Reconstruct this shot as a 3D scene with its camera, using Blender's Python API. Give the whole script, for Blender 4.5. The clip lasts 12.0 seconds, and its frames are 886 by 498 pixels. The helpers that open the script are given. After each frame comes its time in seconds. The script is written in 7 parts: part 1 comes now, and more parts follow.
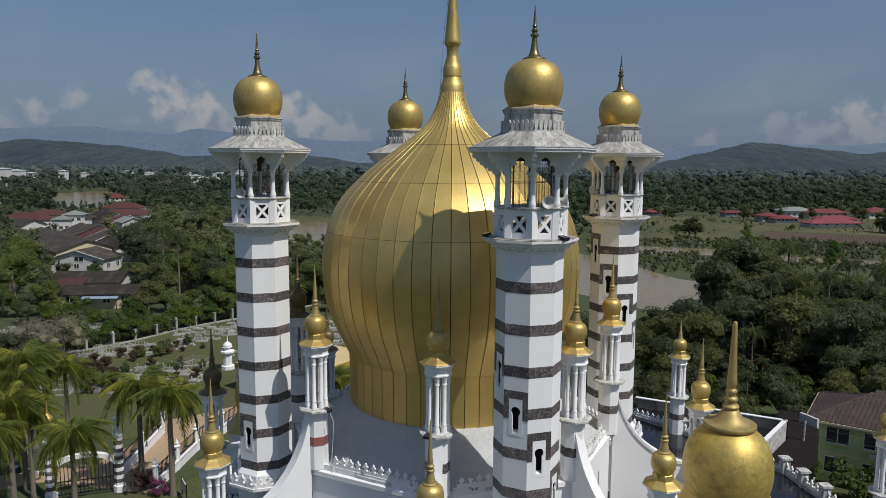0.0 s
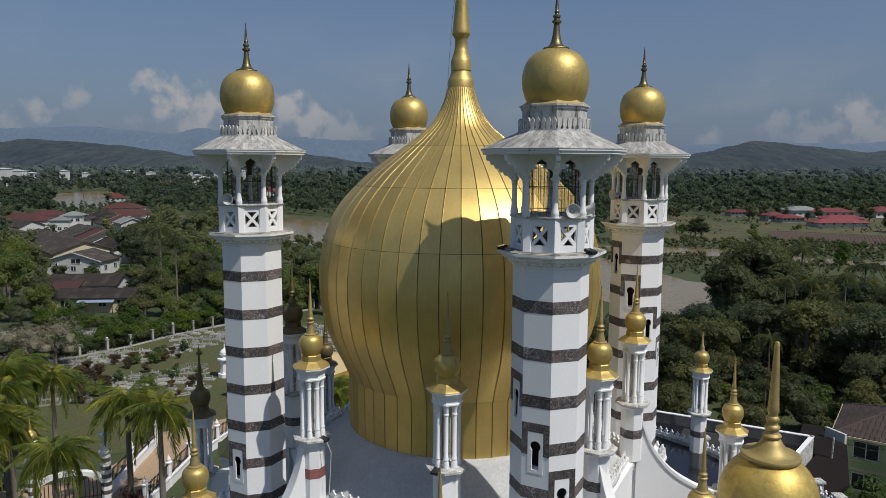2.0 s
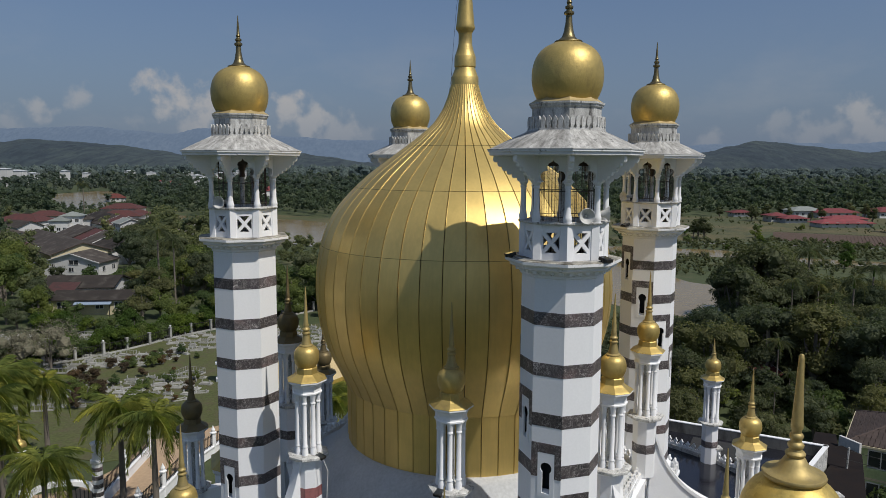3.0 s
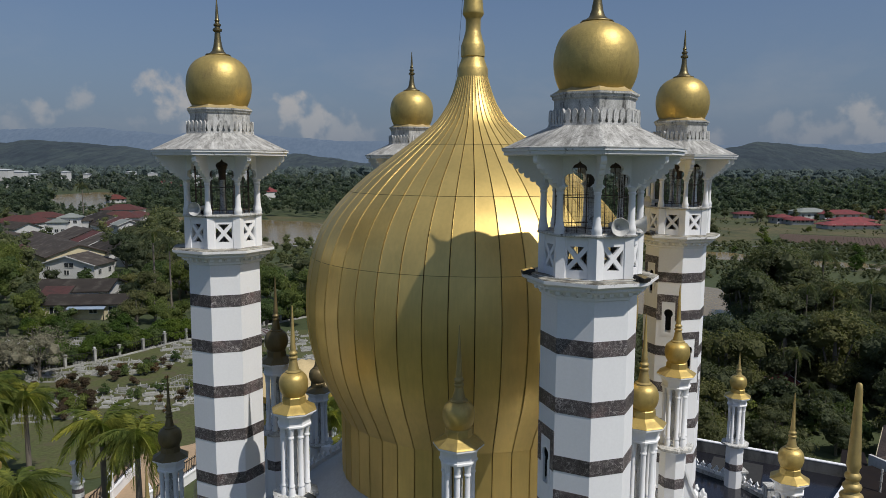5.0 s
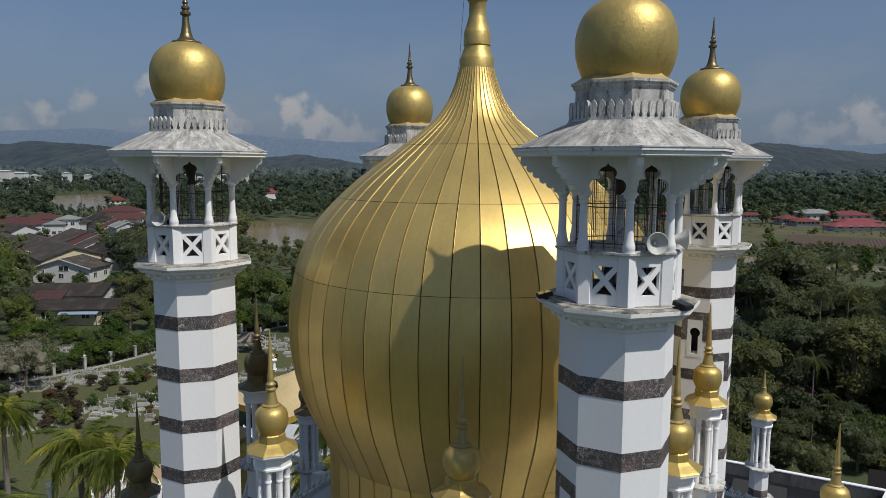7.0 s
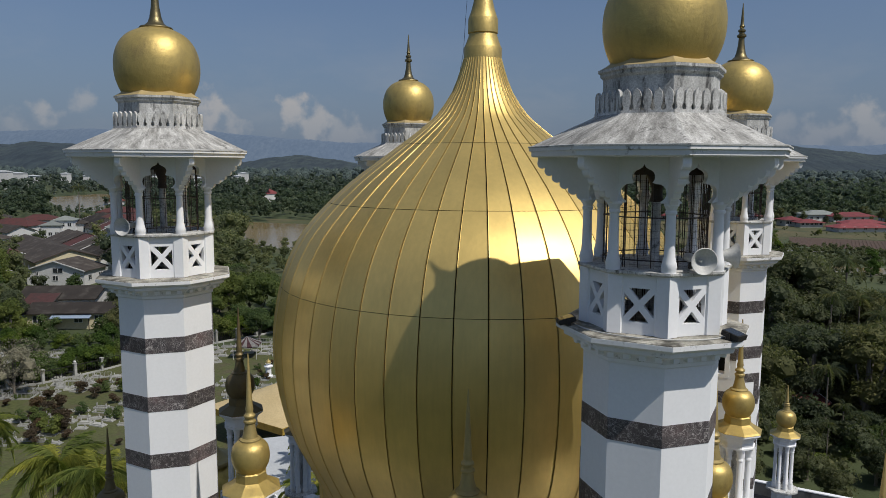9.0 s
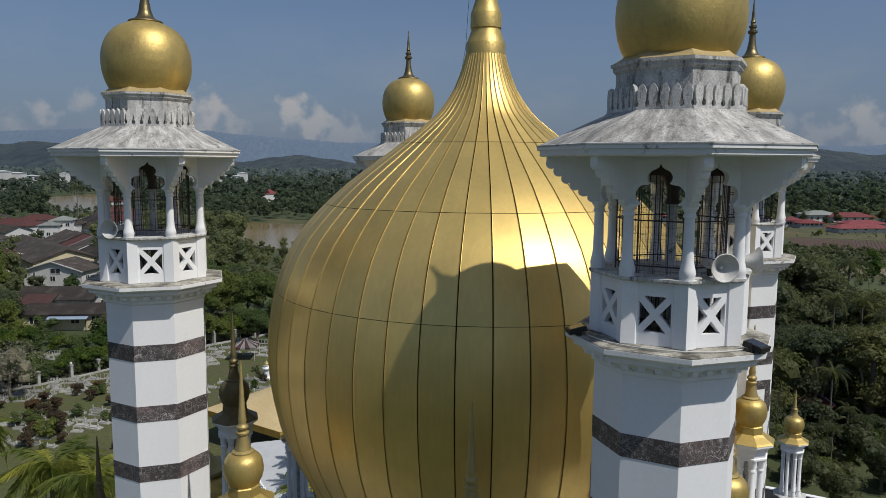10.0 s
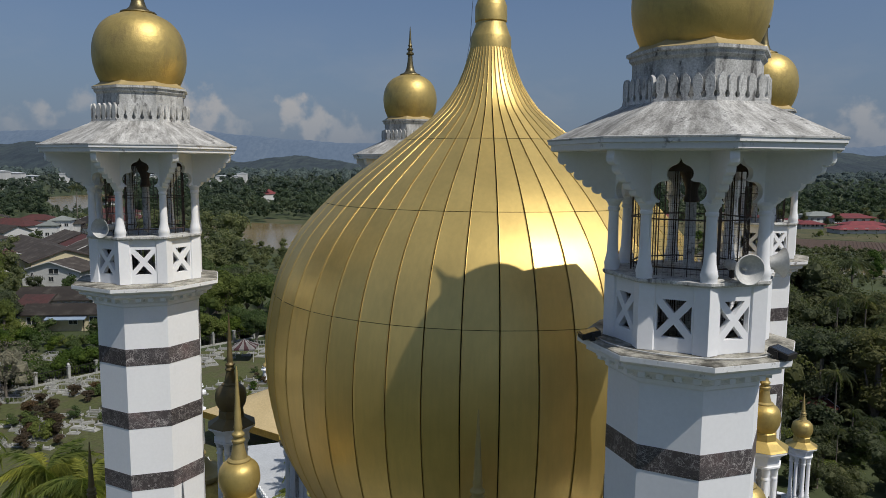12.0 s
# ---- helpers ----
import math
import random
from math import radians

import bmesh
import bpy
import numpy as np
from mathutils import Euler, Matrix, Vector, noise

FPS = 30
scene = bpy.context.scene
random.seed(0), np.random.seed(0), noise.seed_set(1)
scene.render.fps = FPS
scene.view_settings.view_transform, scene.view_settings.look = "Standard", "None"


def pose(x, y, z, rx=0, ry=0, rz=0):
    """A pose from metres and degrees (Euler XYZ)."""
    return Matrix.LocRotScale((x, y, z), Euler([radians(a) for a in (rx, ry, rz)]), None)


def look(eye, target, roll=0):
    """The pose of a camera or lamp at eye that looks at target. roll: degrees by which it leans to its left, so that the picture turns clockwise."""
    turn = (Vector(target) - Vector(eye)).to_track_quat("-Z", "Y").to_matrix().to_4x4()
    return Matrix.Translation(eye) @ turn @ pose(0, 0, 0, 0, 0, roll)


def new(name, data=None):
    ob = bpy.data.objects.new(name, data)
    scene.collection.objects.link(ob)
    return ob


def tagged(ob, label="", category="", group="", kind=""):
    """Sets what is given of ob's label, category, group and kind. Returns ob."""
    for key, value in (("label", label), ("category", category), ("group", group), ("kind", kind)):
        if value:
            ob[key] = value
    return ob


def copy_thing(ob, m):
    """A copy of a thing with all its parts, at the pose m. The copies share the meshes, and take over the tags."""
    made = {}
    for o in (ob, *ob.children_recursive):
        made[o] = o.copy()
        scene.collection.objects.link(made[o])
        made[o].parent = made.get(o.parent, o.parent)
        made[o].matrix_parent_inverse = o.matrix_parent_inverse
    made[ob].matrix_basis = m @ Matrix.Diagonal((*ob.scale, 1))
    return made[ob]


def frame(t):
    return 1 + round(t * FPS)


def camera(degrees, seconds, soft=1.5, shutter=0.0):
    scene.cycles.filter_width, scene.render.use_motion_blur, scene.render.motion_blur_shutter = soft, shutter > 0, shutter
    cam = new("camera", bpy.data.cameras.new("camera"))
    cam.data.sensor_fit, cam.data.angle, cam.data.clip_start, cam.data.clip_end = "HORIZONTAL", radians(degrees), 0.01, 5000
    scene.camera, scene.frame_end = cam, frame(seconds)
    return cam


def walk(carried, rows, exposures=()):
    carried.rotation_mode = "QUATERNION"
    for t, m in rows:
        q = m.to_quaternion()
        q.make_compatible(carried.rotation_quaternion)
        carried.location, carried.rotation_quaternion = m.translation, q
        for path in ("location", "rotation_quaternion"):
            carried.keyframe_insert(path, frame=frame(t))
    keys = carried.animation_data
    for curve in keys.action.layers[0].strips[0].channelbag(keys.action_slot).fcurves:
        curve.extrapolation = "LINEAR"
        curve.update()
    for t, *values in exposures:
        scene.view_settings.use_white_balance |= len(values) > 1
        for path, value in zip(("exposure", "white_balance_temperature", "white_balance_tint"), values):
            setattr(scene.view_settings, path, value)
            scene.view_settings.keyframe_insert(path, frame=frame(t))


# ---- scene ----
cam = camera(63.5, 12.0, soft=0.8)
EYE = 25.0
PATH = [
    (0, -31.324, -15.645, 0.000, -62.721, -6.814, 0.382),
    (0.5, -30.719, -15.237, 0.048, -62.668, -6.835, 0.330),
    (1, -30.093, -14.838, 0.096, -62.630, -6.845, 0.298),
    (1.5, -29.448, -14.434, 0.122, -62.594, -6.866, 0.282),
    (2, -28.784, -14.032, 0.138, -62.564, -6.883, 0.281),
    (2.5, -28.116, -13.626, 0.161, -62.528, -6.883, 0.283),
    (3, -27.446, -13.229, 0.180, -62.498, -6.879, 0.282),
    (5, -24.701, -11.661, 0.187, -62.346, -6.808, 0.285),
    (5.5, -24.004, -11.306, 0.202, -62.312, -6.785, 0.282),
    (6, -23.321, -10.965, 0.203, -62.277, -6.780, 0.272),
    (6.5, -22.649, -10.625, 0.214, -62.237, -6.765, 0.260),
    (7, -21.997, -10.290, 0.230, -62.200, -6.739, 0.246),
    (9, -19.886, -9.115, 0.252, -62.187, -6.695, 0.272),
    (9.5, -19.536, -8.898, 0.252, -62.220, -6.685, 0.292),
    (10, -19.237, -8.704, 0.248, -62.244, -6.685, 0.307),
    (10.5, -18.986, -8.554, 0.237, -62.285, -6.680, 0.338),
    (11, -18.803, -8.442, 0.223, -62.314, -6.662, 0.369),
    (11.5, -18.714, -8.366, 0.204, -62.310, -6.640, 0.384),
    (12, -18.707, -8.309, 0.162, -62.270, -6.635, 0.383),
]
walk(cam, [(t, pose(x, y, EYE + z, 90 + pitch, 0, yaw) @ pose(0, 0, 0, 0, 0, roll)) for t, x, y, z, yaw, pitch, roll in PATH],
     exposures=[(0.0, 0.0), (12.0, 0.0)])

# ---- light ----
SUN_AZ, SUN_EL = 259.2, 54.3  # mosque axes: counter-clockwise from +x
sun_dir = Vector((math.cos(radians(SUN_AZ)) * math.cos(radians(SUN_EL)), math.sin(radians(SUN_AZ)) * math.cos(radians(SUN_EL)), math.sin(radians(SUN_EL))))
world = bpy.data.worlds.new("sky")
scene.world = world
world.use_nodes = True
wn, wl = world.node_tree.nodes, world.node_tree.links
wn.clear()
w_out, w_bg, w_sky = wn.new("ShaderNodeOutputWorld"), wn.new("ShaderNodeBackground"), wn.new("ShaderNodeTexSky")
w_sky.sky_type, w_sky.sun_disc = "NISHITA", False
w_sky.sun_elevation, w_sky.sun_rotation = radians(SUN_EL), radians(90 - SUN_AZ)
w_sky.air_density, w_sky.dust_density, w_sky.ozone_density = 1.0, 1.7, 2.5
w_bg.inputs["Strength"].default_value = 0.066
# thin cumulus in a belt low round the whole horizon
w_co = wn.new("ShaderNodeTexCoord")
w_map = wn.new("ShaderNodeMapping")
w_map.inputs["Scale"].default_value, w_map.inputs["Location"].default_value = (1.0, 1.0, 2.1), (0.4, 0.15, 0.0)
wl.new(w_co.outputs["Generated"], w_map.inputs[0])
w_noise = wn.new("ShaderNodeTexNoise")
w_noise.inputs["Scale"].default_value, w_noise.inputs["Detail"].default_value, w_noise.inputs["Roughness"].default_value = 5.5, 9.0, 0.58
wl.new(w_map.outputs[0], w_noise.inputs["Vector"])
w_sep = wn.new("ShaderNodeSeparateXYZ")
wl.new(w_co.outputs["Generated"], w_sep.inputs[0])
w_belt = wn.new("ShaderNodeValToRGB")
for e, (q, c) in zip([w_belt.color_ramp.elements[0], w_belt.color_ramp.elements[1], w_belt.color_ramp.elements.new(0.5), w_belt.color_ramp.elements.new(0.51)],
                     ((0.0, 0.55), (0.04, 1.0), (0.1, 0.75), (0.2, 0.0))):
    e.position, e.color = q, (c, c, c, 1)
wl.new(w_sep.outputs["Z"], w_belt.inputs[0])
w_cut = wn.new("ShaderNodeValToRGB")
w_cut.color_ramp.elements[0].position, w_cut.color_ramp.elements[1].position = 0.5, 0.72
wl.new(w_noise.outputs[0], w_cut.inputs[0])
w_mul = wn.new("ShaderNodeMath")
w_mul.operation = "MULTIPLY"
wl.new(w_cut.outputs[0], w_mul.inputs[0])
wl.new(w_belt.outputs[0], w_mul.inputs[1])


def w_math(op, a, b, c=None):
    q = wn.new("ShaderNodeMath")
    q.operation = op
    for sock, v in zip(q.inputs, (a, b, c)):
        if isinstance(v, (int, float)):
            sock.default_value = v
        elif v is not None:
            wl.new(v, sock)
    return q.outputs[0]


# heaped cumulus: (bearing, elevation in degrees, size, density)
CUMULUS = [(-0.397, 6.9, 0.026, 1.0), (-0.37, 6.1, 0.034, 1.0), (-0.335, 5.2, 0.034, 0.95), (-0.345, 4.2, 0.034, 0.75), (-0.305, 4.3, 0.032, 0.7), (-0.212, 5.5, 0.03, 0.95), (-0.188, 4.7, 0.034, 0.9), (-0.15, 4.0, 0.034, 0.65), (-0.115, 3.0, 0.032, 0.4),
           (-0.565, 5.2, 0.02, 0.7), (-0.503, 6.1, 0.018, 0.55), (-0.6, 3.8, 0.03, 0.45), (-0.43, 4.6, 0.014, 0.4), (0.362, 3.2, 0.022, 0.5), 
           (0.452, 4.5, 0.026, 0.4), (0.5, 3.6, 0.034, 0.5), (0.535, 4.2, 0.026, 0.5), (0.566, 5.4, 0.024, 0.75), (0.588, 4.5, 0.034, 0.7), (0.62, 5.2, 0.024, 0.6), (0.61, 2.6, 0.034, 0.55), (0.56, 2.8, 0.03, 0.45)]
w_puff = wn.new("ShaderNodeTexNoise")
w_puff.inputs["Scale"].default_value, w_puff.inputs["Detail"].default_value, w_puff.inputs["Roughness"].default_value = 40.0, 7.0, 0.52
wl.new(w_co.outputs["Generated"], w_puff.inputs["Vector"])
w_rag = w_math("MULTIPLY", w_math("SUBTRACT", w_puff.outputs[0], 0.5), 2.9)
w_edge = None
for s_, e_, r_, k_ in CUMULUS:
    d_ = Vector((0.8887 + 0.4585 * s_, 0.4585 - 0.8887 * s_, 0)).normalized() * math.cos(radians(e_ - 1.75))
    q = wn.new("ShaderNodeVectorMath")
    q.operation = "DISTANCE"
    wl.new(w_co.outputs["Generated"], q.inputs[0])
    q.inputs[1].default_value = (d_.x, d_.y, math.sin(radians(e_ - 1.75)))
    lump = w_math("ADD", w_math("SUBTRACT", 1.0, w_math("DIVIDE", q.outputs["Value"], r_)), w_rag)
    soft = wn.new("ShaderNodeMapRange")
    soft.interpolation_type = "SMOOTHSTEP"
    soft.inputs["From Min"].default_value, soft.inputs["From Max"].default_value, soft.inputs["To Max"].default_value = 0.0, 0.9, 0.9 * k_
    wl.new(lump, soft.inputs[0])
    w_edge = soft.outputs[0] if w_edge is None else w_math("MAXIMUM", w_edge, soft.outputs[0])
w_base = wn.new("ShaderNodeMapRange")
w_base.inputs["From Min"].default_value, w_base.inputs["From Max"].default_value, w_base.inputs["To Min"].default_value = 0.02, 0.085, 0.4
wl.new(w_sep.outputs["Z"], w_base.inputs[0])
w_all = w_math("MAXIMUM", w_math("MULTIPLY", w_mul.outputs[0], 0.22), w_math("MULTIPLY", w_edge, w_base.outputs[0]))
w_mix = wn.new("ShaderNodeMix")
w_mix.data_type = "RGBA"
wl.new(w_all, w_mix.inputs[0])
w_low = wn.new("ShaderNodeValToRGB")
for e, (q, c) in zip([w_low.color_ramp.elements[0], w_low.color_ramp.elements[1], w_low.color_ramp.elements.new(0.5)], ((0.0, 0.85), (0.1, 0.55), (0.3, 0.0))):
    e.position, e.color = q, (c, c, c, 1)
wl.new(w_sep.outputs["Z"], w_low.inputs[0])
w_haze = wn.new("ShaderNodeMix")
w_haze.data_type = "RGBA"
wl.new(w_low.outputs[0], w_haze.inputs[0])
w_tone = wn.new("ShaderNodeMix")
w_tone.data_type, w_tone.blend_type = "RGBA", "MULTIPLY"
w_tone.inputs[0].default_value, w_tone.inputs[7].default_value = 1.0, (0.92, 0.99, 1.14, 1)
wl.new(w_sky.outputs[0], w_tone.inputs[6])
wl.new(w_tone.outputs[2], w_haze.inputs[6])
w_haze.inputs[7].default_value = (2.25, 3.0, 4.3, 1)
wl.new(w_haze.outputs[2], w_mix.inputs[6])
w_mix.inputs[7].default_value = (6.0, 5.85, 5.85, 1)
wl.new(w_mix.outputs[2], w_bg.inputs[0])
wl.new(w_bg.outputs[0], w_out.inputs[0])
sun = new("sun", bpy.data.lights.new("sun", "SUN"))
sun.data.energy, sun.data.angle, sun.data.color = 3.5, radians(0.55), (1.0, 0.95, 0.87)
sun.matrix_world = look(sun_dir * 300, (0, 0, 0))


# ---- materials ----
def nodes_of(name):
    m = bpy.data.materials.new(name)
    m.use_nodes = True
    n, l = m.node_tree.nodes, m.node_tree.links
    return m, n, l, n["Principled BSDF"]


def ramp(n, stops):
    r = n.new("ShaderNodeValToRGB")
    while len(r.color_ramp.elements) < len(stops):
        r.color_ramp.elements.new(0.5)
    for e, (p, c) in zip(r.color_ramp.elements, stops):
        e.position, e.color = p, (*c, 1) if len(c) == 3 else c
    return r


def tex(n, l, kind, scale, coord, detail=4.0, stretch=None, rough=0.55):
    t = n.new(kind)
    t.inputs["Scale"].default_value = scale
    if kind == "ShaderNodeTexNoise":
        t.inputs["Detail"].default_value, t.inputs["Roughness"].default_value = detail, rough
    src = coord
    if stretch:
        mp = n.new("ShaderNodeMapping")
        mp.inputs["Scale"].default_value = stretch
        l.new(coord, mp.inputs[0])
        src = mp.outputs[0]
    l.new(src, t.inputs["Vector"])
    return t


def mix(n, l, fac, a, b, mode="MIX"):
    m = n.new("ShaderNodeMix")
    m.data_type, m.blend_type = "RGBA", mode
    for sock, v in ((m.inputs[0], fac), (m.inputs[6], a), (m.inputs[7], b)):
        if isinstance(v, (int, float)):
            sock.default_value = v
        elif isinstance(v, tuple):
            sock.default_value = (*v, 1)
        else:
            l.new(v, sock)
    return m.outputs[2]


def surface(name, base, other=None, rough=0.7, metal=0.0, scale=3.0, fine=30.0, bump=0.15, spread=0.5, stain=None, stain_scale=1.2,
            stain_at=(0.52, 0.72), stretch=None, by_object=0.0, by_island=0.0, spec=0.5, world_coord=False, bump_dist=0.02, grain=0.12):
    """Two-scale varied paint, stone, earth or metal, with stains of their own shape and fine relief."""
    m, n, l, p = nodes_of(name)
    if world_coord:
        co = n.new("ShaderNodeNewGeometry").outputs["Position"]
    else:
        co = n.new("ShaderNodeTexCoord").outputs["Object"]
    big = tex(n, l, "ShaderNodeTexNoise", scale, co, 5.0, stretch)
    small = tex(n, l, "ShaderNodeTexNoise", fine, co, 3.0)
    other = other or tuple(c * 0.8 for c in base)
    rr = ramp(n, [(0.5 - spread / 2, (0, 0, 0)), (0.5 + spread / 2, (1, 1, 1))])
    l.new(big.outputs[0], rr.inputs[0])
    col = mix(n, l, rr.outputs[0], base, other)
    rs = ramp(n, [(0.3, (1 - grain,) * 3), (0.7, (1 + grain * 0.6,) * 3)])
    l.new(small.outputs[0], rs.inputs[0])
    col = mix(n, l, 1.0, col, rs.outputs[0], "MULTIPLY")
    if stain:
        st = tex(n, l, "ShaderNodeTexNoise", stain_scale, co, 8.0, stretch, 0.68)
        sr = ramp(n, [(stain_at[0], (0, 0, 0)), (stain_at[1], (1, 1, 1))])
        l.new(st.outputs[0], sr.inputs[0])
        col = mix(n, l, sr.outputs[0], col, stain)
    for amount, node, sock in ((by_object, "ShaderNodeObjectInfo", "Random"), (by_island, "ShaderNodeNewGeometry", "Random Per Island")):
        if amount:
            oi = n.new(node)
            ro = ramp(n, [(0.0, (1 - amount,) * 3), (1.0, (1 + amount,) * 3)])
            l.new(oi.outputs[sock], ro.inputs[0])
            col = mix(n, l, 1.0, col, ro.outputs[0], "MULTIPLY")
    l.new(col, p.inputs["Base Color"])
    p.inputs["Metallic"].default_value = metal
    p.inputs["Specular IOR Level"].default_value = spec
    mr = n.new("ShaderNodeMapRange")
    mr.inputs["To Min"].default_value, mr.inputs["To Max"].default_value = max(0.02, rough - 0.1), min(1.0, rough + 0.1)
    l.new(big.outputs[0], mr.inputs[0])
    l.new(mr.outputs[0], p.inputs["Roughness"])
    if bump:
        b = n.new("ShaderNodeBump")
        b.inputs["Strength"].default_value, b.inputs["Distance"].default_value = bump, bump_dist
        l.new(small.outputs[0], b.inputs["Height"])
        l.new(b.outputs[0], p.inputs["Normal"])
    return m


def marble():
    m, n, l, p = nodes_of("dark veined marble")
    co = n.new("ShaderNodeNewGeometry").outputs["Position"]
    big = tex(n, l, "ShaderNodeTexNoise", 1.3, co, 5.0)
    c = ramp(n, [(0.3, (0.035, 0.032, 0.035)), (0.55, (0.068, 0.057, 0.06)), (0.75, (0.13, 0.085, 0.085))])
    l.new(big.outputs[0], c.inputs[0])
    warp = tex(n, l, "ShaderNodeTexNoise", 2.0, co, 4.0)
    wv = n.new("ShaderNodeVectorMath")
    wv.operation = "MULTIPLY_ADD"
    l.new(warp.outputs["Color"], wv.inputs[0])
    wv.inputs[1].default_value = (1.1, 1.1, 1.1)
    l.new(co, wv.inputs[2])
    col = c.outputs[0]
    for sc, wd, amt in ((2.6, 0.03, 0.75), (7.0, 0.055, 0.6), (16.0, 0.075, 0.45)):
        v = n.new("ShaderNodeTexVoronoi")
        v.feature = "DISTANCE_TO_EDGE"
        v.inputs["Scale"].default_value = sc
        l.new(wv.outputs[0], v.inputs["Vector"])
        r = ramp(n, [(0.0, (amt,) * 3), (wd, (0, 0, 0))])
        l.new(v.outputs["Distance"], r.inputs[0])
        gate = tex(n, l, "ShaderNodeTexNoise", sc * 0.7, co, 2.0)
        gr = ramp(n, [(0.42, (0, 0, 0)), (0.6, (1, 1, 1))])
        l.new(gate.outputs[0], gr.inputs[0])
        f = mix(n, l, 1.0, r.outputs[0], gr.outputs[0], "MULTIPLY")
        col = mix(n, l, f, col, (0.5, 0.47, 0.46))
    oi = n.new("ShaderNodeObjectInfo")
    ro = ramp(n, [(0.0, (0.75,) * 3), (1.0, (1.35,) * 3)])
    l.new(oi.outputs["Random"], ro.inputs[0])
    col = mix(n, l, 1.0, col, ro.outputs[0], "MULTIPLY")
    l.new(col, p.inputs["Base Color"])
    p.inputs["Roughness"].default_value = 0.38
    return m


def gold(name, base, rough, metal=0.85, by_object=0.0, brushed=False, tarnish=None, patches=False):
    m, n, l, p = nodes_of(name)
    co = n.new("ShaderNodeNewGeometry").outputs["Position"]
    big = tex(n, l, "ShaderNodeTexNoise", 0.9, co, 5.0)
    fine = tex(n, l, "ShaderNodeTexNoise", 9.0, co, 6.0, (1, 1, 0.1) if brushed else None, 0.65)
    r = ramp(n, [(0.3, tuple(c * (0.93 if brushed else 0.86) for c in base)), (0.7, tuple(min(1, c * 1.1) for c in base))])
    l.new(big.outputs[0], r.inputs[0])
    soft_grain = 0.06 if brushed else 0.08
    rf = ramp(n, [(0.3, (1 - soft_grain,) * 3), (0.7, (1 + soft_grain * 0.6,) * 3)])
    l.new(fine.outputs[0], rf.inputs[0])
    col = mix(n, l, 1.0, r.outputs[0], rf.outputs[0], "MULTIPLY")
    if tarnish:
        t = tex(n, l, "ShaderNodeTexNoise", 2.4, co, 8.0, (1, 1, 0.5), 0.7)
        tr = ramp(n, [(0.5, (0, 0, 0)), (0.74, (0.7, 0.7, 0.7))])
        l.new(t.outputs[0], tr.inputs[0])
        col = mix(n, l, tr.outputs[0], col, tarnish)
        pit = tex(n, l, "ShaderNodeTexNoise", 4.5, co, 10.0, None, 0.8)
        pr = ramp(n, [(0.655, (0, 0, 0)), (0.7, (0.8, 0.8, 0.8))])
        l.new(pit.outputs[0], pr.inputs[0])
        col = mix(n, l, pr.outputs[0], col, (0.1, 0.07, 0.04))
    if by_object:
        oi = n.new("ShaderNodeObjectInfo")
        ro = ramp(n, [(0.0, (1 - by_object, 1 - by_object, 1 - by_object * 1.2)), (1.0, (1 + by_object, 1 + by_object, 1 + by_object))])
        l.new(oi.outputs["Random"], ro.inputs[0])
        col = mix(n, l, 1.0, col, ro.outputs[0], "MULTIPLY")
    if patches:
        # overlapping square leaves of beaten gold, each a little different
        leaf = n.new("ShaderNodeTexVoronoi")
        leaf.distance = "CHEBYCHEV"
        leaf.inputs["Scale"].default_value = 5.5
        l.new(co, leaf.inputs["Vector"])
        lr = ramp(n, [(0.0, (0.82, 0.8, 0.74)), (1.0, (1.12, 1.12, 1.15))])
        l.new(leaf.outputs["Color"], lr.inputs[0])
        col = mix(n, l, 1.0, col, lr.outputs[0], "MULTIPLY")
    l.new(col, p.inputs["Base Color"])
    p.inputs["Metallic"].default_value = metal
    mr = n.new("ShaderNodeMapRange")
    mr.inputs["To Min"].default_value, mr.inputs["To Max"].default_value = rough - (0.02 if brushed else 0.07), rough + (0.03 if brushed else 0.09)
    l.new(fine.outputs[0], mr.inputs[0])
    l.new(mr.outputs[0], p.inputs["Roughness"])
    b = n.new("ShaderNodeBump")
    b.inputs["Strength"].default_value, b.inputs["Distance"].default_value = 0.02 if brushed else 0.4, 0.02
    l.new(big.outputs[0] if brushed else leaf.outputs["Color"] if patches else fine.outputs[0], b.inputs["Height"])
    l.new(b.outputs[0], p.inputs["Normal"])
    return m


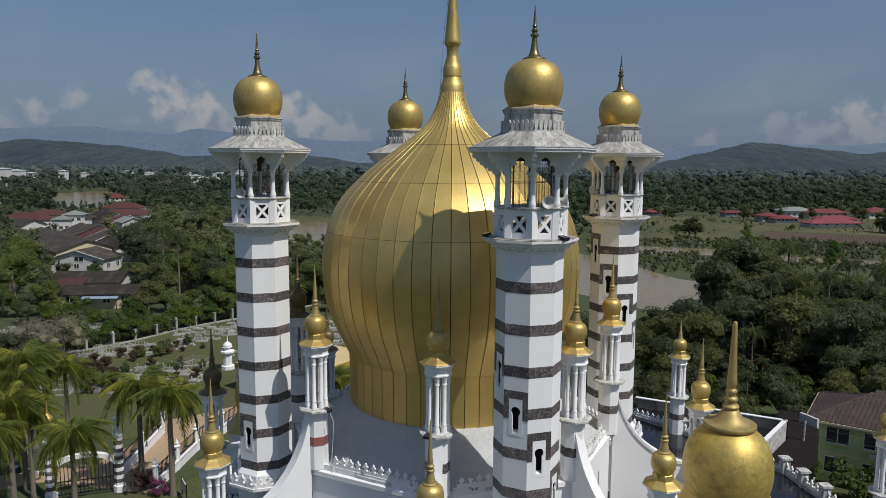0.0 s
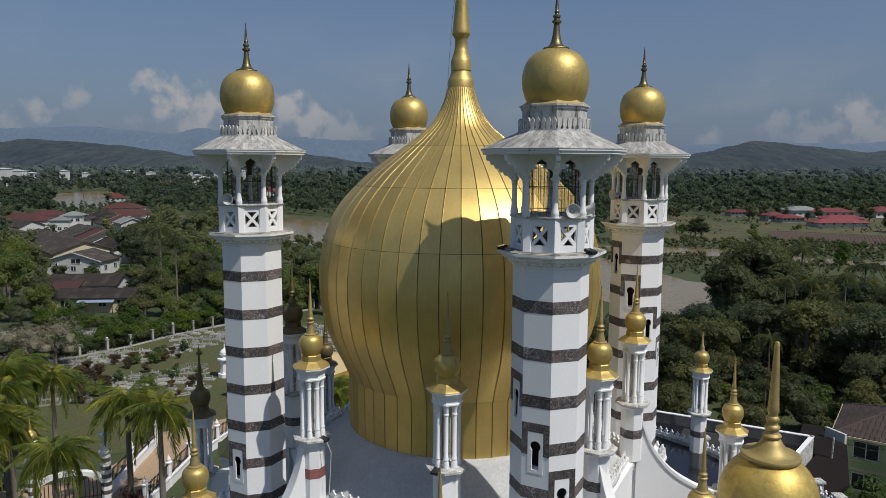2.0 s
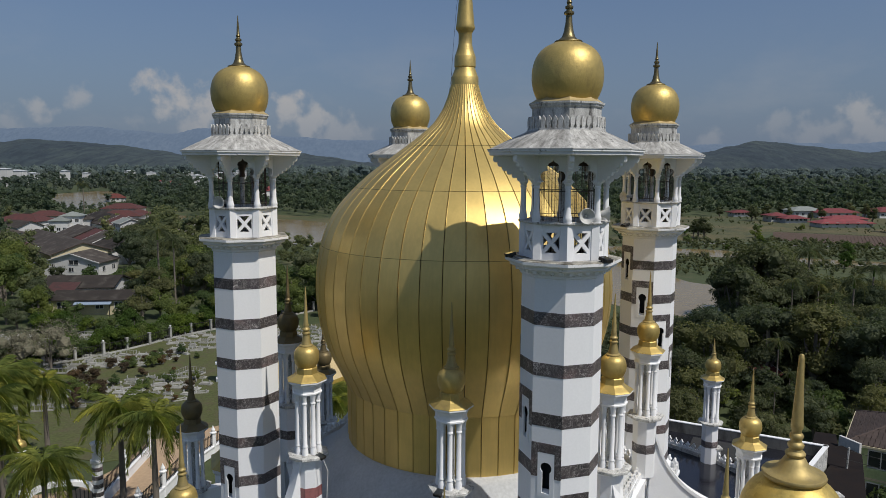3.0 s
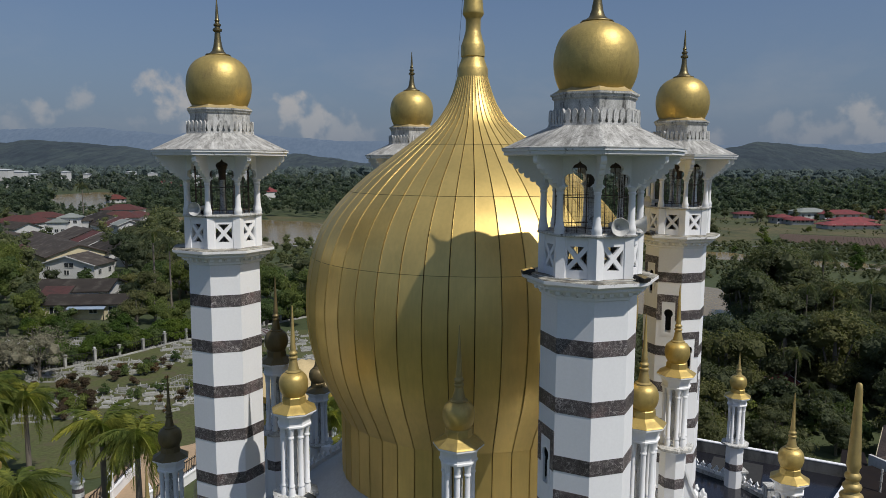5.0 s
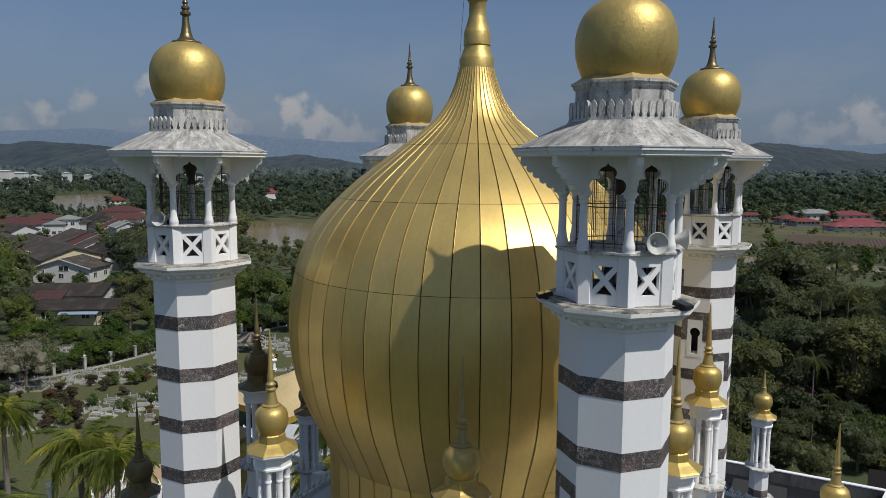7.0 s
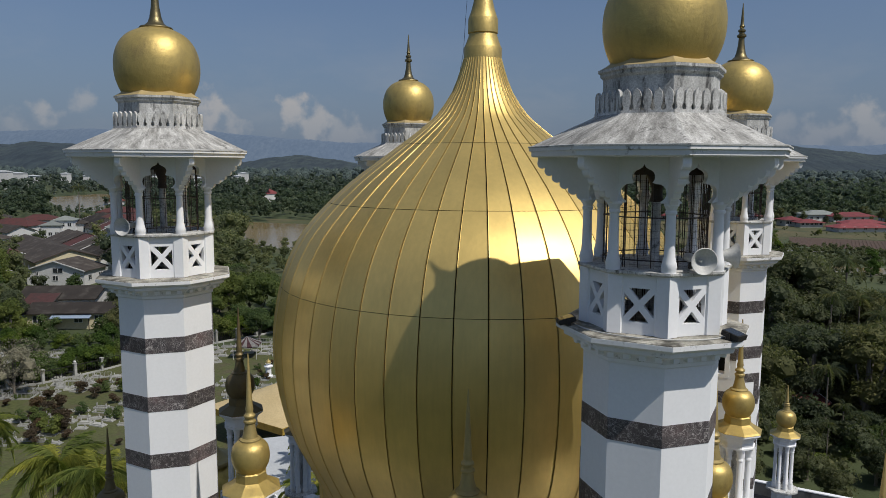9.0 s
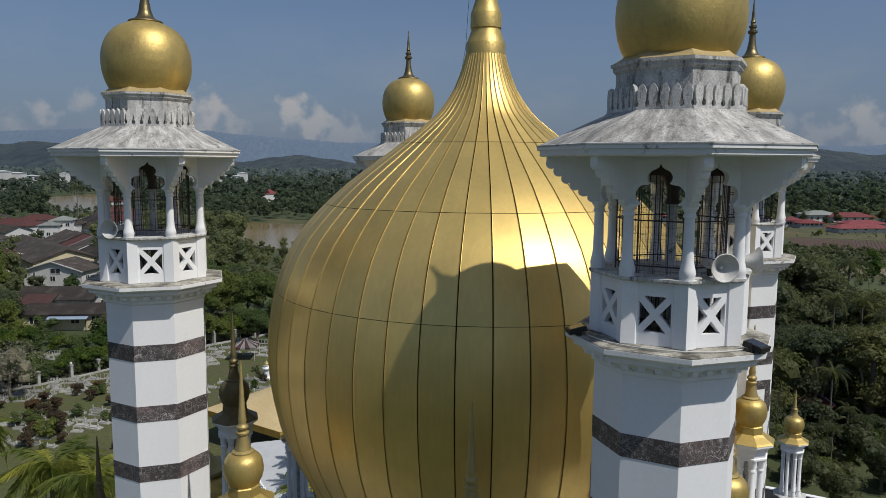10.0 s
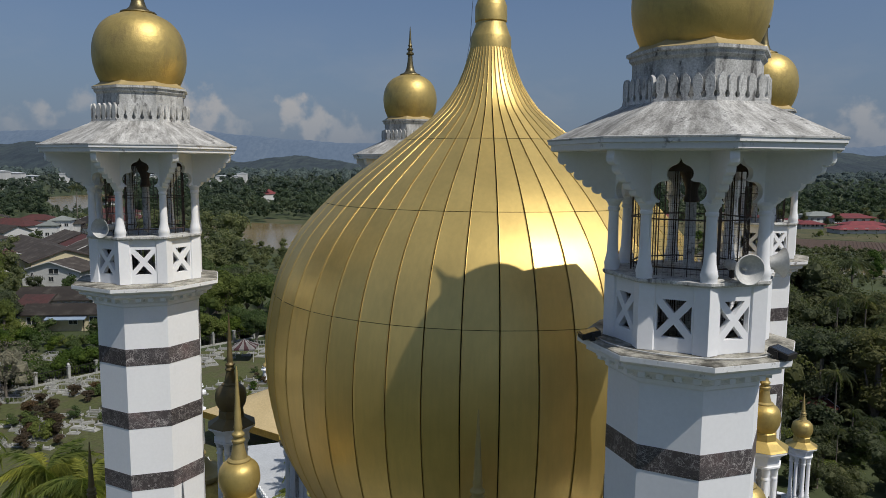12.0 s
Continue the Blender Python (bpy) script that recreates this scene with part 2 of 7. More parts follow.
def foliage(name, dark, light, scale=0.8, relief=0.0):
    m, n, l, p = nodes_of(name)
    geo = n.new("ShaderNodeNewGeometry")
    oi = n.new("ShaderNodeObjectInfo")
    nz = tex(n, l, "ShaderNodeTexNoise", scale, geo.outputs["Position"], 3.0)
    r = ramp(n, [(0.3, dark), (0.7, light)])
    l.new(nz.outputs[0], r.inputs[0])
    ri = ramp(n, [(0.0, (0.78, 0.78, 0.75)), (0.6, (1.05, 1.05, 1.0)), (1.0, (1.3, 1.22, 1.05))])
    l.new(geo.outputs["Random Per Island"], ri.inputs[0])
    ro = ramp(n, [(0.0, (0.72, 0.8, 0.85)), (0.5, (1.0, 1.0, 1.0)), (1.0, (1.35, 1.2, 0.9))])
    l.new(oi.outputs["Random"], ro.inputs[0])
    col = mix(n, l, 1.0, r.outputs[0], ri.outputs[0], "MULTIPLY")
    col = mix(n, l, 1.0, col, ro.outputs[0], "MULTIPLY")
    l.new(col, p.inputs["Base Color"])
    p.inputs["Roughness"].default_value = 0.75
    p.inputs["Specular IOR Level"].default_value = 0.12
    if not relief:
        through_leaf = n.new("ShaderNodeBsdfTranslucent")
        l.new(mix(n, l, 1.0, col, (1.25, 1.4, 0.8), "MULTIPLY"), through_leaf.inputs[0])
        both = n.new("ShaderNodeMixShader")
        both.inputs[0].default_value = 0.44
        l.new(p.outputs[0], both.inputs[1])
        l.new(through_leaf.outputs[0], both.inputs[2])
        l.new(both.outputs[0], n["Material Output"].inputs[0])
    if relief:
        rn = tex(n, l, "ShaderNodeTexNoise", 0.45, geo.outputs["Position"], 6.0, None, 0.7)
        b = n.new("ShaderNodeBump")
        b.inputs["Strength"].default_value, b.inputs["Distance"].default_value = 1.0, relief
        l.new(rn.outputs[0], b.inputs["Height"])
        l.new(b.outputs[0], p.inputs["Normal"])
        # hollows of the relief darkened in the colour, as shade between crowns
        hollow_shade = ramp(n, [(0.38, (0.5, 0.5, 0.5)), (0.6, (1.15, 1.15, 1.15))])
        l.new(rn.outputs[0], hollow_shade.inputs[0])
        l.new(mix(n, l, 1.0, col, hollow_shade.outputs[0], "MULTIPLY"), p.inputs["Base Color"])
    return m


WHITE = surface("white painted plaster", (0.84, 0.85, 0.86), (0.79, 0.8, 0.82), 0.75, scale=0.8, fine=14, bump=0.06, stain=(0.5, 0.5, 0.48),
                stain_scale=0.9, stain_at=(0.66, 1.0), stretch=(1, 1, 0.25), world_coord=True, grain=0.025)
WHITE_WORN = surface("weathered white concrete", (0.66, 0.66, 0.64), (0.37, 0.37, 0.355), 0.9, scale=4.2, fine=34, bump=0.35, spread=0.35, stain=(0.085, 0.082, 0.078),
                     stain_scale=8.0, stain_at=(0.54, 0.66), stretch=(1, 1, 0.28), grain=0.3, world_coord=True)
ROOF_WORN = surface("mould-streaked white roof", (0.62, 0.62, 0.6), (0.36, 0.36, 0.35), 0.9, scale=2.4, fine=45, bump=0.3, stain=(0.06, 0.058, 0.055),
                    stain_scale=5.5, stain_at=(0.54, 0.68), grain=0.3, spread=0.35, world_coord=True)
WHITE_STAINED = surface("peeling white paint", (0.8, 0.81, 0.82), (0.7, 0.7, 0.7), 0.8, scale=1.0, fine=16, bump=0.15, stain=(0.2, 0.19, 0.18),
                        stain_scale=2.4, stain_at=(0.58, 0.66), world_coord=True, grain=0.04)


def streaked_roof():
    """White roof paint with mould washed down the slopes from the middle outwards."""
    m, n, l, p = nodes_of("mould-streaked lantern roof")
    ob = n.new("ShaderNodeTexCoord").outputs["Object"]
    sep = n.new("ShaderNodeSeparateXYZ")
    l.new(ob, sep.inputs[0])
    ang = n.new("ShaderNodeMath")
    ang.operation = "ARCTAN2"
    l.new(sep.outputs["Y"], ang.inputs[0])
    l.new(sep.outputs["X"], ang.inputs[1])
    far = n.new("ShaderNodeVectorMath")
    far.operation = "LENGTH"
    l.new(ob, far.inputs[0])
    flat = n.new("ShaderNodeCombineXYZ")
    l.new(ang.outputs[0], flat.inputs[0])
    l.new(far.outputs["Value"], flat.inputs[1])
    rnd = n.new("ShaderNodeObjectInfo").outputs["Random"]
    l.new(rnd, flat.inputs[2])
    runs = tex(n, l, "ShaderNodeTexNoise", 5.4, flat.outputs[0], 10.0, (1.6, 0.7, 9), 0.76)
    patch = tex(n, l, "ShaderNodeTexNoise", 4.6, ob, 9.0, None, 0.7)
    grain = tex(n, l, "ShaderNodeTexNoise", 38.0, ob, 4.0)
    base = ramp(n, [(0.37, (0.19, 0.186, 0.175)), (0.5, (0.36, 0.355, 0.337)), (0.63, (0.6, 0.595, 0.575))])
    l.new(runs.outputs[0], base.inputs[0])
    spots = ramp(n, [(0.57, (0, 0, 0)), (0.67, (0.85, 0.85, 0.85))])
    l.new(patch.outputs[0], spots.inputs[0])
    col = mix(n, l, spots.outputs[0], base.outputs[0], (0.09, 0.088, 0.083))
    gr = ramp(n, [(0.3, (0.66, 0.66, 0.66)), (0.7, (1.22, 1.22, 1.22))])
    l.new(grain.outputs[0], gr.inputs[0])
    l.new(mix(n, l, 1.0, col, gr.outputs[0], "MULTIPLY"), p.inputs["Base Color"])
    p.inputs["Roughness"].default_value = 0.9
    b = n.new("ShaderNodeBump")
    b.inputs["Strength"].default_value, b.inputs["Distance"].default_value = 0.3, 0.02
    l.new(grain.outputs[0], b.inputs["Height"])
    l.new(b.outputs[0], p.inputs["Normal"])
    return m


ROOF_STREAKED = streaked_roof()
FLOOR_STAINED = surface("lichen-stained cement", (0.5, 0.48, 0.42), (0.2, 0.19, 0.155), 0.9, scale=2.6, fine=30, bump=0.5, spread=0.25, stain=(0.085, 0.08, 0.066), stain_scale=2.2, stain_at=(0.46, 0.62), grain=0.3, world_coord=True)
MARBLE = marble()
MOULD = surface("mould-blackened plaster", (0.2, 0.2, 0.19), (0.1, 0.1, 0.097), 0.9, scale=0.8, fine=12, bump=0.2, stain=(0.045, 0.045, 0.045), stain_scale=1.6, stain_at=(0.48, 0.72), stretch=(1, 1, 0.3), world_coord=True)
RED_STONE = surface("red stone slab", (0.33, 0.13, 0.12), (0.22, 0.09, 0.09), 0.5, scale=5, by_object=0.1)
GOLD_PANEL = gold("gold-anodised dome panel", (0.7, 0.515, 0.185), 0.44, 0.83, by_object=0.08, brushed=True)
GOLD_PAINT = gold("gold-painted dome", (0.56, 0.42, 0.145), 0.47, 0.66, tarnish=(0.3, 0.22, 0.1))
GOLD_SPIRE = gold("dull weathered gold spire", (0.42, 0.325, 0.13), 0.55, 0.5, tarnish=(0.24, 0.19, 0.11))
GOLD_LEAF = gold("patchy gold leaf", (0.58, 0.44, 0.13), 0.5, 0.6, tarnish=(0.36, 0.26, 0.11), patches=True)
GOLD_TAN = gold("faded gold paint", (0.5, 0.39, 0.19), 0.55, 0.35, tarnish=(0.4, 0.34, 0.24))
GOLD_DULL = gold("dark bronzed spire", (0.2, 0.165, 0.085), 0.42, tarnish=(0.09, 0.08, 0.055))
GOLD_BRONZE = gold("tarnished bronze dome", (0.2, 0.155, 0.075), 0.5, 0.55, tarnish=(0.1, 0.08, 0.05))
DARK_SEAM = surface("dark joint", (0.012, 0.01, 0.007), rough=0.95, spec=0.05)
GREY_ROOF = surface("grey cement roof", (0.5, 0.52, 0.54), (0.42, 0.44, 0.46), 0.85, scale=0.7, fine=9, bump=0.12, stain=(0.28, 0.29, 0.3), stain_scale=0.8, stain_at=(0.6, 0.85), world_coord=True)
TAR = surface("wet black bitumen roof", (0.012, 0.013, 0.018), (0.02, 0.02, 0.026), 0.16, scale=0.6, fine=2.5, bump=0.02, world_coord=True)
IRON = surface("dark iron", (0.03, 0.028, 0.026), rough=0.6, metal=0.3)
BROWN_WOOD = surface("dark brown paint", (0.07, 0.045, 0.032), (0.045, 0.03, 0.024), 0.6, scale=2, fine=20, by_object=0.2)
PLASTIC = surface("grey-white horn plastic", (0.6, 0.6, 0.58), rough=0.5)
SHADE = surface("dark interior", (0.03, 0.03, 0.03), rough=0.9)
GRASS = surface("rough grass", (0.04, 0.058, 0.02), (0.06, 0.075, 0.028), 0.95, scale=0.02, fine=0.9, bump=0.4, stain=(0.11, 0.095, 0.05), stain_scale=0.05, stain_at=(0.55, 0.75), world_coord=True, bump_dist=0.3)
LAWN = surface("mown cemetery grass", (0.066, 0.082, 0.022), (0.085, 0.09, 0.03), 0.95, scale=0.15, fine=3, bump=0.4, stain=(0.085, 0.07, 0.04), stain_scale=0.45, stain_at=(0.48, 0.68), world_coord=True, bump_dist=0.12, grain=0.3)
BANK = surface("rank river meadow", (0.058, 0.072, 0.024), (0.112, 0.095, 0.043), 0.95, spread=0.25, scale=0.03, fine=0.7, bump=0.5, stain=(0.03, 0.045, 0.018), stain_scale=0.09, stain_at=(0.5, 0.66), world_coord=True, bump_dist=0.4, grain=0.3)
WATER = surface("muddy river water", (0.22, 0.165, 0.08), (0.26, 0.2, 0.105), 0.16, spec=0.3, scale=0.03, fine=0.6, bump=0.03, world_coord=True)
SOIL = surface("ploughed brown soil", (0.07, 0.045, 0.032), (0.095, 0.06, 0.043), 0.95, scale=0.1, fine=2, bump=0.4, world_coord=True, bump_dist=0.2)
ASPHALT = surface("grey road", (0.12, 0.12, 0.12), (0.16, 0.155, 0.15), 0.9, scale=0.3, fine=5, world_coord=True)
PAVING = surface("tan paved court", (0.42, 0.3, 0.19), (0.36, 0.26, 0.17), 0.85, scale=0.4, fine=4, world_coord=True)
LEAF = foliage("tree leaves", (0.074, 0.09, 0.056), (0.126, 0.142, 0.085), 0.12)
LEAF_MID = foliage("woodland leaves", (0.07, 0.097, 0.07), (0.142, 0.17, 0.108), 0.1)
LEAF_GREEN = foliage("fresh green tree leaves", (0.07, 0.105, 0.044), (0.14, 0.18, 0.072), 0.12)
# far foliage paled and blued: distance haze put into the base colour
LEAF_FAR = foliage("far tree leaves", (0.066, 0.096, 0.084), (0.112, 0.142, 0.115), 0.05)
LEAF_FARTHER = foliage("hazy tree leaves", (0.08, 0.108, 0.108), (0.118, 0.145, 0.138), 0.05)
LEAF_LIGHT = foliage("light green leaves", (0.05, 0.09, 0.02), (0.1, 0.15, 0.04))
LEAF_RED = foliage("dull red-brown shrub leaves", (0.075, 0.058, 0.04), (0.13, 0.095, 0.07))
PALM_LEAF = foliage("palm fronds", (0.085, 0.12, 0.034), (0.29, 0.31, 0.085), 0.9)
# haze tint mixed into this base colour as well
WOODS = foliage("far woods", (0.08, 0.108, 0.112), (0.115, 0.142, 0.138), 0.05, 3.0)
BARK = surface("grey bark", (0.2, 0.18, 0.15), (0.13, 0.11, 0.09), 0.9, scale=3, fine=20, stretch=(1, 1, 0.2))
TOMB = surface("whitewashed grave stone", (0.42, 0.42, 0.4), (0.27, 0.27, 0.25), 0.8, scale=1.5, by_object=0.15)
ROOF_RUSTY = surface("dark maroon sheet roof", (0.075, 0.026, 0.025), (0.05, 0.024, 0.022), 0.85, scale=0.9, fine=8, stain=(0.03, 0.022, 0.02), stain_scale=0.6)
ROOF_DULL = surface("dull red tile roof", (0.1, 0.027, 0.026), (0.066, 0.027, 0.023), 0.85, scale=0.7, fine=6, stain=(0.04, 0.026, 0.024), stain_scale=0.5)
ROOF_RED = surface("red tile roof", (0.13, 0.032, 0.03), (0.085, 0.032, 0.026), 0.85, scale=0.6, fine=6, by_object=0.35, spec=0.2, stain=(0.05, 0.035, 0.03), stain_scale=0.5, stain_at=(0.48, 0.7))
ROOF_CRIMSON = surface("faded crimson metal roof", (0.22, 0.05, 0.055), (0.15, 0.04, 0.042), 0.7, scale=0.5, fine=6, by_object=0.25, spec=0.3, stain=(0.1, 0.05, 0.045), stain_scale=0.4, stain_at=(0.5, 0.75))
ROOF_GREY = surface("grey-brown tile roof", (0.034, 0.029, 0.027), (0.06, 0.052, 0.046), 0.9, scale=0.5, fine=6, by_object=0.4, spec=0.2, stain=(0.11, 0.1, 0.09), stain_scale=0.45, stain_at=(0.52, 0.75))
ROOF_BROWN = surface("dark brown tile", (0.045, 0.032, 0.028), (0.075, 0.053, 0.046), 0.85, scale=0.8, fine=7, by_object=0.2)
# dark brown sheeting, darkened further in its colour for foliage shade
SHADED_RUST_ROOF = surface("dark rusted sheet roof", (0.013, 0.011, 0.011), (0.022, 0.016, 0.014), 0.8, spec=0.12, scale=0.9, fine=7, stain=(0.015, 0.012, 0.012), stain_scale=0.7)
ROOF_PALE = surface("pale grey-green roof", (0.16, 0.18, 0.17), (0.22, 0.235, 0.22), 0.7, scale=0.5, fine=6, by_object=0.2)
ROOF_BLUE = surface("blue metal roof", (0.22, 0.3, 0.42), (0.3, 0.36, 0.44), 0.5, scale=1)
WALL_WHITE = surface("off-white house wall", (0.6, 0.6, 0.6), (0.55, 0.55, 0.54), 0.85, scale=0.5, fine=5, by_object=0.12)
WALL_GREEN = surface("pale green house wall", (0.46, 0.55, 0.28), (0.41, 0.5, 0.26), 0.85, scale=0.5, fine=6)
WALL_CREAM = surface("cream house wall", (0.62, 0.55, 0.36), (0.55, 0.48, 0.33), 0.85, scale=0.5, fine=6)
TENT = surface("tan canvas", (0.56, 0.44, 0.24), (0.48, 0.37, 0.19), 0.9, scale=0.3, fine=6)
TENT_MAROON = surface("maroon canvas", (0.13, 0.06, 0.066), (0.1, 0.05, 0.055), 0.9, scale=0.3, fine=6)
TENT_GREY = surface("grey-white canvas", (0.4, 0.39, 0.38), (0.33, 0.32, 0.31), 0.9, scale=0.3, fine=6)
TENT_EDGE = surface("yellow canvas valance", (0.42, 0.29, 0.05), (0.28, 0.19, 0.04), 0.85, scale=1.5, fine=9)
GLASS, _, _, gp = nodes_of("dark window glass")
gp.inputs["Base Color"].default_value, gp.inputs["Roughness"].default_value = (0.03, 0.035, 0.04, 1), 0.12


# ---- building helpers ----
def part(name, bm, material, parent=None, label="", smooth=0):
    me = bpy.data.meshes.new(name)
    bm.normal_update()
    bm.to_mesh(me)
    bm.free()
    me.materials.append(material)
    if smooth:
        for f in me.polygons:
            f.use_smooth = True
        me.set_sharp_from_angle(angle=radians(smooth))
    ob = new(name, me)
    if parent:
        ob.parent = parent
    if label:
        ob["label"] = label
    return ob


def again(name, ob, m, parent=None):
    """Another object on the same mesh, placed at m under parent."""
    o = new(name, ob.data)
    o.matrix_basis = m
    if parent:
        o.parent = parent
    return o


def empty(name, m=None):
    e = new(name)
    if m:
        e.matrix_basis = m
    return e


def box(bm, x0, y0, z0, x1, y1, z1, m=None):
    r = bmesh.ops.create_cube(bm, size=1, matrix=Matrix.Translation(((x0 + x1) / 2, (y0 + y1) / 2, (z0 + z1) / 2)) @ Matrix.Diagonal((x1 - x0, y1 - y0, z1 - z0, 1)))
    if m:
        bmesh.ops.transform(bm, matrix=m, verts=r["verts"])
    return r["verts"]


def lathe(bm, profile, n=32, turn=0.0, m=None):
    """Rings of (radius, z) from below upwards, closed at both ends."""
    rings, made = [], []
    for r, z in profile:
        ring = [bm.verts.new((r * math.cos(turn + 2 * math.pi * i / n), r * math.sin(turn + 2 * math.pi * i / n), z)) for i in range(n)]
        rings.append(ring)
        made += ring
    for a, b in zip(rings, rings[1:]):
        for i in range(n):
            bm.faces.new((a[i], a[(i + 1) % n], b[(i + 1) % n], b[i]))
    bm.faces.new(rings[0][::-1])
    bm.faces.new(rings[-1])
    if m:
        bmesh.ops.transform(bm, matrix=m, verts=made)
    return made


def plate(bm, outline, thick, m=None):
    """A closed outline in x and z, thick along y, centred on y = 0."""
    a = [bm.verts.new((x, -thick / 2, z)) for x, z in outline]
    b = [bm.verts.new((x, thick / 2, z)) for x, z in outline]
    fs = [bm.faces.new(a), bm.faces.new(b[::-1])]
    k = len(a)
    for i in range(k):
        fs.append(bm.faces.new((a[i], b[i], b[(i + 1) % k], a[(i + 1) % k])))
    bmesh.ops.recalc_face_normals(bm, faces=fs)
    if m:
        bmesh.ops.transform(bm, matrix=m, verts=a + b)


def slab(bm, outline, z0, z1):
    a = [bm.verts.new((x, y, z0)) for x, y in outline]
    b = [bm.verts.new((x, y, z1)) for x, y in outline]
    k = len(a)
    fs = [bm.faces.new(a[::-1]), bm.faces.new(b)]
    for i in range(k):
        fs.append(bm.faces.new((a[i], a[(i + 1) % k], b[(i + 1) % k], b[i])))
    bmesh.ops.recalc_face_normals(bm, faces=fs)


def smooth_curve(points, steps=6):
    """Catmull-Rom through (r, z) points."""
    out = []
    for i in range(len(points) - 1):
        p0, p1, p2, p3 = points[max(i - 1, 0)], points[i], points[i + 1], points[min(i + 2, len(points) - 1)]
        for s in range(steps):
            t = s / steps
            out.append(tuple(0.5 * (2 * b + (c - a) * t + (2 * a - 5 * b + 4 * c - d) * t * t + (3 * b - 3 * c + d - a) * t ** 3)
                             for a, b, c, d in zip(p0, p1, p2, p3)))
    out.append(points[-1])
    return out


OCT = math.pi / 8
APO = math.cos(OCT)


def turn_z(deg):
    return pose(0, 0, 0, 0, 0, deg)


# ---- ground ----
ground_bm = bmesh.new()
box(ground_bm, -4400, -4400, -2, 4400, 4400, 0)
tagged(part("ground", ground_bm, GRASS), "rough green and dry grass ground", "ground", kind="structure")

# ---- the mosque ----
S = 6.445   # minarets' offset from the dome's axis
TA, TB = 7.1, 2.97   # inner turrets
OA, OB = 11.3, 4.9  # outer turrets


def flat_solid(bm, faces, thick, axis="y"):
    """Faces in a plane that share corners, given a thickness as one connected piece."""
    made = {}

    def vert(p):
        k = (round(p[0], 4), round(p[1], 4))
        if k not in made:
            made[k] = bm.verts.new((k[0], -thick / 2, k[1]) if axis == "y" else (-thick / 2, k[0], k[1]))
        return made[k]

    fs = []
    for f in faces:
        vs = []
        for p in f:
            v = vert(p)
            if v not in vs:
                vs.append(v)
        if len(vs) > 2:
            fs.append(bm.faces.new(vs))
    r = bmesh.ops.extrude_face_region(bm, geom=fs)
    moved = [v for v in r["geom"] if isinstance(v, bmesh.types.BMVert)]
    bmesh.ops.translate(bm, verts=moved, vec=(0, thick, 0) if axis == "y" else (thick, 0, 0))
    bmesh.ops.recalc_face_normals(bm, faces=bm.faces[:])


def crest_mesh(size=1.0):
    bm = bmesh.new()
    half = [(0.25, 0), (0.25, 0.29), (0.2, 0.21), (0.13, 0.18), (0.08, 0.22), (0.065, 0.33), (0.14, 0.35), (0.16, 0.42), (0.12, 0.47), (0.065, 0.47), (0.05, 0.55)]
    outline = half + [(0, 0.63)] + [(-x, z) for x, z in half[::-1]]
    plate(bm, [(x * size, z * size) for x, z in outline], 0.11 * size)
    return bm


building = empty("mosque_building")
tagged(building, "white domed mosque with striped stone bands and swooping buttresses", "mosque")

bm = bmesh.new()
DR = (TA + 0.25) / APO
lathe(bm, [(DR, 0), (DR, 11.45), (DR + 0.12, 11.55), (DR + 0.12, 11.75), (DR - 0.55, 11.8), (DR - 0.6, 11.72)], 8, OCT)
part("drum_wall", bm, WHITE, building)
bm = bmesh.new()
lathe(bm, [(DR - 0.62, 11.2), (DR - 0.62, 11.9), (6.3, 12.45), (5.4, 13.36), (5.06, 13.52), (4.2, 13.54)], 64, OCT)
part("cement_roof", bm, GREY_ROOF, building, "smooth grey cement roof below the dome", smooth=30)

# arms of the cross
for k in range(4):
    bm = bmesh.new()
    box(bm, 6.0, -OB - 0.35, 0, OA + 0.35, OB + 0.35, 7.4)
    box(bm, 5.9, -OB - 0.5, 7.4, OA + 0.5, OB + 0.5, 7.7)
    a = part("wing", bm, WHITE, building)
    a.matrix_basis = turn_z(90 * k)
    bm = bmesh.new()
    box(bm, 5.9, -OB - 0.1, 7.7, OA + 0.1, OB + 0.1, 7.76)
    # roof out of view; black is chosen to darken the dome's reflections
    a = part("wing_roof", bm, TAR, building, "black bitumen roof")
    a.matrix_basis = turn_z(90 * k)

# swooping buttresses from each inner turret to the outer one
bm = bmesh.new()
x1 = math.hypot(OA - TA, OB - TB)
curve = smooth_curve([(0.38, 14.15), (0.75, 12.9), (1.25, 11.95), (1.9, 11.2), (2.7, 10.65), (3.5, 10.3), (x1 + 0.1, 10.1)], 4)
plate(bm, curve + [(x1 + 0.1, 7.5), (0.38, 7.5)], 0.34)
cap = [(x, z + 0.02) for x, z in curve]
plate(bm, cap + [(x + 0.04, z + 0.16) for x, z in curve[::-1]], 0.46)
first = part("buttress", bm, WHITE, building)
slant = math.degrees(math.atan2(OB - TB, OA - TA))
n_butt = 0
for k in range(4):
    for sgn in (1, -1):
        m = turn_z(90 * k) @ pose(TA, sgn * TB, 0, 0, 0, sgn * slant)
        if n_butt == 0:
            first.matrix_basis = m
        else:
            again("buttress", first, m, building)
        n_butt += 1

# parapet crests round the drum and the wings
crest = part("crest", crest_mesh(0.77), WHITE_STAINED, building)
crest.matrix_basis = pose(-TA - 0.1, 0, 12.0, 0, 0, 90)
for k in range(8):
    half = TB - 0.75 if k % 2 == 0 else 2.2
    count = 2 * int(half / 0.385) + 1
    for i in range(count):
        if k == 4 and i == count // 2:
            continue
        again("crest", crest, turn_z(45 * k) @ pose(TA + 0.1, (i - (count - 1) / 2) * 0.385, 12.0, 0, 0, 90), building)
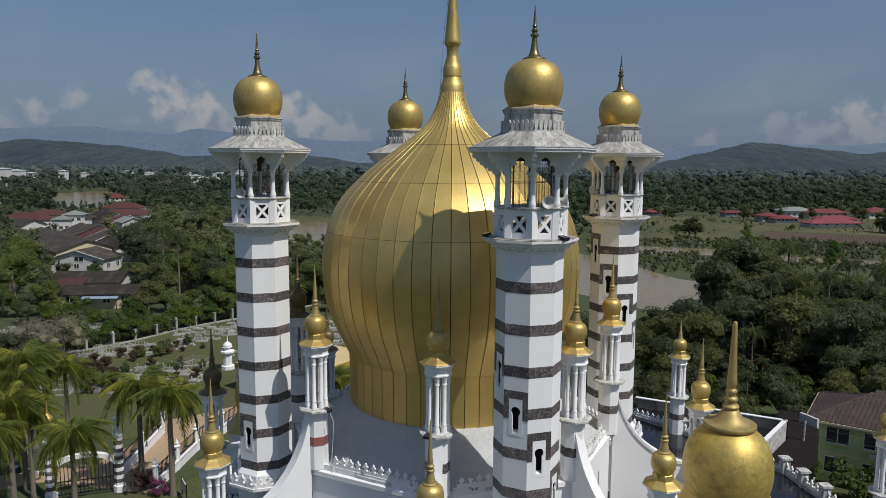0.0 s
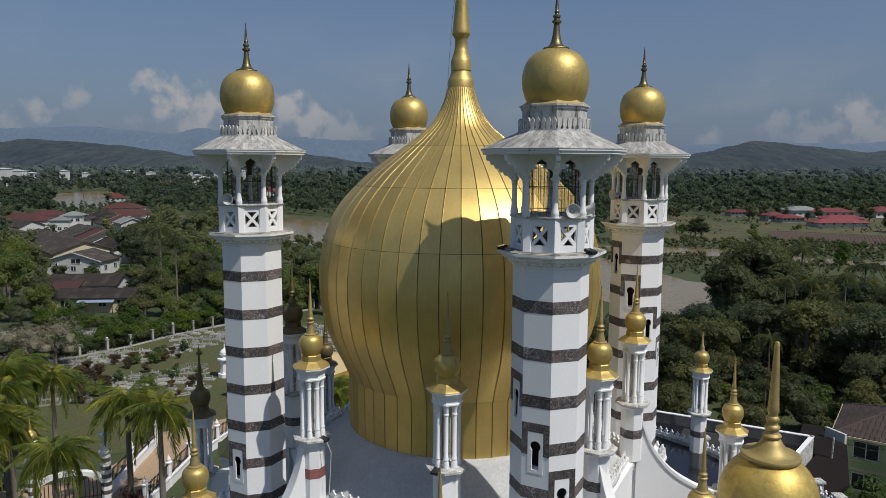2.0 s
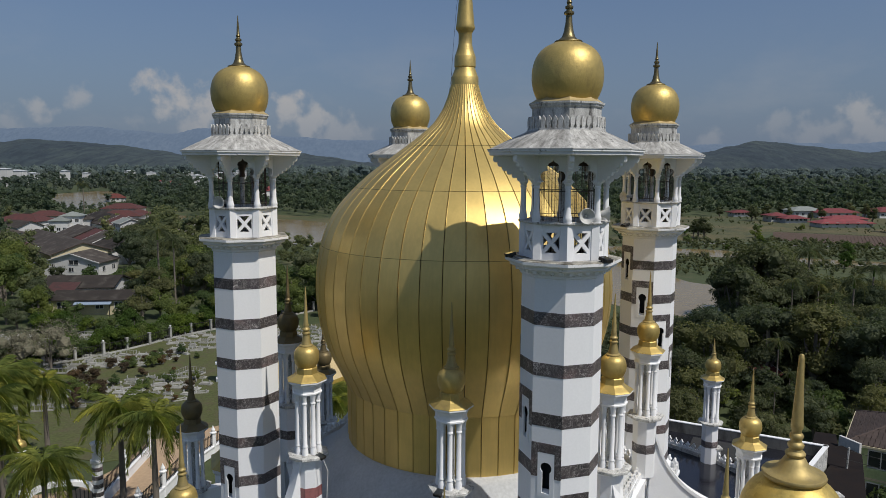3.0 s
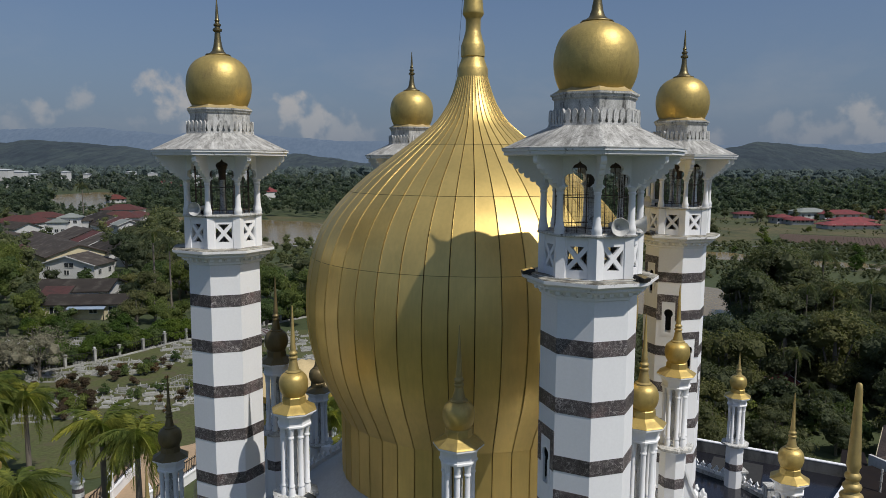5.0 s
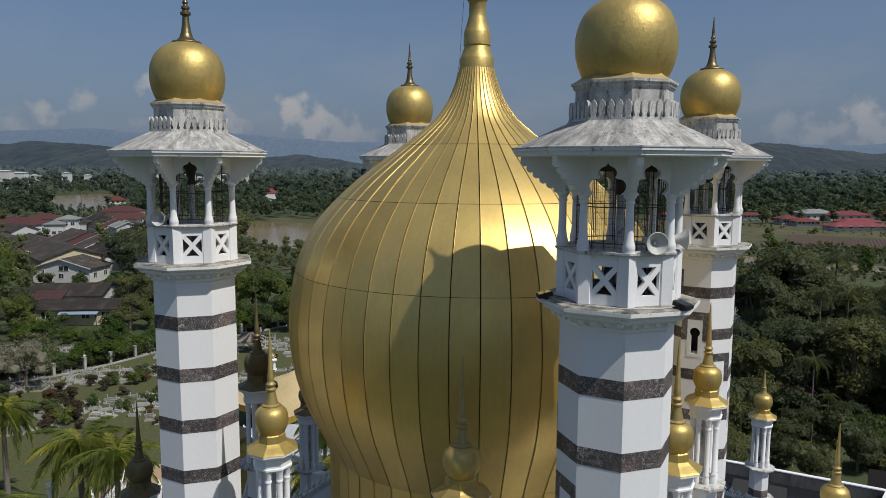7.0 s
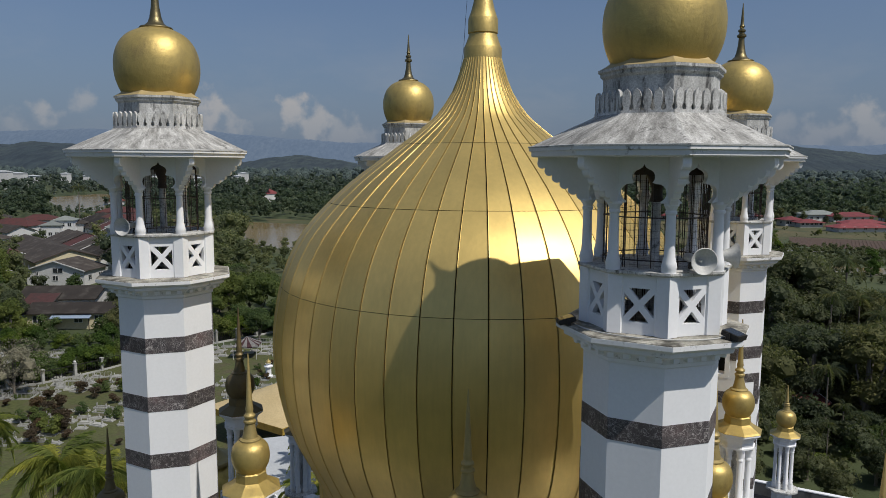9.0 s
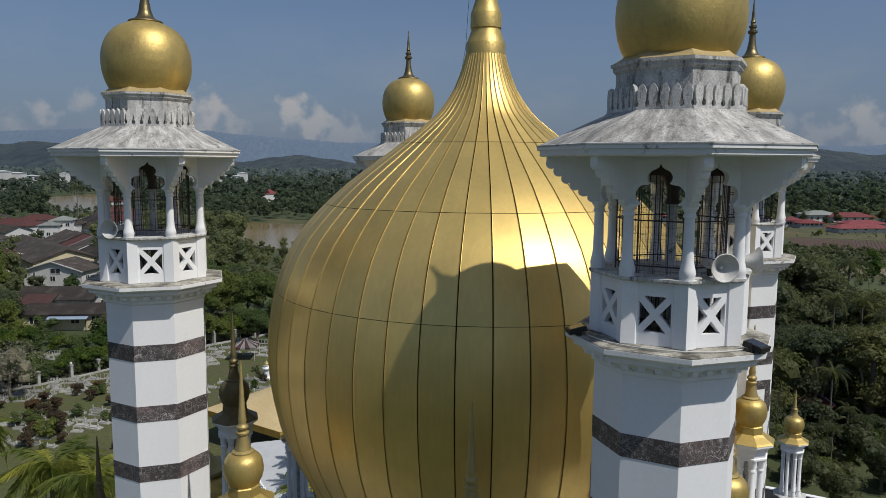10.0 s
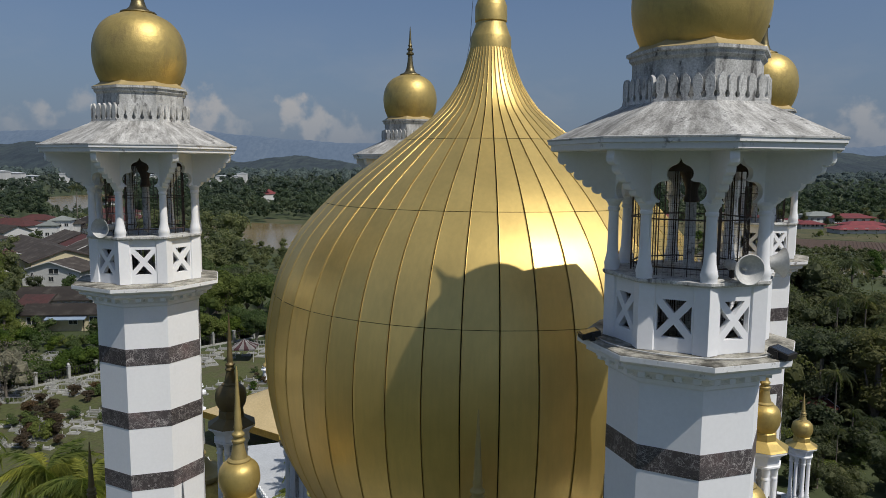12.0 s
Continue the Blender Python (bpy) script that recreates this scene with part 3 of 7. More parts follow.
# low upright band that carries the crests
for k in range(8):
    half = TB - 0.4 if k % 2 == 0 else 2.3
    bm = bmesh.new()
    box(bm, TA + 0.03, -half, 11.72, TA + 0.17, half, 12.01)
    b = part("parapet_band", bm, WHITE_STAINED, building)
    b.matrix_basis = turn_z(45 * k)
for k in range(4):
    for i in range(23):
        again("crest", crest, turn_z(90 * k) @ pose(OA + 0.3, (i - 11) * 0.385, 7.7, 0, 0, 90), building)
    for sgn in (1, -1):
        for i in range(10):
            again("crest", crest, turn_z(90 * k) @ pose(7.3 + i * 0.385, sgn * (OB + 0.35), 7.7), building)


# ---- main dome ----
DOME = smooth_curve([(4.97, 13.3), (4.98, 14.4), (4.99, 15.4), (5.0, 15.8), (5.025, 15.86), (5.08, 15.97), (5.29, 16.44), (5.66, 17.17), (5.95, 17.89), (6.12, 18.59), (6.22, 19.29), (6.26, 19.97), (6.23, 20.66),
                     (6.13, 21.33), (5.97, 22.01), (5.71, 22.68), (5.31, 23.35), (4.72, 24.02), (3.99, 24.7), (3.09, 25.38), (2.17, 26.06), (1.7, 26.44), (1.33, 26.78), (0.9, 27.42), (0.64, 28.12), (0.54, 28.5)], 2)
TIERS = [13.52, 21.8, 24.15, 25.85, 28.4]
GORES = 48
dome = tagged(empty("main_dome", pose(-0.03, 0.055, 0, 0, 0, 0.45)), "large bulbous gold-clad onion dome with narrow vertical panels", "dome")
bm = bmesh.new()
lathe(bm, [(r - 0.055, z) for r, z in DOME], 96)
part("backing", bm, DARK_SEAM, dome, smooth=30)


def dome_radius(z):
    for (r0, z0), (r1, z1) in zip(DOME, DOME[1:]):
        if z0 <= z <= z1:
            return r0 + (r1 - r0) * (z - z0) / (z1 - z0)
    return DOME[-1][0]


hg = math.pi / GORES
for low, high in zip(TIERS, TIERS[1:]):
    zs = [low + 0.006] + [z for _, z in DOME if low + 0.1 < z < high - 0.1] + [high - 0.006]
    bm = bmesh.new()
    rows = []
    for z in zs:
        r = dome_radius(min(z, 28.45)) 
        w = r * math.tan(hg)
        g = min(0.015, 0.16 * w)
        e = min(0.011, 0.2 * w)
        rows.append([bm.verts.new((r * math.cos(hg) + up, s * (w - d), z)) for s, d, up in
                     ((-1, g, -0.05), (-1, g, 0.01), (-1, g + e, 0.008), (-1, g + e + 0.004, 0), (1, g + e + 0.004, 0), (1, g + e, 0.008), (1, g, 0.01), (1, g, -0.05))])
    for a, b in zip(rows, rows[1:]):
        for i in range(7):
            bm.faces.new((a[i], a[i + 1], b[i + 1], b[i]))
    pan = part("panel", bm, GOLD_PANEL, dome, smooth=14)
    for k in range(1, GORES):
        again("panel", pan, turn_z(360 * k / GORES), dome)
bm = bmesh.new()
lathe(bm, [(0.56, 28.24), (0.58, 28.26), (0.57, 28.34), (0.565, 28.7), (0.54, 28.74), (0.46, 28.95), (0.415, 29.1), (0.445, 29.13), (0.44, 29.54), (0.42, 29.58), (0.34, 29.82), (0.29, 30.03), (0.28, 30.06),
           (0.275, 30.46), (0.3, 30.53), (0.385, 30.65), (0.395, 30.71), (0.37, 30.86), (0.3, 31.6), (0.2, 32.7), (0.13, 34.0), (0.05, 35.4)], 32)
part("spire", bm, GOLD_PAINT, dome, "tall stepped gold spire", smooth=35)


# ---- minarets ----
BAND0, STEP, BAND_H = 20.8, 1.548, 0.405


def arch_edge():
    """Half of a cusped arch opening: (half width, z) upwards."""
    pts = [(0.3, 24.63)]
    for a in range(-60, 61, 15):
        pts.append((0.2 + 0.19 * math.cos(radians(a)), 24.8 + 0.165 * math.sin(radians(a))))
    pts.append((0.2, 24.955))
    for a in range(-45, 76, 15):
        pts.append((0.05 + 0.145 * math.cos(radians(a)), 25.07 + 0.13 * math.sin(radians(a))))
    pts += [(0.035, 25.23), (0.015, 25.27), (0.0, 25.31)]
    return pts


def keyhole():
    pts = [(0.12, -0.16), (0.12, 0.5)]
    for a in range(-48, 91, 12):
        pts.append((0.18 * math.cos(radians(a)), 0.64 + 0.18 * math.sin(radians(a))))
    return pts


def make_minaret():
    root = empty("minaret", pose(-S, -S, 0))
    tagged(root, "white octagonal minaret with dark marble bands and a gold dome", "minaret", "minarets round the dome")
    bm = bmesh.new()
    c = 1.0 / APO
    lathe(bm, [(1.3 * c, 0), (1.3 * c, 10.9), (1.16 * c, 11.1), (1.15 * c, 11.12)], 8, OCT)
    part("shaft_base", bm, WHITE, root)
    # one face of the octagon at a time, cut where a stair window opens
    WIN_W, WIN_LOW, WIN_HIGH = 0.265, -0.7, 0.68
    side = 1.15 * math.tan(OCT)
    for f in range(8):
        bm = bmesh.new()
        cuts = sorted((15.78 + STEP * k + WIN_LOW, 15.78 + STEP * k + WIN_HIGH) for k in range(-2, 4) if (4 - k) % 8 == f)
        zs = [11.12] + [z for q in cuts for z in q] + [21.8]
        fs = []
        for i in range(len(zs) - 1):
            if i % 2:
                fs += [[(sg * WIN_W, zs[i]), (sg * side, zs[i]), (sg * side, zs[i + 1]), (sg * WIN_W, zs[i + 1])] for sg in (1, -1)]
            else:
                fs.append([(x, zs[i]) for x in (-side, -WIN_W, WIN_W, side)] + [(x, zs[i + 1]) for x in (side, WIN_W, -WIN_W, -side)])
        flat_solid(bm, fs, 0.0002, "x")
        bmesh.ops.translate(bm, verts=bm.verts[:], vec=(1.1499, 0, 0))
        part("shaft_face", bm, WHITE, root).matrix_basis = turn_z(45 * f)
    bm = bmesh.new()
    lathe(bm, [(1.13 * c, 21.78), (1.15 * c, 21.8), (1.2 * c, 21.84), (1.2 * c, 21.92), (1.24 * c, 21.93)], 8, OCT)
    part("shaft_cap", bm, WHITE, root)
    # crested ledge round the foot
    bm = bmesh.new()
    lathe(bm, [(1.28 * c, 10.2), (1.7 * c, 10.36), (1.72 * c, 10.38), (1.72 * c, 10.5), (1.28 * c, 10.54)], 8, OCT)
    part("foot_ledge", bm, WHITE_STAINED, root)
    foot = part("foot_crest", crest_mesh(0.85), WHITE_STAINED, root)
    for k in range(8):
        for i in range(3):
            m = turn_z(45 * k) @ pose(1.62, (i - 1) * 0.44, 10.5, 0, 0, 90)
            if k or i:
                again("foot_crest", foot, m, root)
            else:
                foot.matrix_basis = m
    # bands, slab by slab
    bm = bmesh.new()
    slab(bm, [(1.1, -1.1 * math.tan(OCT)), (1.156, -1.155 * math.tan(OCT)), (1.156, 1.155 * math.tan(OCT)), (1.1, 1.1 * math.tan(OCT))], -BAND_H, 0)
    band = part("marble_slab", bm, MARBLE, root)
    band.matrix_basis = pose(0, 0, BAND0)
    open_at = {(3 - k, (4 - k) % 8) for k in range(-2, 4)}   # left out behind the stair windows
    for j in range(8):
        for k in range(8):
            if (j or k) and (j, k) not in open_at:
                again("marble_slab", band, pose(0, 0, BAND0 - STEP * j, 0, 0, 45 * k), root)
    # stair windows climbing round the shaft
    bm = bmesh.new()
    for x0, x1, z0, z1 in ((-0.472, -0.267, -0.08, 0.7), (0.267, 0.472, -0.08, 0.7), (-0.472, 0.472, 0.7, 1.0)):
        box(bm, 1.12, x0, z0, 1.164, x1, z1)
    surround = part("window_surround", bm, MARBLE, root)
    bm = bmesh.new()
    kh = [(x, z - 0.42) for x, z in keyhole()]
    fs = []
    for sgn in (1, -1):
        edge = [(sgn * x, z) for x, z in kh]
        for (a, za), (c2, zb) in zip(edge, edge[1:]):
            fs.append([(a, za), (sgn * 0.265, za), (sgn * 0.265, zb), (c2, zb)])
        fs.append([(0, -0.7), (sgn * 0.265, -0.7), (sgn * 0.265, -0.58), (sgn * 0.12, -0.58), (0, -0.58)])
        fs.append([(0, kh[-1][1]), (sgn * 0.265, kh[-1][1]), (sgn * 0.265, 0.68), (0, 0.68)])
    flat_solid(bm, fs, 0.06)
    panel = part("window_panel", bm, WHITE, root)
    # niche behind the opening, coloured near-black for the shade inside, with a sloping white sill
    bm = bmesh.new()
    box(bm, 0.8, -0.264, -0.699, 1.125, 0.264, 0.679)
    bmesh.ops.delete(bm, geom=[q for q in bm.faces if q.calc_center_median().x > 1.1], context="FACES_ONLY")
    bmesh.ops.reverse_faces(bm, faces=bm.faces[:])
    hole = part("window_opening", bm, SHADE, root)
    bm = bmesh.new()
    plate(bm, [(0.95, -0.69), (1.124, -0.69), (1.124, -0.59), (0.95, -0.52)], 0.5)
    sill = part("window_sill", bm, WHITE, root)
    face = pose(1.132, 0, 0, 0, 0, 90)
    for i, k in enumerate(range(-2, 4)):
        m = pose(0, 0, 15.78 + STEP * k, 0, 0, 180 - 45 * k)
        for ob, extra in ((surround, None), (panel, face), (hole, None), (sill, None)):
            mm = m @ extra if extra else m
            if i == 0:
                ob.matrix_basis = mm
            else:
                again(ob.name.split(".")[0], ob, mm, root)
    # balcony
    bm = bmesh.new()
    lathe(bm, [(1.22 * c, 21.9), (1.27 * c, 22.0), (1.46 * c, 22.08), (1.5 * c, 22.1), (1.5 * c, 22.16), (1.58 * c, 22.2), (1.64 * c, 22.24), (1.64 * c, 22.32), (1.0 * c, 22.33)], 8, OCT)
    part("balcony_ledge", bm, WHITE_STAINED, root, "white projecting ledge")
    bm = bmesh.new()
    lathe(bm, [(1.632 * c, 22.31), (1.628 * c, 22.336), (1.59 * c, 22.35), (0.4 * c, 22.362)], 8, OCT)
    part("balcony_floor", bm, FLOOR_STAINED, root, "lichen-stained cement floor")
    bm = bmesh.new()
    box(bm, 1.2, -0.055, 21.96, 1.37, 0.055, 22.06)
    dent = part("dentil", bm, WHITE, root)
    for k in range(8):
        for i in range(4):
            if k or i:
                again("dentil", dent, turn_z(45 * k) @ pose(0, (i - 1.5) * 0.27, 0), root)
    dent.matrix_basis = pose(0, -1.5 * 0.27, 0)
    # balustrade panels with crossed bars
    bm = bmesh.new()
    w, z0, z1, ap = 0.48, 22.36, 23.4, 1.165
    hw, hh, ux, uz, zc = 0.255, 0.295, 0.075, 0.085, (z0 + z1) / 2 - 0.01
    fs = [[(0, zc + uz), (ux, zc), (0, zc - uz), (-ux, zc)]]
    for sx in (1, -1):
        fs.append([(sx * w, z0), (sx * w, z1), (sx * hw, zc + hh), (sx * hw, zc + hh - uz), (sx * hw, zc - hh + uz), (sx * hw, zc - hh)])
        for sz in (1, -1):
            fs.append([(0, zc + sz * uz), (sx * (hw - ux), zc + sz * hh), (sx * hw, zc + sz * hh), (sx * hw, zc + sz * (hh - uz)), (sx * ux, zc)])
    fs.append([(-w, z1), (-hw, zc + hh), (-hw + ux, zc + hh), (hw - ux, zc + hh), (hw, zc + hh), (w, z1)])
    fs.append([(-w, z0), (-hw, zc - hh), (-hw + ux, zc - hh), (hw - ux, zc - hh), (hw, zc - hh), (w, z0)])
    flat_solid(bm, fs, 0.1, "x")
    bmesh.ops.translate(bm, verts=bm.verts[:], vec=(ap - 0.05, 0, 0))
    bal = part("balustrade_panel", bm, WHITE, root)
    bm = bmesh.new()
    a1, a2 = 1.25, 1.03
    slab(bm, [(a2 * c, 0), (a1 - 0.13, -0.19), (a1 - 0.03, -0.185), (a1 * c, 0), (a1 - 0.03, 0.185), (a1 - 0.13, 0.19)], 22.36, 23.4)
    post = part("balustrade_post", bm, WHITE, root)
    bm = bmesh.new()
    lathe(bm, [(0.125, 23.46), (0.125, 23.54), (0.135, 23.57), (0.12, 23.64), (0.098, 23.74), (0.09, 23.86), (0.08, 24.44), (0.1, 24.46), (0.1, 24.5), (0.085, 24.52), (0.11, 24.58), (0.13, 24.6), (0.13, 24.65)], 12)
    col = part("column", bm, WHITE, root, smooth=35)
    bm = bmesh.new()
    pts = arch_edge()
    fs = []
    for sg in (1, -1):
        e = [(sg * x, z) for x, z in pts]
        for (xa, za), (xb, zb) in zip(e, e[1:]):
            if zb - za > 1e-4:
                fs.append([(xa, za), (sg * 0.47, za), (sg * 0.47, zb), (xb, zb)])
        fs.append([(0, 25.31), (sg * 0.47, 25.31), (sg * 0.47, 25.42), (0, 25.42)])
    flat_solid(bm, fs, 0.1)
    arch = part("cusped_arch", bm, WHITE, root)
    bm = bmesh.new()
    low = []
    foot, tip = Vector((1.27, 24.66)), Vector((2.16, 25.36))
    run = tip - foot
    out = Vector((run.y, -run.x)).normalized()
    lobes = 6
    for i in range(lobes):
        for a in (15, 45, 75, 105, 135, 165):
            u = (i + 0.5 - 0.5 * math.cos(radians(a))) / lobes
            q = foot + run * u + out * (0.095 * math.sin(radians(a)) + 0.05 * math.sin(math.pi * u))
            low.append((q.x, q.y))
    plate(bm, [(1.2, 24.62)] + low + [(2.17, 25.38), (2.17, 25.42), (1.2, 25.42)], 0.13)
    brk = part("bracket", bm, WHITE, root, "scalloped eave bracket")
    for k in range(8):
        for ob, m in ((bal, turn_z(45 * k)), (post, turn_z(45 * k + 22.5)), (col, turn_z(45 * k + 22.5) @ pose(1.24, 0, 0)),
                      (arch, turn_z(45 * k) @ pose(1.12, 0, 0, 0, 0, 90)), (brk, turn_z(45 * k + 22.5))):
            if k == 0:
                ob.matrix_basis = m
            else:
                again(ob.name.split(".")[0], ob, m, root)
    bm = bmesh.new()
    lathe(bm, [(1.06 * c, 23.4), (1.255 * c, 23.4), (1.285 * c, 23.43), (1.285 * c, 23.47), (1.06 * c, 23.48)], 8, OCT)
    part("balustrade_cap", bm, WHITE_WORN, root)
    # iron screen and stair core
    bm = bmesh.new()
    box(bm, 0.864, -0.007, 22.4, 0.878, 0.007, 25.4)
    bar = part("screen_bar", bm, BROWN_WOOD, root)
    bm = bmesh.new()
    box(bm, 0.86, -0.36, 0, 0.882, 0.36, 0.022)
    rail = part("screen_rail", bm, BROWN_WOOD, root)
    for k in range(8):
        for i in range(4):
            m = turn_z(45 * k) @ pose(0, (i - 1.5) * 0.225, 0)
            if k or i:
                again("screen_bar", bar, m, root)
            else:
                bar.matrix_basis = m
        for z in (23.6, 24.35):
            if k or z > 24:
                again("screen_rail", rail, turn_z(45 * k) @ pose(0, 0, z), root)
    rail.matrix_basis = pose(0, 0, 23.6)
    bm = bmesh.new()
    lathe(bm, [(0.125, 22.3), (0.125, 22.7), (0.095, 22.78), (0.085, 24.62)], 12)
    core = part("stair_post", bm, ROOF_WORN, root, "weathered grey central post", smooth=35)
    bm = bmesh.new()
    lathe(bm, [(0.12, 24.6), (0.13, 24.64), (0.105, 24.7), (0.1, 24.82), (0.13, 24.92), (0.2, 25.08), (0.2, 25.35)], 12)
    part("post_head", bm, BROWN_WOOD, core, "dark brown flared wooden head", smooth=35)
    bm = bmesh.new()
    lathe(bm, [(0.86 * c, 25.1), (0.9 * c, 25.1), (0.9 * c, 25.37), (0.86 * c, 25.375)], 8, OCT)
    part("soffit_drum", bm, BROWN_WOOD, root, "dark brown boarded soffit drum")
    # fine wire screen between the bars
    bm = bmesh.new()
    for i in range(9):
        y = -0.34 + 0.085 * i
        box(bm, 0.868, y - 0.0015, 22.4, 0.871, y + 0.0015, 25.0)
    for i in range(22):
        z = 22.45 + 0.12 * i
        box(bm, 0.873, -0.36, z - 0.0015, 0.876, 0.36, z + 0.0015)
    wire = part("wire_screen", bm, IRON, root, "fine rusty wire mesh")
    for k in range(1, 8):
        again("wire_screen", wire, turn_z(45 * k), root)
    bm = bmesh.new()
    lathe(bm, [(1.02 * c, 25.3), (1.03 * c, 25.32), (1.03 * c, 25.39), (1.0 * c, 25.395)], 8, OCT)
    part("ceiling_boards", bm, BROWN_WOOD, root, "brown boarded soffit")
    # eaves, roof, upper drum
    bm = bmesh.new()
    lathe(bm, [(1.1 * c, 25.4), (2.09 * c, 25.4), (2.12 * c, 25.42), (2.12 * c, 25.5), (2.165 * c, 25.51), (2.165 * c, 25.565), (1.1 * c, 25.6)], 8, OCT)
    part("eave", bm, WHITE_STAINED, root)
    bm = bmesh.new()
    lathe(bm, [(2.155 * c, 25.56), (2.155 * c, 25.585), (1.76 * c, 25.785), (1.4 * c, 25.965), (1.12 * c, 26.1), (1.08 * c, 26.14), (0.9 * c, 26.15)], 8, OCT)
    part("roof", bm, ROOF_STREAKED, root, "mould-streaked octagonal roof")
    bm = bmesh.new()
    lathe(bm, [(2.14 * c, 25.563), (2.18 * c, 25.567), (2.18 * c, 25.592), (2.14 * c, 25.6)], 8, OCT)
    part("drip_edge", bm, ROOF_WORN, root, "mould-blackened roof lip")
    bm = bmesh.new()
    lathe(bm, [(0.95 * c, 26.1), (0.95 * c, 26.78), (1.0 * c, 26.83), (1.0 * c, 26.88), (1.04 * c, 26.9), (1.04 * c, 26.95), (0.8 * c, 26.96)], 8, OCT)
    part("upper_drum", bm, WHITE_WORN, root)
    bm = bmesh.new()
    o = [(0.088, 0), (0.088, 0.06), (0.06, 0.07), (0.045, 0.1), (0.05, 0.13), (0.068, 0.17), (0.068, 0.32), (0.048, 0.38), (0.018, 0.41)]
    plate(bm, o + [(0, 0.43)] + [(-x, z) for x, z in o[::-1]], 0.06)
    pick = part("picket", bm, WHITE_WORN, root)
    first_one = True
    for k in range(8):
        for i in range(5):
            m = turn_z(45 * k) @ pose(1.05, (i - 2) * 0.176, 26.12, 0, 0, 90)
            if first_one:
                pick.matrix_basis, first_one = m, False
            else:
                again("picket", pick, m, root)
    bm = bmesh.new()
    lathe(bm, [(1.01 * c, 26.94), (1.01 * c, 26.96), (0.94 * c, 27.0), (0.87 * c, 27.05), (0.8 * c, 27.12), (0.68 * c, 27.15), (0.5 * c, 27.16)], 8, OCT)
    part("dome_skirt", bm, GOLD_TAN, root)
    bm = bmesh.new()
    lathe(bm, smooth_curve([(0.77, 26.9), (0.91, 27.1), (1.025, 27.4), (1.065, 27.73), (1.03, 28.06), (0.905, 28.36), (0.69, 28.58), (0.38, 28.73)], 4), 40)
    part("dome", bm, GOLD_PAINT, root, smooth=40)
    bm = bmesh.new()
    lathe(bm, [(0.39, 28.7), (0.42, 28.74), (0.4, 28.77), (0.3, 28.79), (0.2, 28.88), (0.15, 29.02), (0.105, 29.28), (0.09, 29.5), (0.15, 29.54), (0.15, 29.6), (0.09, 29.63), (0.085, 29.68),
               (0.12, 29.71), (0.12, 29.76), (0.07, 29.79), (0.06, 29.83), (0.085, 29.88), (0.06, 29.93), (0.05, 30.1), (0.012, 30.62)], 16)
    part("spire", bm, GOLD_DULL, root, "ringed dull gold spire", smooth=38)
    return root


minaret = make_minaret()
for k in (1, 2, 3):
    copy_thing(minaret, turn_z(90 * k) @ pose(-S, -S, 0))


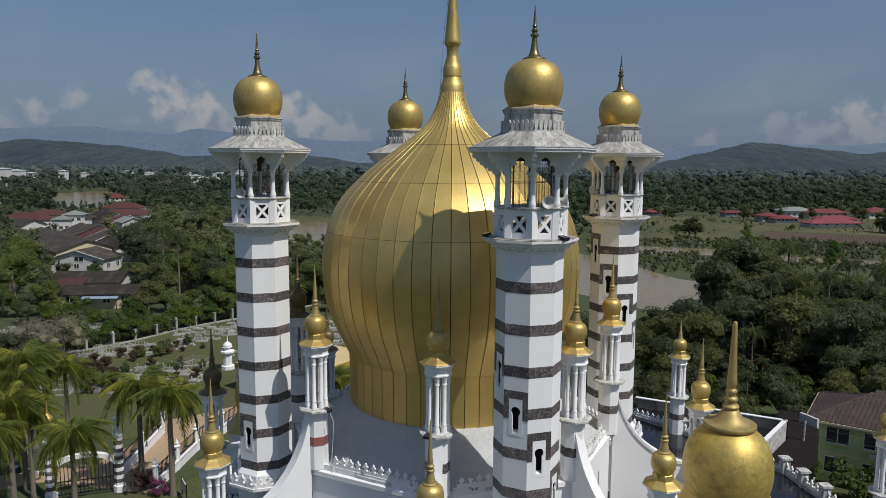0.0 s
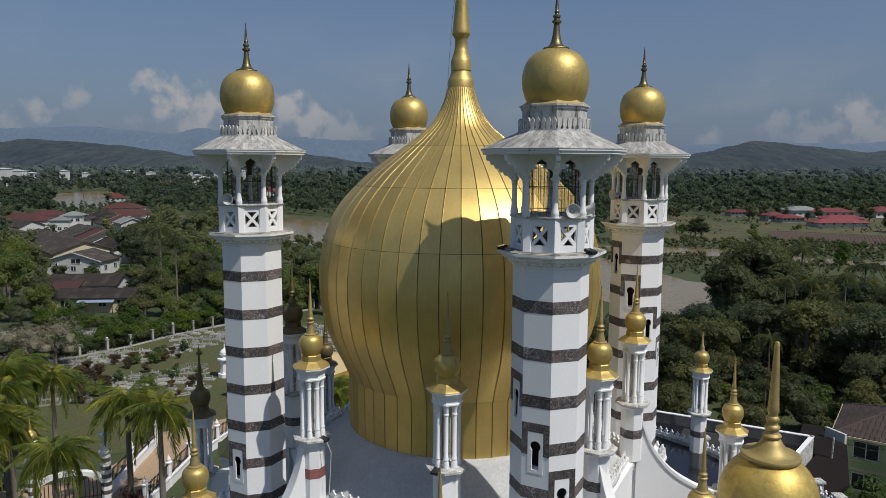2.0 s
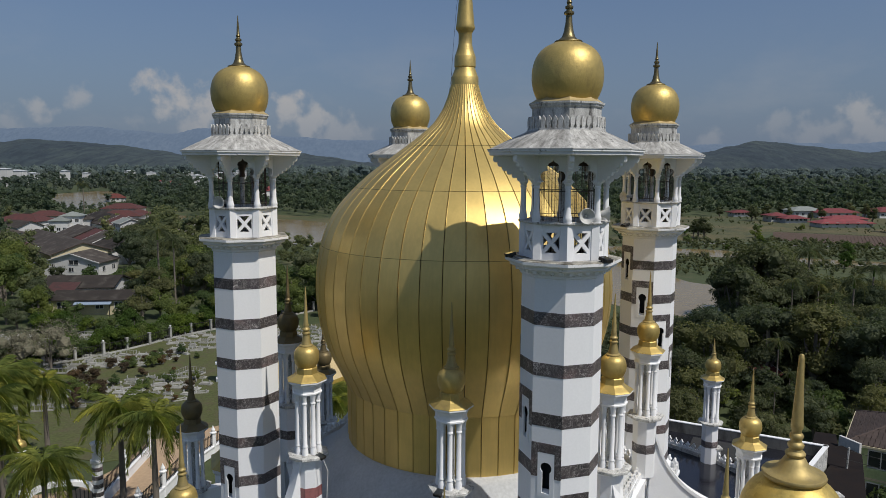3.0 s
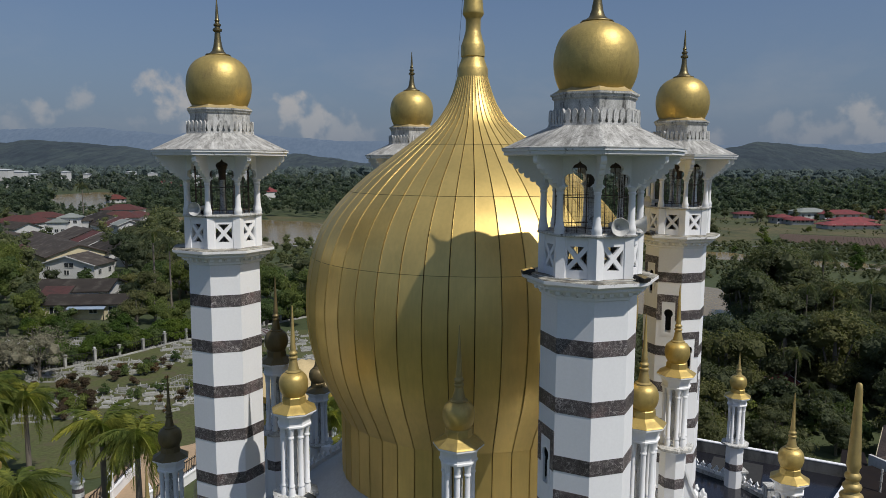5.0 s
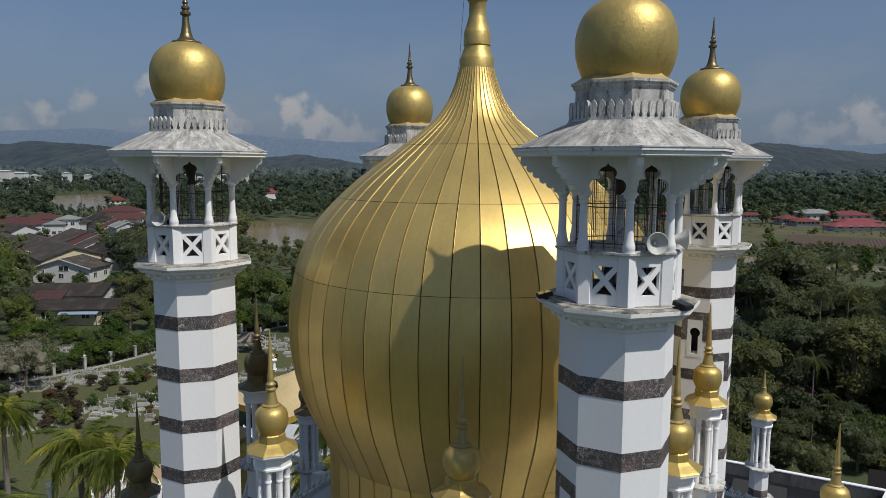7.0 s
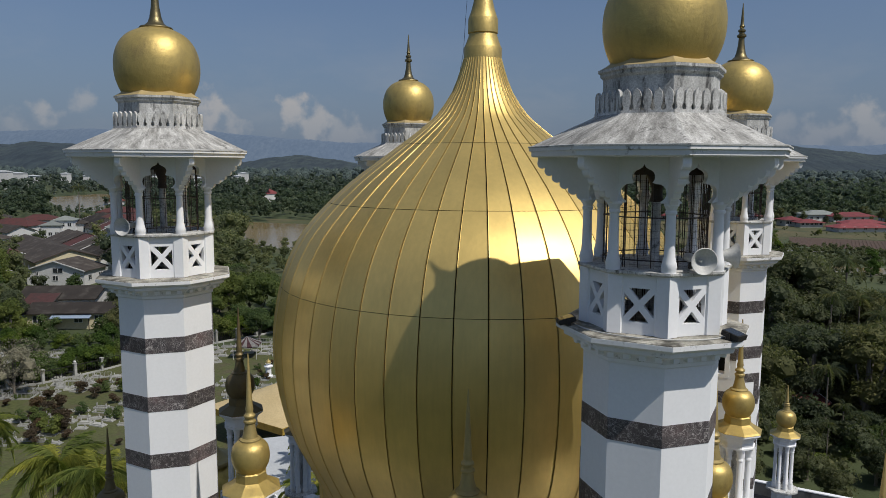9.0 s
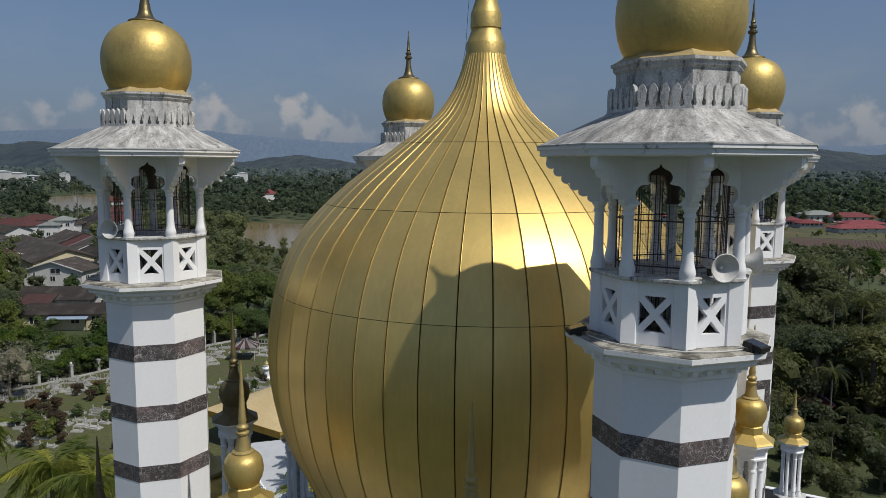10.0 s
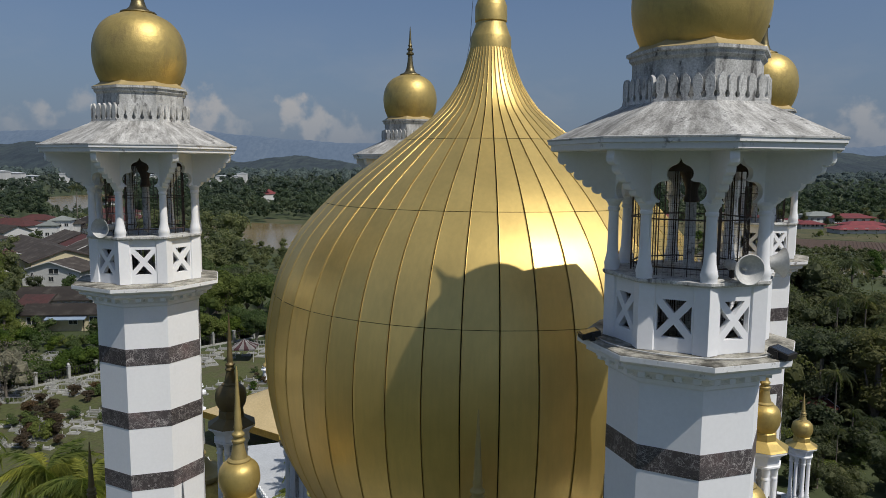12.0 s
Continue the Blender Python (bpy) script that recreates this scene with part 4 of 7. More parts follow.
# ---- turrets ----
def make_turret(red=False, spire=1.0, name="turret", metal=None):
    """A small column-screened turret with a gold dome; heights follow those of the inner ring."""
    root = empty(name)
    c = 1.0 / APO
    metal = metal or GOLD_PAINT
    bm = bmesh.new()
    lathe(bm, [(0.46 * c, 0), (0.46 * c, 2.45), (0.52 * c, 2.5)], 8, OCT)
    part("base", bm, WHITE, root)
    bm = bmesh.new()
    lathe(bm, [(0.5 * c, 2.49), (0.55 * c, 2.52), (0.7 * c, 2.58), (0.72 * c, 2.6), (0.72 * c, 2.68), (0.6 * c, 2.72), (0.5 * c, 2.73)], 8, OCT)
    part("ledge", bm, WHITE_WORN, root, "weathered ledge")
    bm = bmesh.new()
    slab(bm, [(0.42, -0.42 * math.tan(OCT)), (0.466, -0.465 * math.tan(OCT)), (0.466, 0.465 * math.tan(OCT)), (0.42, 0.42 * math.tan(OCT))], 1.06, 1.46)
    st = part("stone_slab", bm, RED_STONE if red else MARBLE, root)
    for k in range(1, 8):
        again("stone_slab", st, turn_z(45 * k), root)
    bm = bmesh.new()
    lathe(bm, [(0.115, 2.72), (0.115, 2.86), (0.1, 2.93), (0.085, 3.0), (0.105, 3.03), (0.1, 3.07), (0.082, 3.1), (0.078, 4.62), (0.1, 4.64), (0.1, 4.68), (0.082, 4.71), (0.1, 4.9), (0.118, 4.93), (0.118, 5.0)], 12)
    col = part("column", bm, WHITE, root, smooth=35)
    for k in range(8):
        m = turn_z(45 * k + 22.5) @ pose(0.4, 0, 0)
        if k:
            again("column", col, m, root)
        else:
            col.matrix_basis = m
    bm = bmesh.new()
    lathe(bm, [(0.2, 2.7), (0.2, 2.85), (0.13, 2.9), (0.13, 5.0)], 8, OCT)
    part("core", bm, WHITE_WORN, root)
    bm = bmesh.new()
    lathe(bm, [(0.4 * c, 4.97), (0.5 * c, 4.98), (0.52 * c, 5.0), (0.52 * c, 5.05), (0.49 * c, 5.07), (0.49 * c, 5.2), (0.54 * c, 5.33), (0.66 * c, 5.43), (0.68 * c, 5.44), (0.68 * c, 5.49), (0.5 * c, 5.5)], 8, OCT)
    part("cornice", bm, WHITE, root)
    bm = bmesh.new()
    lathe(bm, [(0.68 * c, 5.49), (0.69 * c, 5.5), (0.64 * c, 5.54), (0.45 * c, 5.66), (0.37 * c, 5.72), (0.36 * c, 5.92), (0.33 * c, 5.95)], 8, OCT)
    part("dome_skirt", bm, metal, root)
    bm = bmesh.new()
    lathe(bm, smooth_curve([(0.33, 5.93), (0.43, 6.12), (0.465, 6.32), (0.43, 6.54), (0.33, 6.67), (0.18, 6.75)], 4), 28)
    part("dome", bm, metal, root, smooth=40)
    k = spire
    z = 6.7
    bm = bmesh.new()
    lathe(bm, [(r, z + h * k) for r, h in ((0.22, 0), (0.26, 0.02), (0.26, 0.05), (0.19, 0.09), (0.15, 0.25), (0.12, 0.44), (0.15, 0.47), (0.15, 0.51), (0.11, 0.54), (0.11, 0.58),
                                            (0.14, 0.61), (0.14, 0.65), (0.1, 0.69), (0.085, 0.74), (0.1, 0.8), (0.085, 0.86), (0.02, 2.1), (0.012, 2.2))], 14)
    part("spire", bm, GOLD_SPIRE if metal is GOLD_PAINT else metal, root, smooth=38)
    return root


turret = make_turret()
tagged(turret, "slender white column-screened turret with a gold onion dome and spike", "turret", "turrets round the drum")
places = [(sx * a, sy * b) for a, b in ((TA, TB), (TB, TA + 0.14)) for sx in (-1, 1) for sy in (-1, 1)]
turret.matrix_basis = pose(*places[0], 11.8)
for x, y in places[1:]:
    if (x, y) == (-TA, TB):
        t = make_turret(red=True)
        tagged(t, "slender white turret with a red stone band and gold onion dome", "turret", "turrets round the drum")
        t.matrix_basis = pose(x, y, 11.8)
    elif (x, y) == (-TB, TA + 0.14):
        t = make_turret(metal=GOLD_BRONZE)
        tagged(t, "slender white turret with a tarnished dark bronze dome", "turret", "turrets round the drum")
        t.matrix_basis = pose(x, y, 11.8)
    else:
        copy_thing(turret, pose(x, y, 11.8))
for a, b in ((OA, OB), (OB, OA)):
    for sx in (-1, 1):
        for sy in (-1, 1):
            if sy * b > 10:
                o = make_turret(metal=GOLD_BRONZE)
                o.matrix_basis = pose(sx * a, sy * b, 7.7)
                tagged(o, "white turret on the wing corner with a tarnished dark dome", "turret", "turrets on the wings")
            else:
                o = copy_thing(turret, pose(sx * a, sy * b, 7.7))
                tagged(o, "white turret on the wing corner with a gold dome and spike", "turret", "turrets on the wings")


# ---- large porch domes ----
def make_porch_dome():
    root = empty("porch_dome", pose(0, -13.1, 0))
    bm = bmesh.new()
    lathe(bm, [(2.3, 0), (2.3, 10.2), (2.4, 10.3), (2.4, 10.5), (1.8, 10.55)], 8, OCT)
    part("drum", bm, WHITE, root)
    bm = bmesh.new()
    lathe(bm, [(2.3 / APO, 10.5), (2.25, 10.62), (1.95, 10.9), (1.7, 11.4), (1.5, 11.5)], 8, OCT)
    part("dome_skirt", bm, GOLD_PAINT, root)
    bm = bmesh.new()
    lathe(bm, smooth_curve([(1.42, 10.8), (1.66, 11.35), (1.78, 11.85), (1.815, 12.35), (1.76, 12.88), (1.6, 13.36), (1.34, 13.76), (0.98, 14.06), (0.7, 14.16)], 5), 64)
    part("dome", bm, GOLD_LEAF, root, smooth=40)
    bm = bmesh.new()
    lathe(bm, [(0.8, 14.06), (1.0, 14.1), (1.06, 14.16), (1.075, 14.23), (1.05, 14.29), (0.98, 14.31), (0.9, 14.29), (0.72, 14.36), (0.56, 14.5), (0.43, 14.68), (0.34, 14.84), (0.27, 14.88), (0.33, 14.93), (0.345, 15.0), (0.31, 15.06), (0.24, 15.1),
               (0.215, 15.18), (0.265, 15.24), (0.28, 15.32), (0.25, 15.38), (0.19, 15.43), (0.185, 15.52), (0.225, 15.57), (0.24, 15.64), (0.215, 15.71), (0.165, 15.76), (0.17, 15.86), (0.215, 15.96), (0.2, 16.1),
               (0.14, 17.3), (0.1, 18.4), (0.085, 18.56), (0.05, 18.6)], 28)
    part("spire", bm, GOLD_SPIRE, root, "dull ringed gold spike on a round plate", smooth=38)
    return tagged(root, "large gold-painted onion dome with a ringed spike", "dome", "porch domes")


porch = make_porch_dome()
copy_thing(porch, turn_z(180) @ pose(0, -12.0, -0.7))


# ---- surroundings ----
HEAD = radians(-62.72)
FWD, RIGHT = Vector((-math.sin(HEAD), math.cos(HEAD))), Vector((math.cos(HEAD), math.sin(HEAD)))
START = Vector((-31.32, -15.64))


def at(side, ahead):
    """A place by its bearing (sideways per metre ahead) and its distance ahead of the walk's start."""
    p = START + FWD * ahead + RIGHT * side * (0.993 * ahead + 2.96)
    return p.x, p.y


def sheet(name, pairs, z, material, label, category, thick=0.3):
    bm = bmesh.new()
    slab(bm, [at(s, a) for s, a in pairs], z - thick, z)
    return tagged(part(name, bm, material), label, category, kind="structure")


RIVER = [(-0.42, 250), (-0.2, 222), (0.0, 178), (0.2, 135), (0.28, 122), (0.37, 120), (0.42, 132), (0.42, 146), (0.362, 152), (0.329, 156), (0.298, 165), (0.28, 172), (0.2, 198), (0.0, 245), (-0.2, 316), (-0.42, 345)]
BRANCH = [(0.2, 209), (0.284, 201.6), (0.376, 197.5), (0.407, 194), (0.518, 182.7), (0.619, 176.3), (0.8, 168), (0.8, 179), (0.619, 188), (0.503, 195), (0.43, 203), (0.407, 207), (0.376, 213.8), (0.284, 218.6), (0.2, 224)]
LAKE = [(-0.56, 540), (-0.545, 470), (-0.53, 392), (-0.51, 378), (-0.467, 400), (-0.472, 450), (-0.462, 520), (-0.462, 605), (-0.49, 600), (-0.53, 560)]
SOILS = [(0.447, 272), (0.619, 254), (0.8, 236), (0.8, 205), (0.619, 223), (0.447, 243)]
TRACK = [(0.33, 233), (0.384, 232.2), (0.503, 227.2), (0.619, 217.8), (0.8, 201), (0.8, 199.4), (0.619, 215.8), (0.503, 225.3), (0.384, 230.3), (0.33, 231)]
MEADOW = [(0.22, 330), (0.3, 345), (0.45, 362), (0.62, 350), (0.8, 350), (0.8, 238), (0.619, 256), (0.45, 274), (0.42, 236), (0.22, 240)]
CEMETERY = [(-0.75, 68), (-0.75, 104), (-0.5, 107), (-0.4, 104), (-0.3, 109), (-0.1, 118), (0.02, 112), (0.0, 84), (-0.2, 70), (-0.32, 66), (-0.45, 62)]
HOUSES_AREA = [(-0.72, 108), (-0.72, 330), (-0.42, 340), (-0.41, 190), (-0.42, 118)]
LAKE_SIDE = [(-0.535, 310), (-0.56, 475), (-0.5, 420), (-0.435, 450), (-0.435, 310)]
FIELD_LEFT = [(-0.24, 300), (-0.15, 292), (-0.12, 330), (-0.25, 345)]

sheet("water", RIVER, 0.06, WATER, "muddy brown river", "river")
sheet("water_branch", BRANCH, 0.06, WATER, "muddy brown river arm", "river")
sheet("lake", LAKE, 0.06, WATER, "brown lake water", "lake")
sheet("ploughed_field", SOILS, 0.05, SOIL, "ploughed brown field", "field")
sheet("track", TRACK, 0.07, ASPHALT, "pale unpaved track beside the field", "track")
sheet("meadow", MEADOW, 0.04, BANK, "short green meadow", "meadow")
sheet("river_meadow", FIELD_LEFT, 0.04, BANK, "green river bank", "meadow")
sheet("lawn", CEMETERY, 0.05, LAWN, "mown green cemetery lawn", "lawn")


def inside(x, y, poly):
    hit = False
    for (xa, ya), (xb, yb) in zip(poly, poly[1:] + poly[:1]):
        if (ya > y) != (yb > y) and x < (xb - xa) * (y - ya) / (yb - ya) + xa:
            hit = not hit
    return hit


def raw(name, verts, faces, material, smooth=False):
    me = bpy.data.meshes.new(name)
    me.from_pydata(verts, [], faces)
    me.materials.append(material)
    if smooth:
        me.polygons.foreach_set("use_smooth", np.ones(len(me.polygons), dtype=bool))
    me.update()
    return me


def ico(level):
    bm = bmesh.new()
    bmesh.ops.create_icosphere(bm, subdivisions=level, radius=1.0)
    v = np.array([x.co[:] for x in bm.verts])
    bm.verts.index_update()
    f = np.array([[x.index for x in q.verts] for q in bm.faces])
    bm.free()
    return v, f


ICO1 = ico(1)


def crown_data(rng, height, radius, leaves, size, blobs, low=0.3, flat=1.0, core=0.62):
    """Leaf clumps on a cluster of lumps round a hidden core."""
    cs = []
    for _ in range(blobs):
        a = rng.uniform(0, 2 * math.pi)
        d = radius * 0.62 * math.sqrt(rng.uniform(0.02, 1))
        z = height * (low + 0.1 + (0.82 - low) * rng.uniform(0.1, 1) * (1 - 0.45 * (d / radius) ** 2 * 1.4))
        cs.append((d * math.cos(a), d * math.sin(a), z, radius * rng.uniform(0.28, 0.5)))
    cs = np.array(cs)
    pick = rng.integers(0, blobs, leaves)
    n = rng.normal(size=(leaves, 3))
    n /= np.linalg.norm(n, axis=1)[:, None]
    n[:, 2] = np.abs(n[:, 2]) * 0.9 + n[:, 2] * 0.1
    rad = cs[pick, 3] * rng.uniform(0.82, 1.08, leaves)
    pos = cs[pick, :3] + n * rad[:, None] * np.array([1, 1, 0.92 * flat])
    nor = n + rng.normal(size=(leaves, 3)) * 0.32 + np.array([0, 0, 0.25])
    nor /= np.linalg.norm(nor, axis=1)[:, None]
    t = np.cross(nor, rng.normal(size=(leaves, 3)))
    t /= np.linalg.norm(t, axis=1)[:, None]
    b = np.cross(nor, t)
    s = (size * rng.uniform(0.6, 1.35, leaves))[:, None]
    bend = nor * s * 0.28
    v = np.concatenate([pos - t * s * 0.55, pos - b * s * 0.5 + bend * 0.5, pos + t * s * 0.55 - bend]).reshape(3, leaves, 3).transpose(1, 0, 2).reshape(-1, 3)
    f = np.arange(leaves * 3).reshape(-1, 3)
    verts, faces = [v], [f.tolist()]
    off = leaves * 3
    for c in cs:
        w = ICO1[0] * c[3] * core * np.array([1, 1, 0.88 * flat]) * rng.uniform(0.85, 1.1, (len(ICO1[0]), 1)) + c[:3]
        verts.append(w)
        faces.append((ICO1[1] + off).tolist())
        off += len(w)
    return np.concatenate(verts), [tuple(q) for fs in faces for q in fs], cs


def tree_kind(seed, height, radius, leaves, size, blobs=8, mat=None, low=0.3, flat=1.0, core=0.62):
    rng = np.random.default_rng(seed)
    v, f, cs = crown_data(rng, height, radius, leaves, size, blobs, low, flat, core)
    root = empty("tree")
    crown = new("crown", raw("crown", v.tolist(), f, mat or LEAF))
    crown.parent = root
    bm = bmesh.new()
    r0 = 0.028 * height
    lathe(bm, [(r0 * 1.5, -0.2), (r0 * 1.1, 0.3), (r0, height * low), (r0 * 0.55, height * 0.7)], 8)
    for c in cs[:5]:
        a = Vector((0, 0, height * low * 0.9))
        d = Vector(c[:3]) - a
        lathe(bm, [(r0 * 0.5, 0), (r0 * 0.2, d.length)], 5, 0, Matrix.Translation(a) @ d.to_track_quat("Z", "Y").to_matrix().to_4x4())
    part("trunk", bm, BARK, root)
    return root


NEAR = [tree_kind(11, 9, 3.9, 3900, 0.285, 17, low=0.14), tree_kind(12, 11, 4.6, 4400, 0.315, 20, low=0.16), tree_kind(13, 7.5, 3.6, 3400, 0.27, 15, low=0.12), tree_kind(14, 10, 3.6, 3600, 0.29, 16, low=0.14)]
LEFT = [tree_kind(16, 9, 3.9, 2800, 0.34, 17, LEAF_GREEN, 0.14), tree_kind(17, 10.5, 4.4, 3100, 0.37, 19, LEAF_GREEN, 0.16), tree_kind(18, 7.5, 3.8, 2500, 0.33, 15, LEAF_GREEN, 0.12)]
BUSH = [tree_kind(31, 2.6, 1.6, 800, 0.27, 8, LEAF_RED, 0.1), tree_kind(32, 3.0, 1.9, 1150, 0.25, 9, LEAF_GREEN, 0.08), tree_kind(33, 3.4, 2.2, 1150, 0.28, 9, LEAF_LIGHT, 0.08), tree_kind(34, 3.2, 2.2, 900, 0.33, 9, LEAF, 0.06)]
used_kinds = set()


def plant(kinds, i, x, y, turn, size, label, group, category="tree", name="tree"):
    k = kinds[i]
    m = pose(x, y, 0, 0, 0, turn)
    if k in used_kinds:
        o = copy_thing(k, m)
    else:
        used_kinds.add(k)
        o = k
        o.matrix_basis = m
    o.scale = (size, size, size)
    o.name = name
    return tagged(o, label, category, group)


def polys(*names):
    return [[at(*p) for p in n] for n in names]


WET = polys(RIVER, BRANCH, LAKE)
OPEN = polys(SOILS, MEADOW, FIELD_LEFT, LAKE_SIDE)
SETTLED = polys(HOUSES_AREA)
GRAVES = polys(CEMETERY)


def blocked(x, y, *groups):
    return any(inside(x, y, p) for g in groups for p in g)


rng = np.random.default_rng(5)


def scatter(side0, side1, a0, a1, gap, keep, tries):
    """Places with a least gap between them."""
    out, cells = [], {}
    for _ in range(tries):
        a = math.sqrt(rng.uniform(a0 * a0, a1 * a1))
        x, y = at(rng.uniform(side0, side1), a)
        if not keep(x, y, a):
            continue
        g = gap(a)
        c = (int(x // g), int(y // g))
        if any((px - x) ** 2 + (py - y) ** 2 < g * g for i in (-1, 0, 1) for j in (-1, 0, 1) for px, py in cells.get((c[0] + i, c[1] + j), ())):
            continue
        cells.setdefault(c, []).append((x, y))
        out.append((x, y, a))
    return out


def joined_trees(name, spots, material, label, leaves=720, size=0.6, kinds_of=((10, 4.4, 10, 0.05), (12, 5.2, 12, 0.06), (9, 4.6, 10, 0.04), (13, 4.4, 12, 0.06))):
    """Trees past counting, leaf clumps and cores in one mesh."""
    kinds = [crown_data(np.random.default_rng(40 + i), h, r, leaves, size, n, low) for i, (h, r, n, low) in enumerate(kinds_of)]
    vs, tris, off = [], [], 0
    kinds = [(v, np.array(f)) for v, f, _ in kinds]
    for x, y, sc in spots:
        v, t3 = kinds[int(rng.integers(0, 4))]
        a = rng.uniform(0, 2 * math.pi)
        c, s = math.cos(a), math.sin(a)
        w = np.stack([(v[:, 0] * c - v[:, 1] * s) * sc + x, (v[:, 0] * s + v[:, 1] * c) * sc + y, v[:, 2] * sc], 1)
        vs.append(w)
        tris.append(t3 + off)
        off += len(v)
    me = raw(name, np.concatenate(vs).tolist(), np.concatenate(tris).tolist(), material)
    return tagged(new(name, me), label, "woods", kind="stuff")


# dark riverside trees beyond the annexe
side_of = lambda x, y: (Vector((x, y)) - START).dot(RIGHT) / (Vector((x, y)) - START).dot(FWD)
right_keep = lambda x, y, a: (a < 84 or side_of(x, y) > 0.375 or (a < 95 and side_of(x, y) > 0.28)) and not blocked(x, y, WET) and not (x < 28.5 and y > -14) and not (x < 40 and y < -12.5)
near_right = scatter(0.2, 0.72, 64, 128, lambda a: 4.6, right_keep, 5000)
near_right.sort(key=lambda p: p[2])
for x, y, a in near_right[:140]:
    plant(NEAR, int(rng.integers(0, 4)), x, y, rng.uniform(0, 360), rng.uniform(0.75, 1.12) * (0.45 if a < 80 and 0.375 < side_of(x, y) < 0.5 else 0.72 if a < 75 else 0.95 if a < 95 else 0.8 if side_of(x, y) > 0.47 else 1.02 if a < 118 else 0.85), "dense dark green broadleaf tree by the river", "riverside trees")
rest = [(x, y, rng.uniform(0.6, 0.85)) for x, y, a in near_right[140:]]
for s, a, size in ((0.49, 86, 0.8), (0.5, 88, 0.85), (0.482, 89, 0.8), (0.51, 85, 0.75), (0.405, 112, 1.35), (0.425, 110, 1.4), (0.415, 116, 1.3), (0.44, 113, 1.25), (0.47, 108, 1.0), (0.5, 106, 0.95), (0.56, 104, 0.85), (0.6, 100, 0.85)):
    x, y = at(s, a)
    plant(NEAR, 3, x, y, rng.uniform(0, 360), size, "tall dark green tree standing above the riverside trees", "riverside trees")
for s, a, size in ((0.344, 250, 0.75), (0.352, 246, 0.85), (0.338, 254, 0.6), (0.419, 322, 0.85), (0.424, 326, 0.7), (0.61, 272, 0.9), (0.625, 268, 1.0), (0.64, 264, 0.95), (0.585, 318, 0.75), (0.515, 332, 0.7), (0.575, 344, 0.8), (0.44, 350, 0.7), (0.375, 345, 0.6), (0.31, 336, 0.65), (0.32, 330, 0.6), (0.56, 322, 0.5), (0.5, 326, 0.45), (0.435, 330, 0.5), (0.47, 338, 0.6), (0.62, 326, 0.7), (0.51, 352, 0.75), (0.553, 356, 0.8), (0.46, 358, 0.75)):
    x, y = at(s, a)
    plant(NEAR, 0, x, y, rng.uniform(0, 360), size, "broad green tree on the meadow by the houses", "meadow trees")
for s, a, size in ((-0.432, 168, 0.95), (-0.418, 178, 1.0), (-0.41, 158, 0.9), (-0.428, 190, 0.85), (-0.4, 196, 1.0)):
    x, y = at(s, a)
    plant(NEAR, 1, x, y, rng.uniform(0, 360), size, "dense dark tree beside the terraced houses", "trees by the houses")
for s, a, size in ((-0.56, 80, 0.5), (-0.605, 84, 0.65), (-0.62, 77, 0.55), (-0.585, 88, 0.5)):
    x, y = at(s, a)
    plant(NEAR, 2, x, y, rng.uniform(0, 360), size, "small dark shade tree on the cemetery lawn", "cemetery trees")
# trees and shrubs behind the cemetery fence and round the houses
RED_HOUSES = polys([(0.24, 228), (0.24, 330), (0.36, 352), (0.45, 366), (0.75, 362), (0.75, 228)])
CLEARING = polys([(-0.385, 122), (-0.31, 118), (-0.30, 128), (-0.375, 137)])[0]
left_keep = lambda x, y, a: not blocked(x, y, WET, GRAVES, SETTLED, OPEN)
near_left = scatter(-0.395, 0.0, 112, 160, lambda a: 4.6, lambda x, y, a: left_keep(x, y, a) and not (a > 138 and side_of(x, y) > -0.28) and not inside(x, y, CLEARING), 3000)
near_left += [q for q in scatter(-0.85, -0.41, 108, 124, lambda a: 4.6, lambda x, y, a: not blocked(x, y, GRAVES), 700) if not -0.56 < side_of(q[0], q[1]) < -0.425]
near_left += scatter(-0.85, -0.575, 124, 175, lambda a: 5.0, lambda x, y, a: True, 900)
near_left.sort(key=lambda p: p[2])
for x, y, a in near_left[:110]:
    plant(LEFT if rng.uniform() < 0.75 else NEAR, int(rng.integers(0, 3)), x, y, rng.uniform(0, 360), rng.uniform(0.65, 1.05) * (0.75 if a < 124 else 1.0), "leafy green tree behind the cemetery fence", "trees behind the cemetery")
rest += [(x, y, rng.uniform(0.7, 1.0)) for x, y, a in near_left[110:]]
rest += [(x, y, rng.uniform(0.7, 1.1)) for x, y, a in scatter(-0.395, 0.1, 160, 232, lambda a: 7.0, lambda x, y, a: left_keep(x, y, a) and not -0.28 < side_of(x, y) < -0.05, 3000)]
rest += [(x, y, rng.uniform(0.2, 0.42)) for x, y, a in scatter(-0.28, -0.05, 150, 250, lambda a: 3.6, left_keep, 2600)]
# trees between the houses
rest += [(x, y, rng.uniform(0.45, 0.8)) for x, y, a in scatter(-0.8, -0.41, 125, 285, lambda a: 20, lambda x, y, a: blocked(x, y, SETTLED) and not (a < 185 and -0.545 < side_of(x, y) < -0.43), 500)]
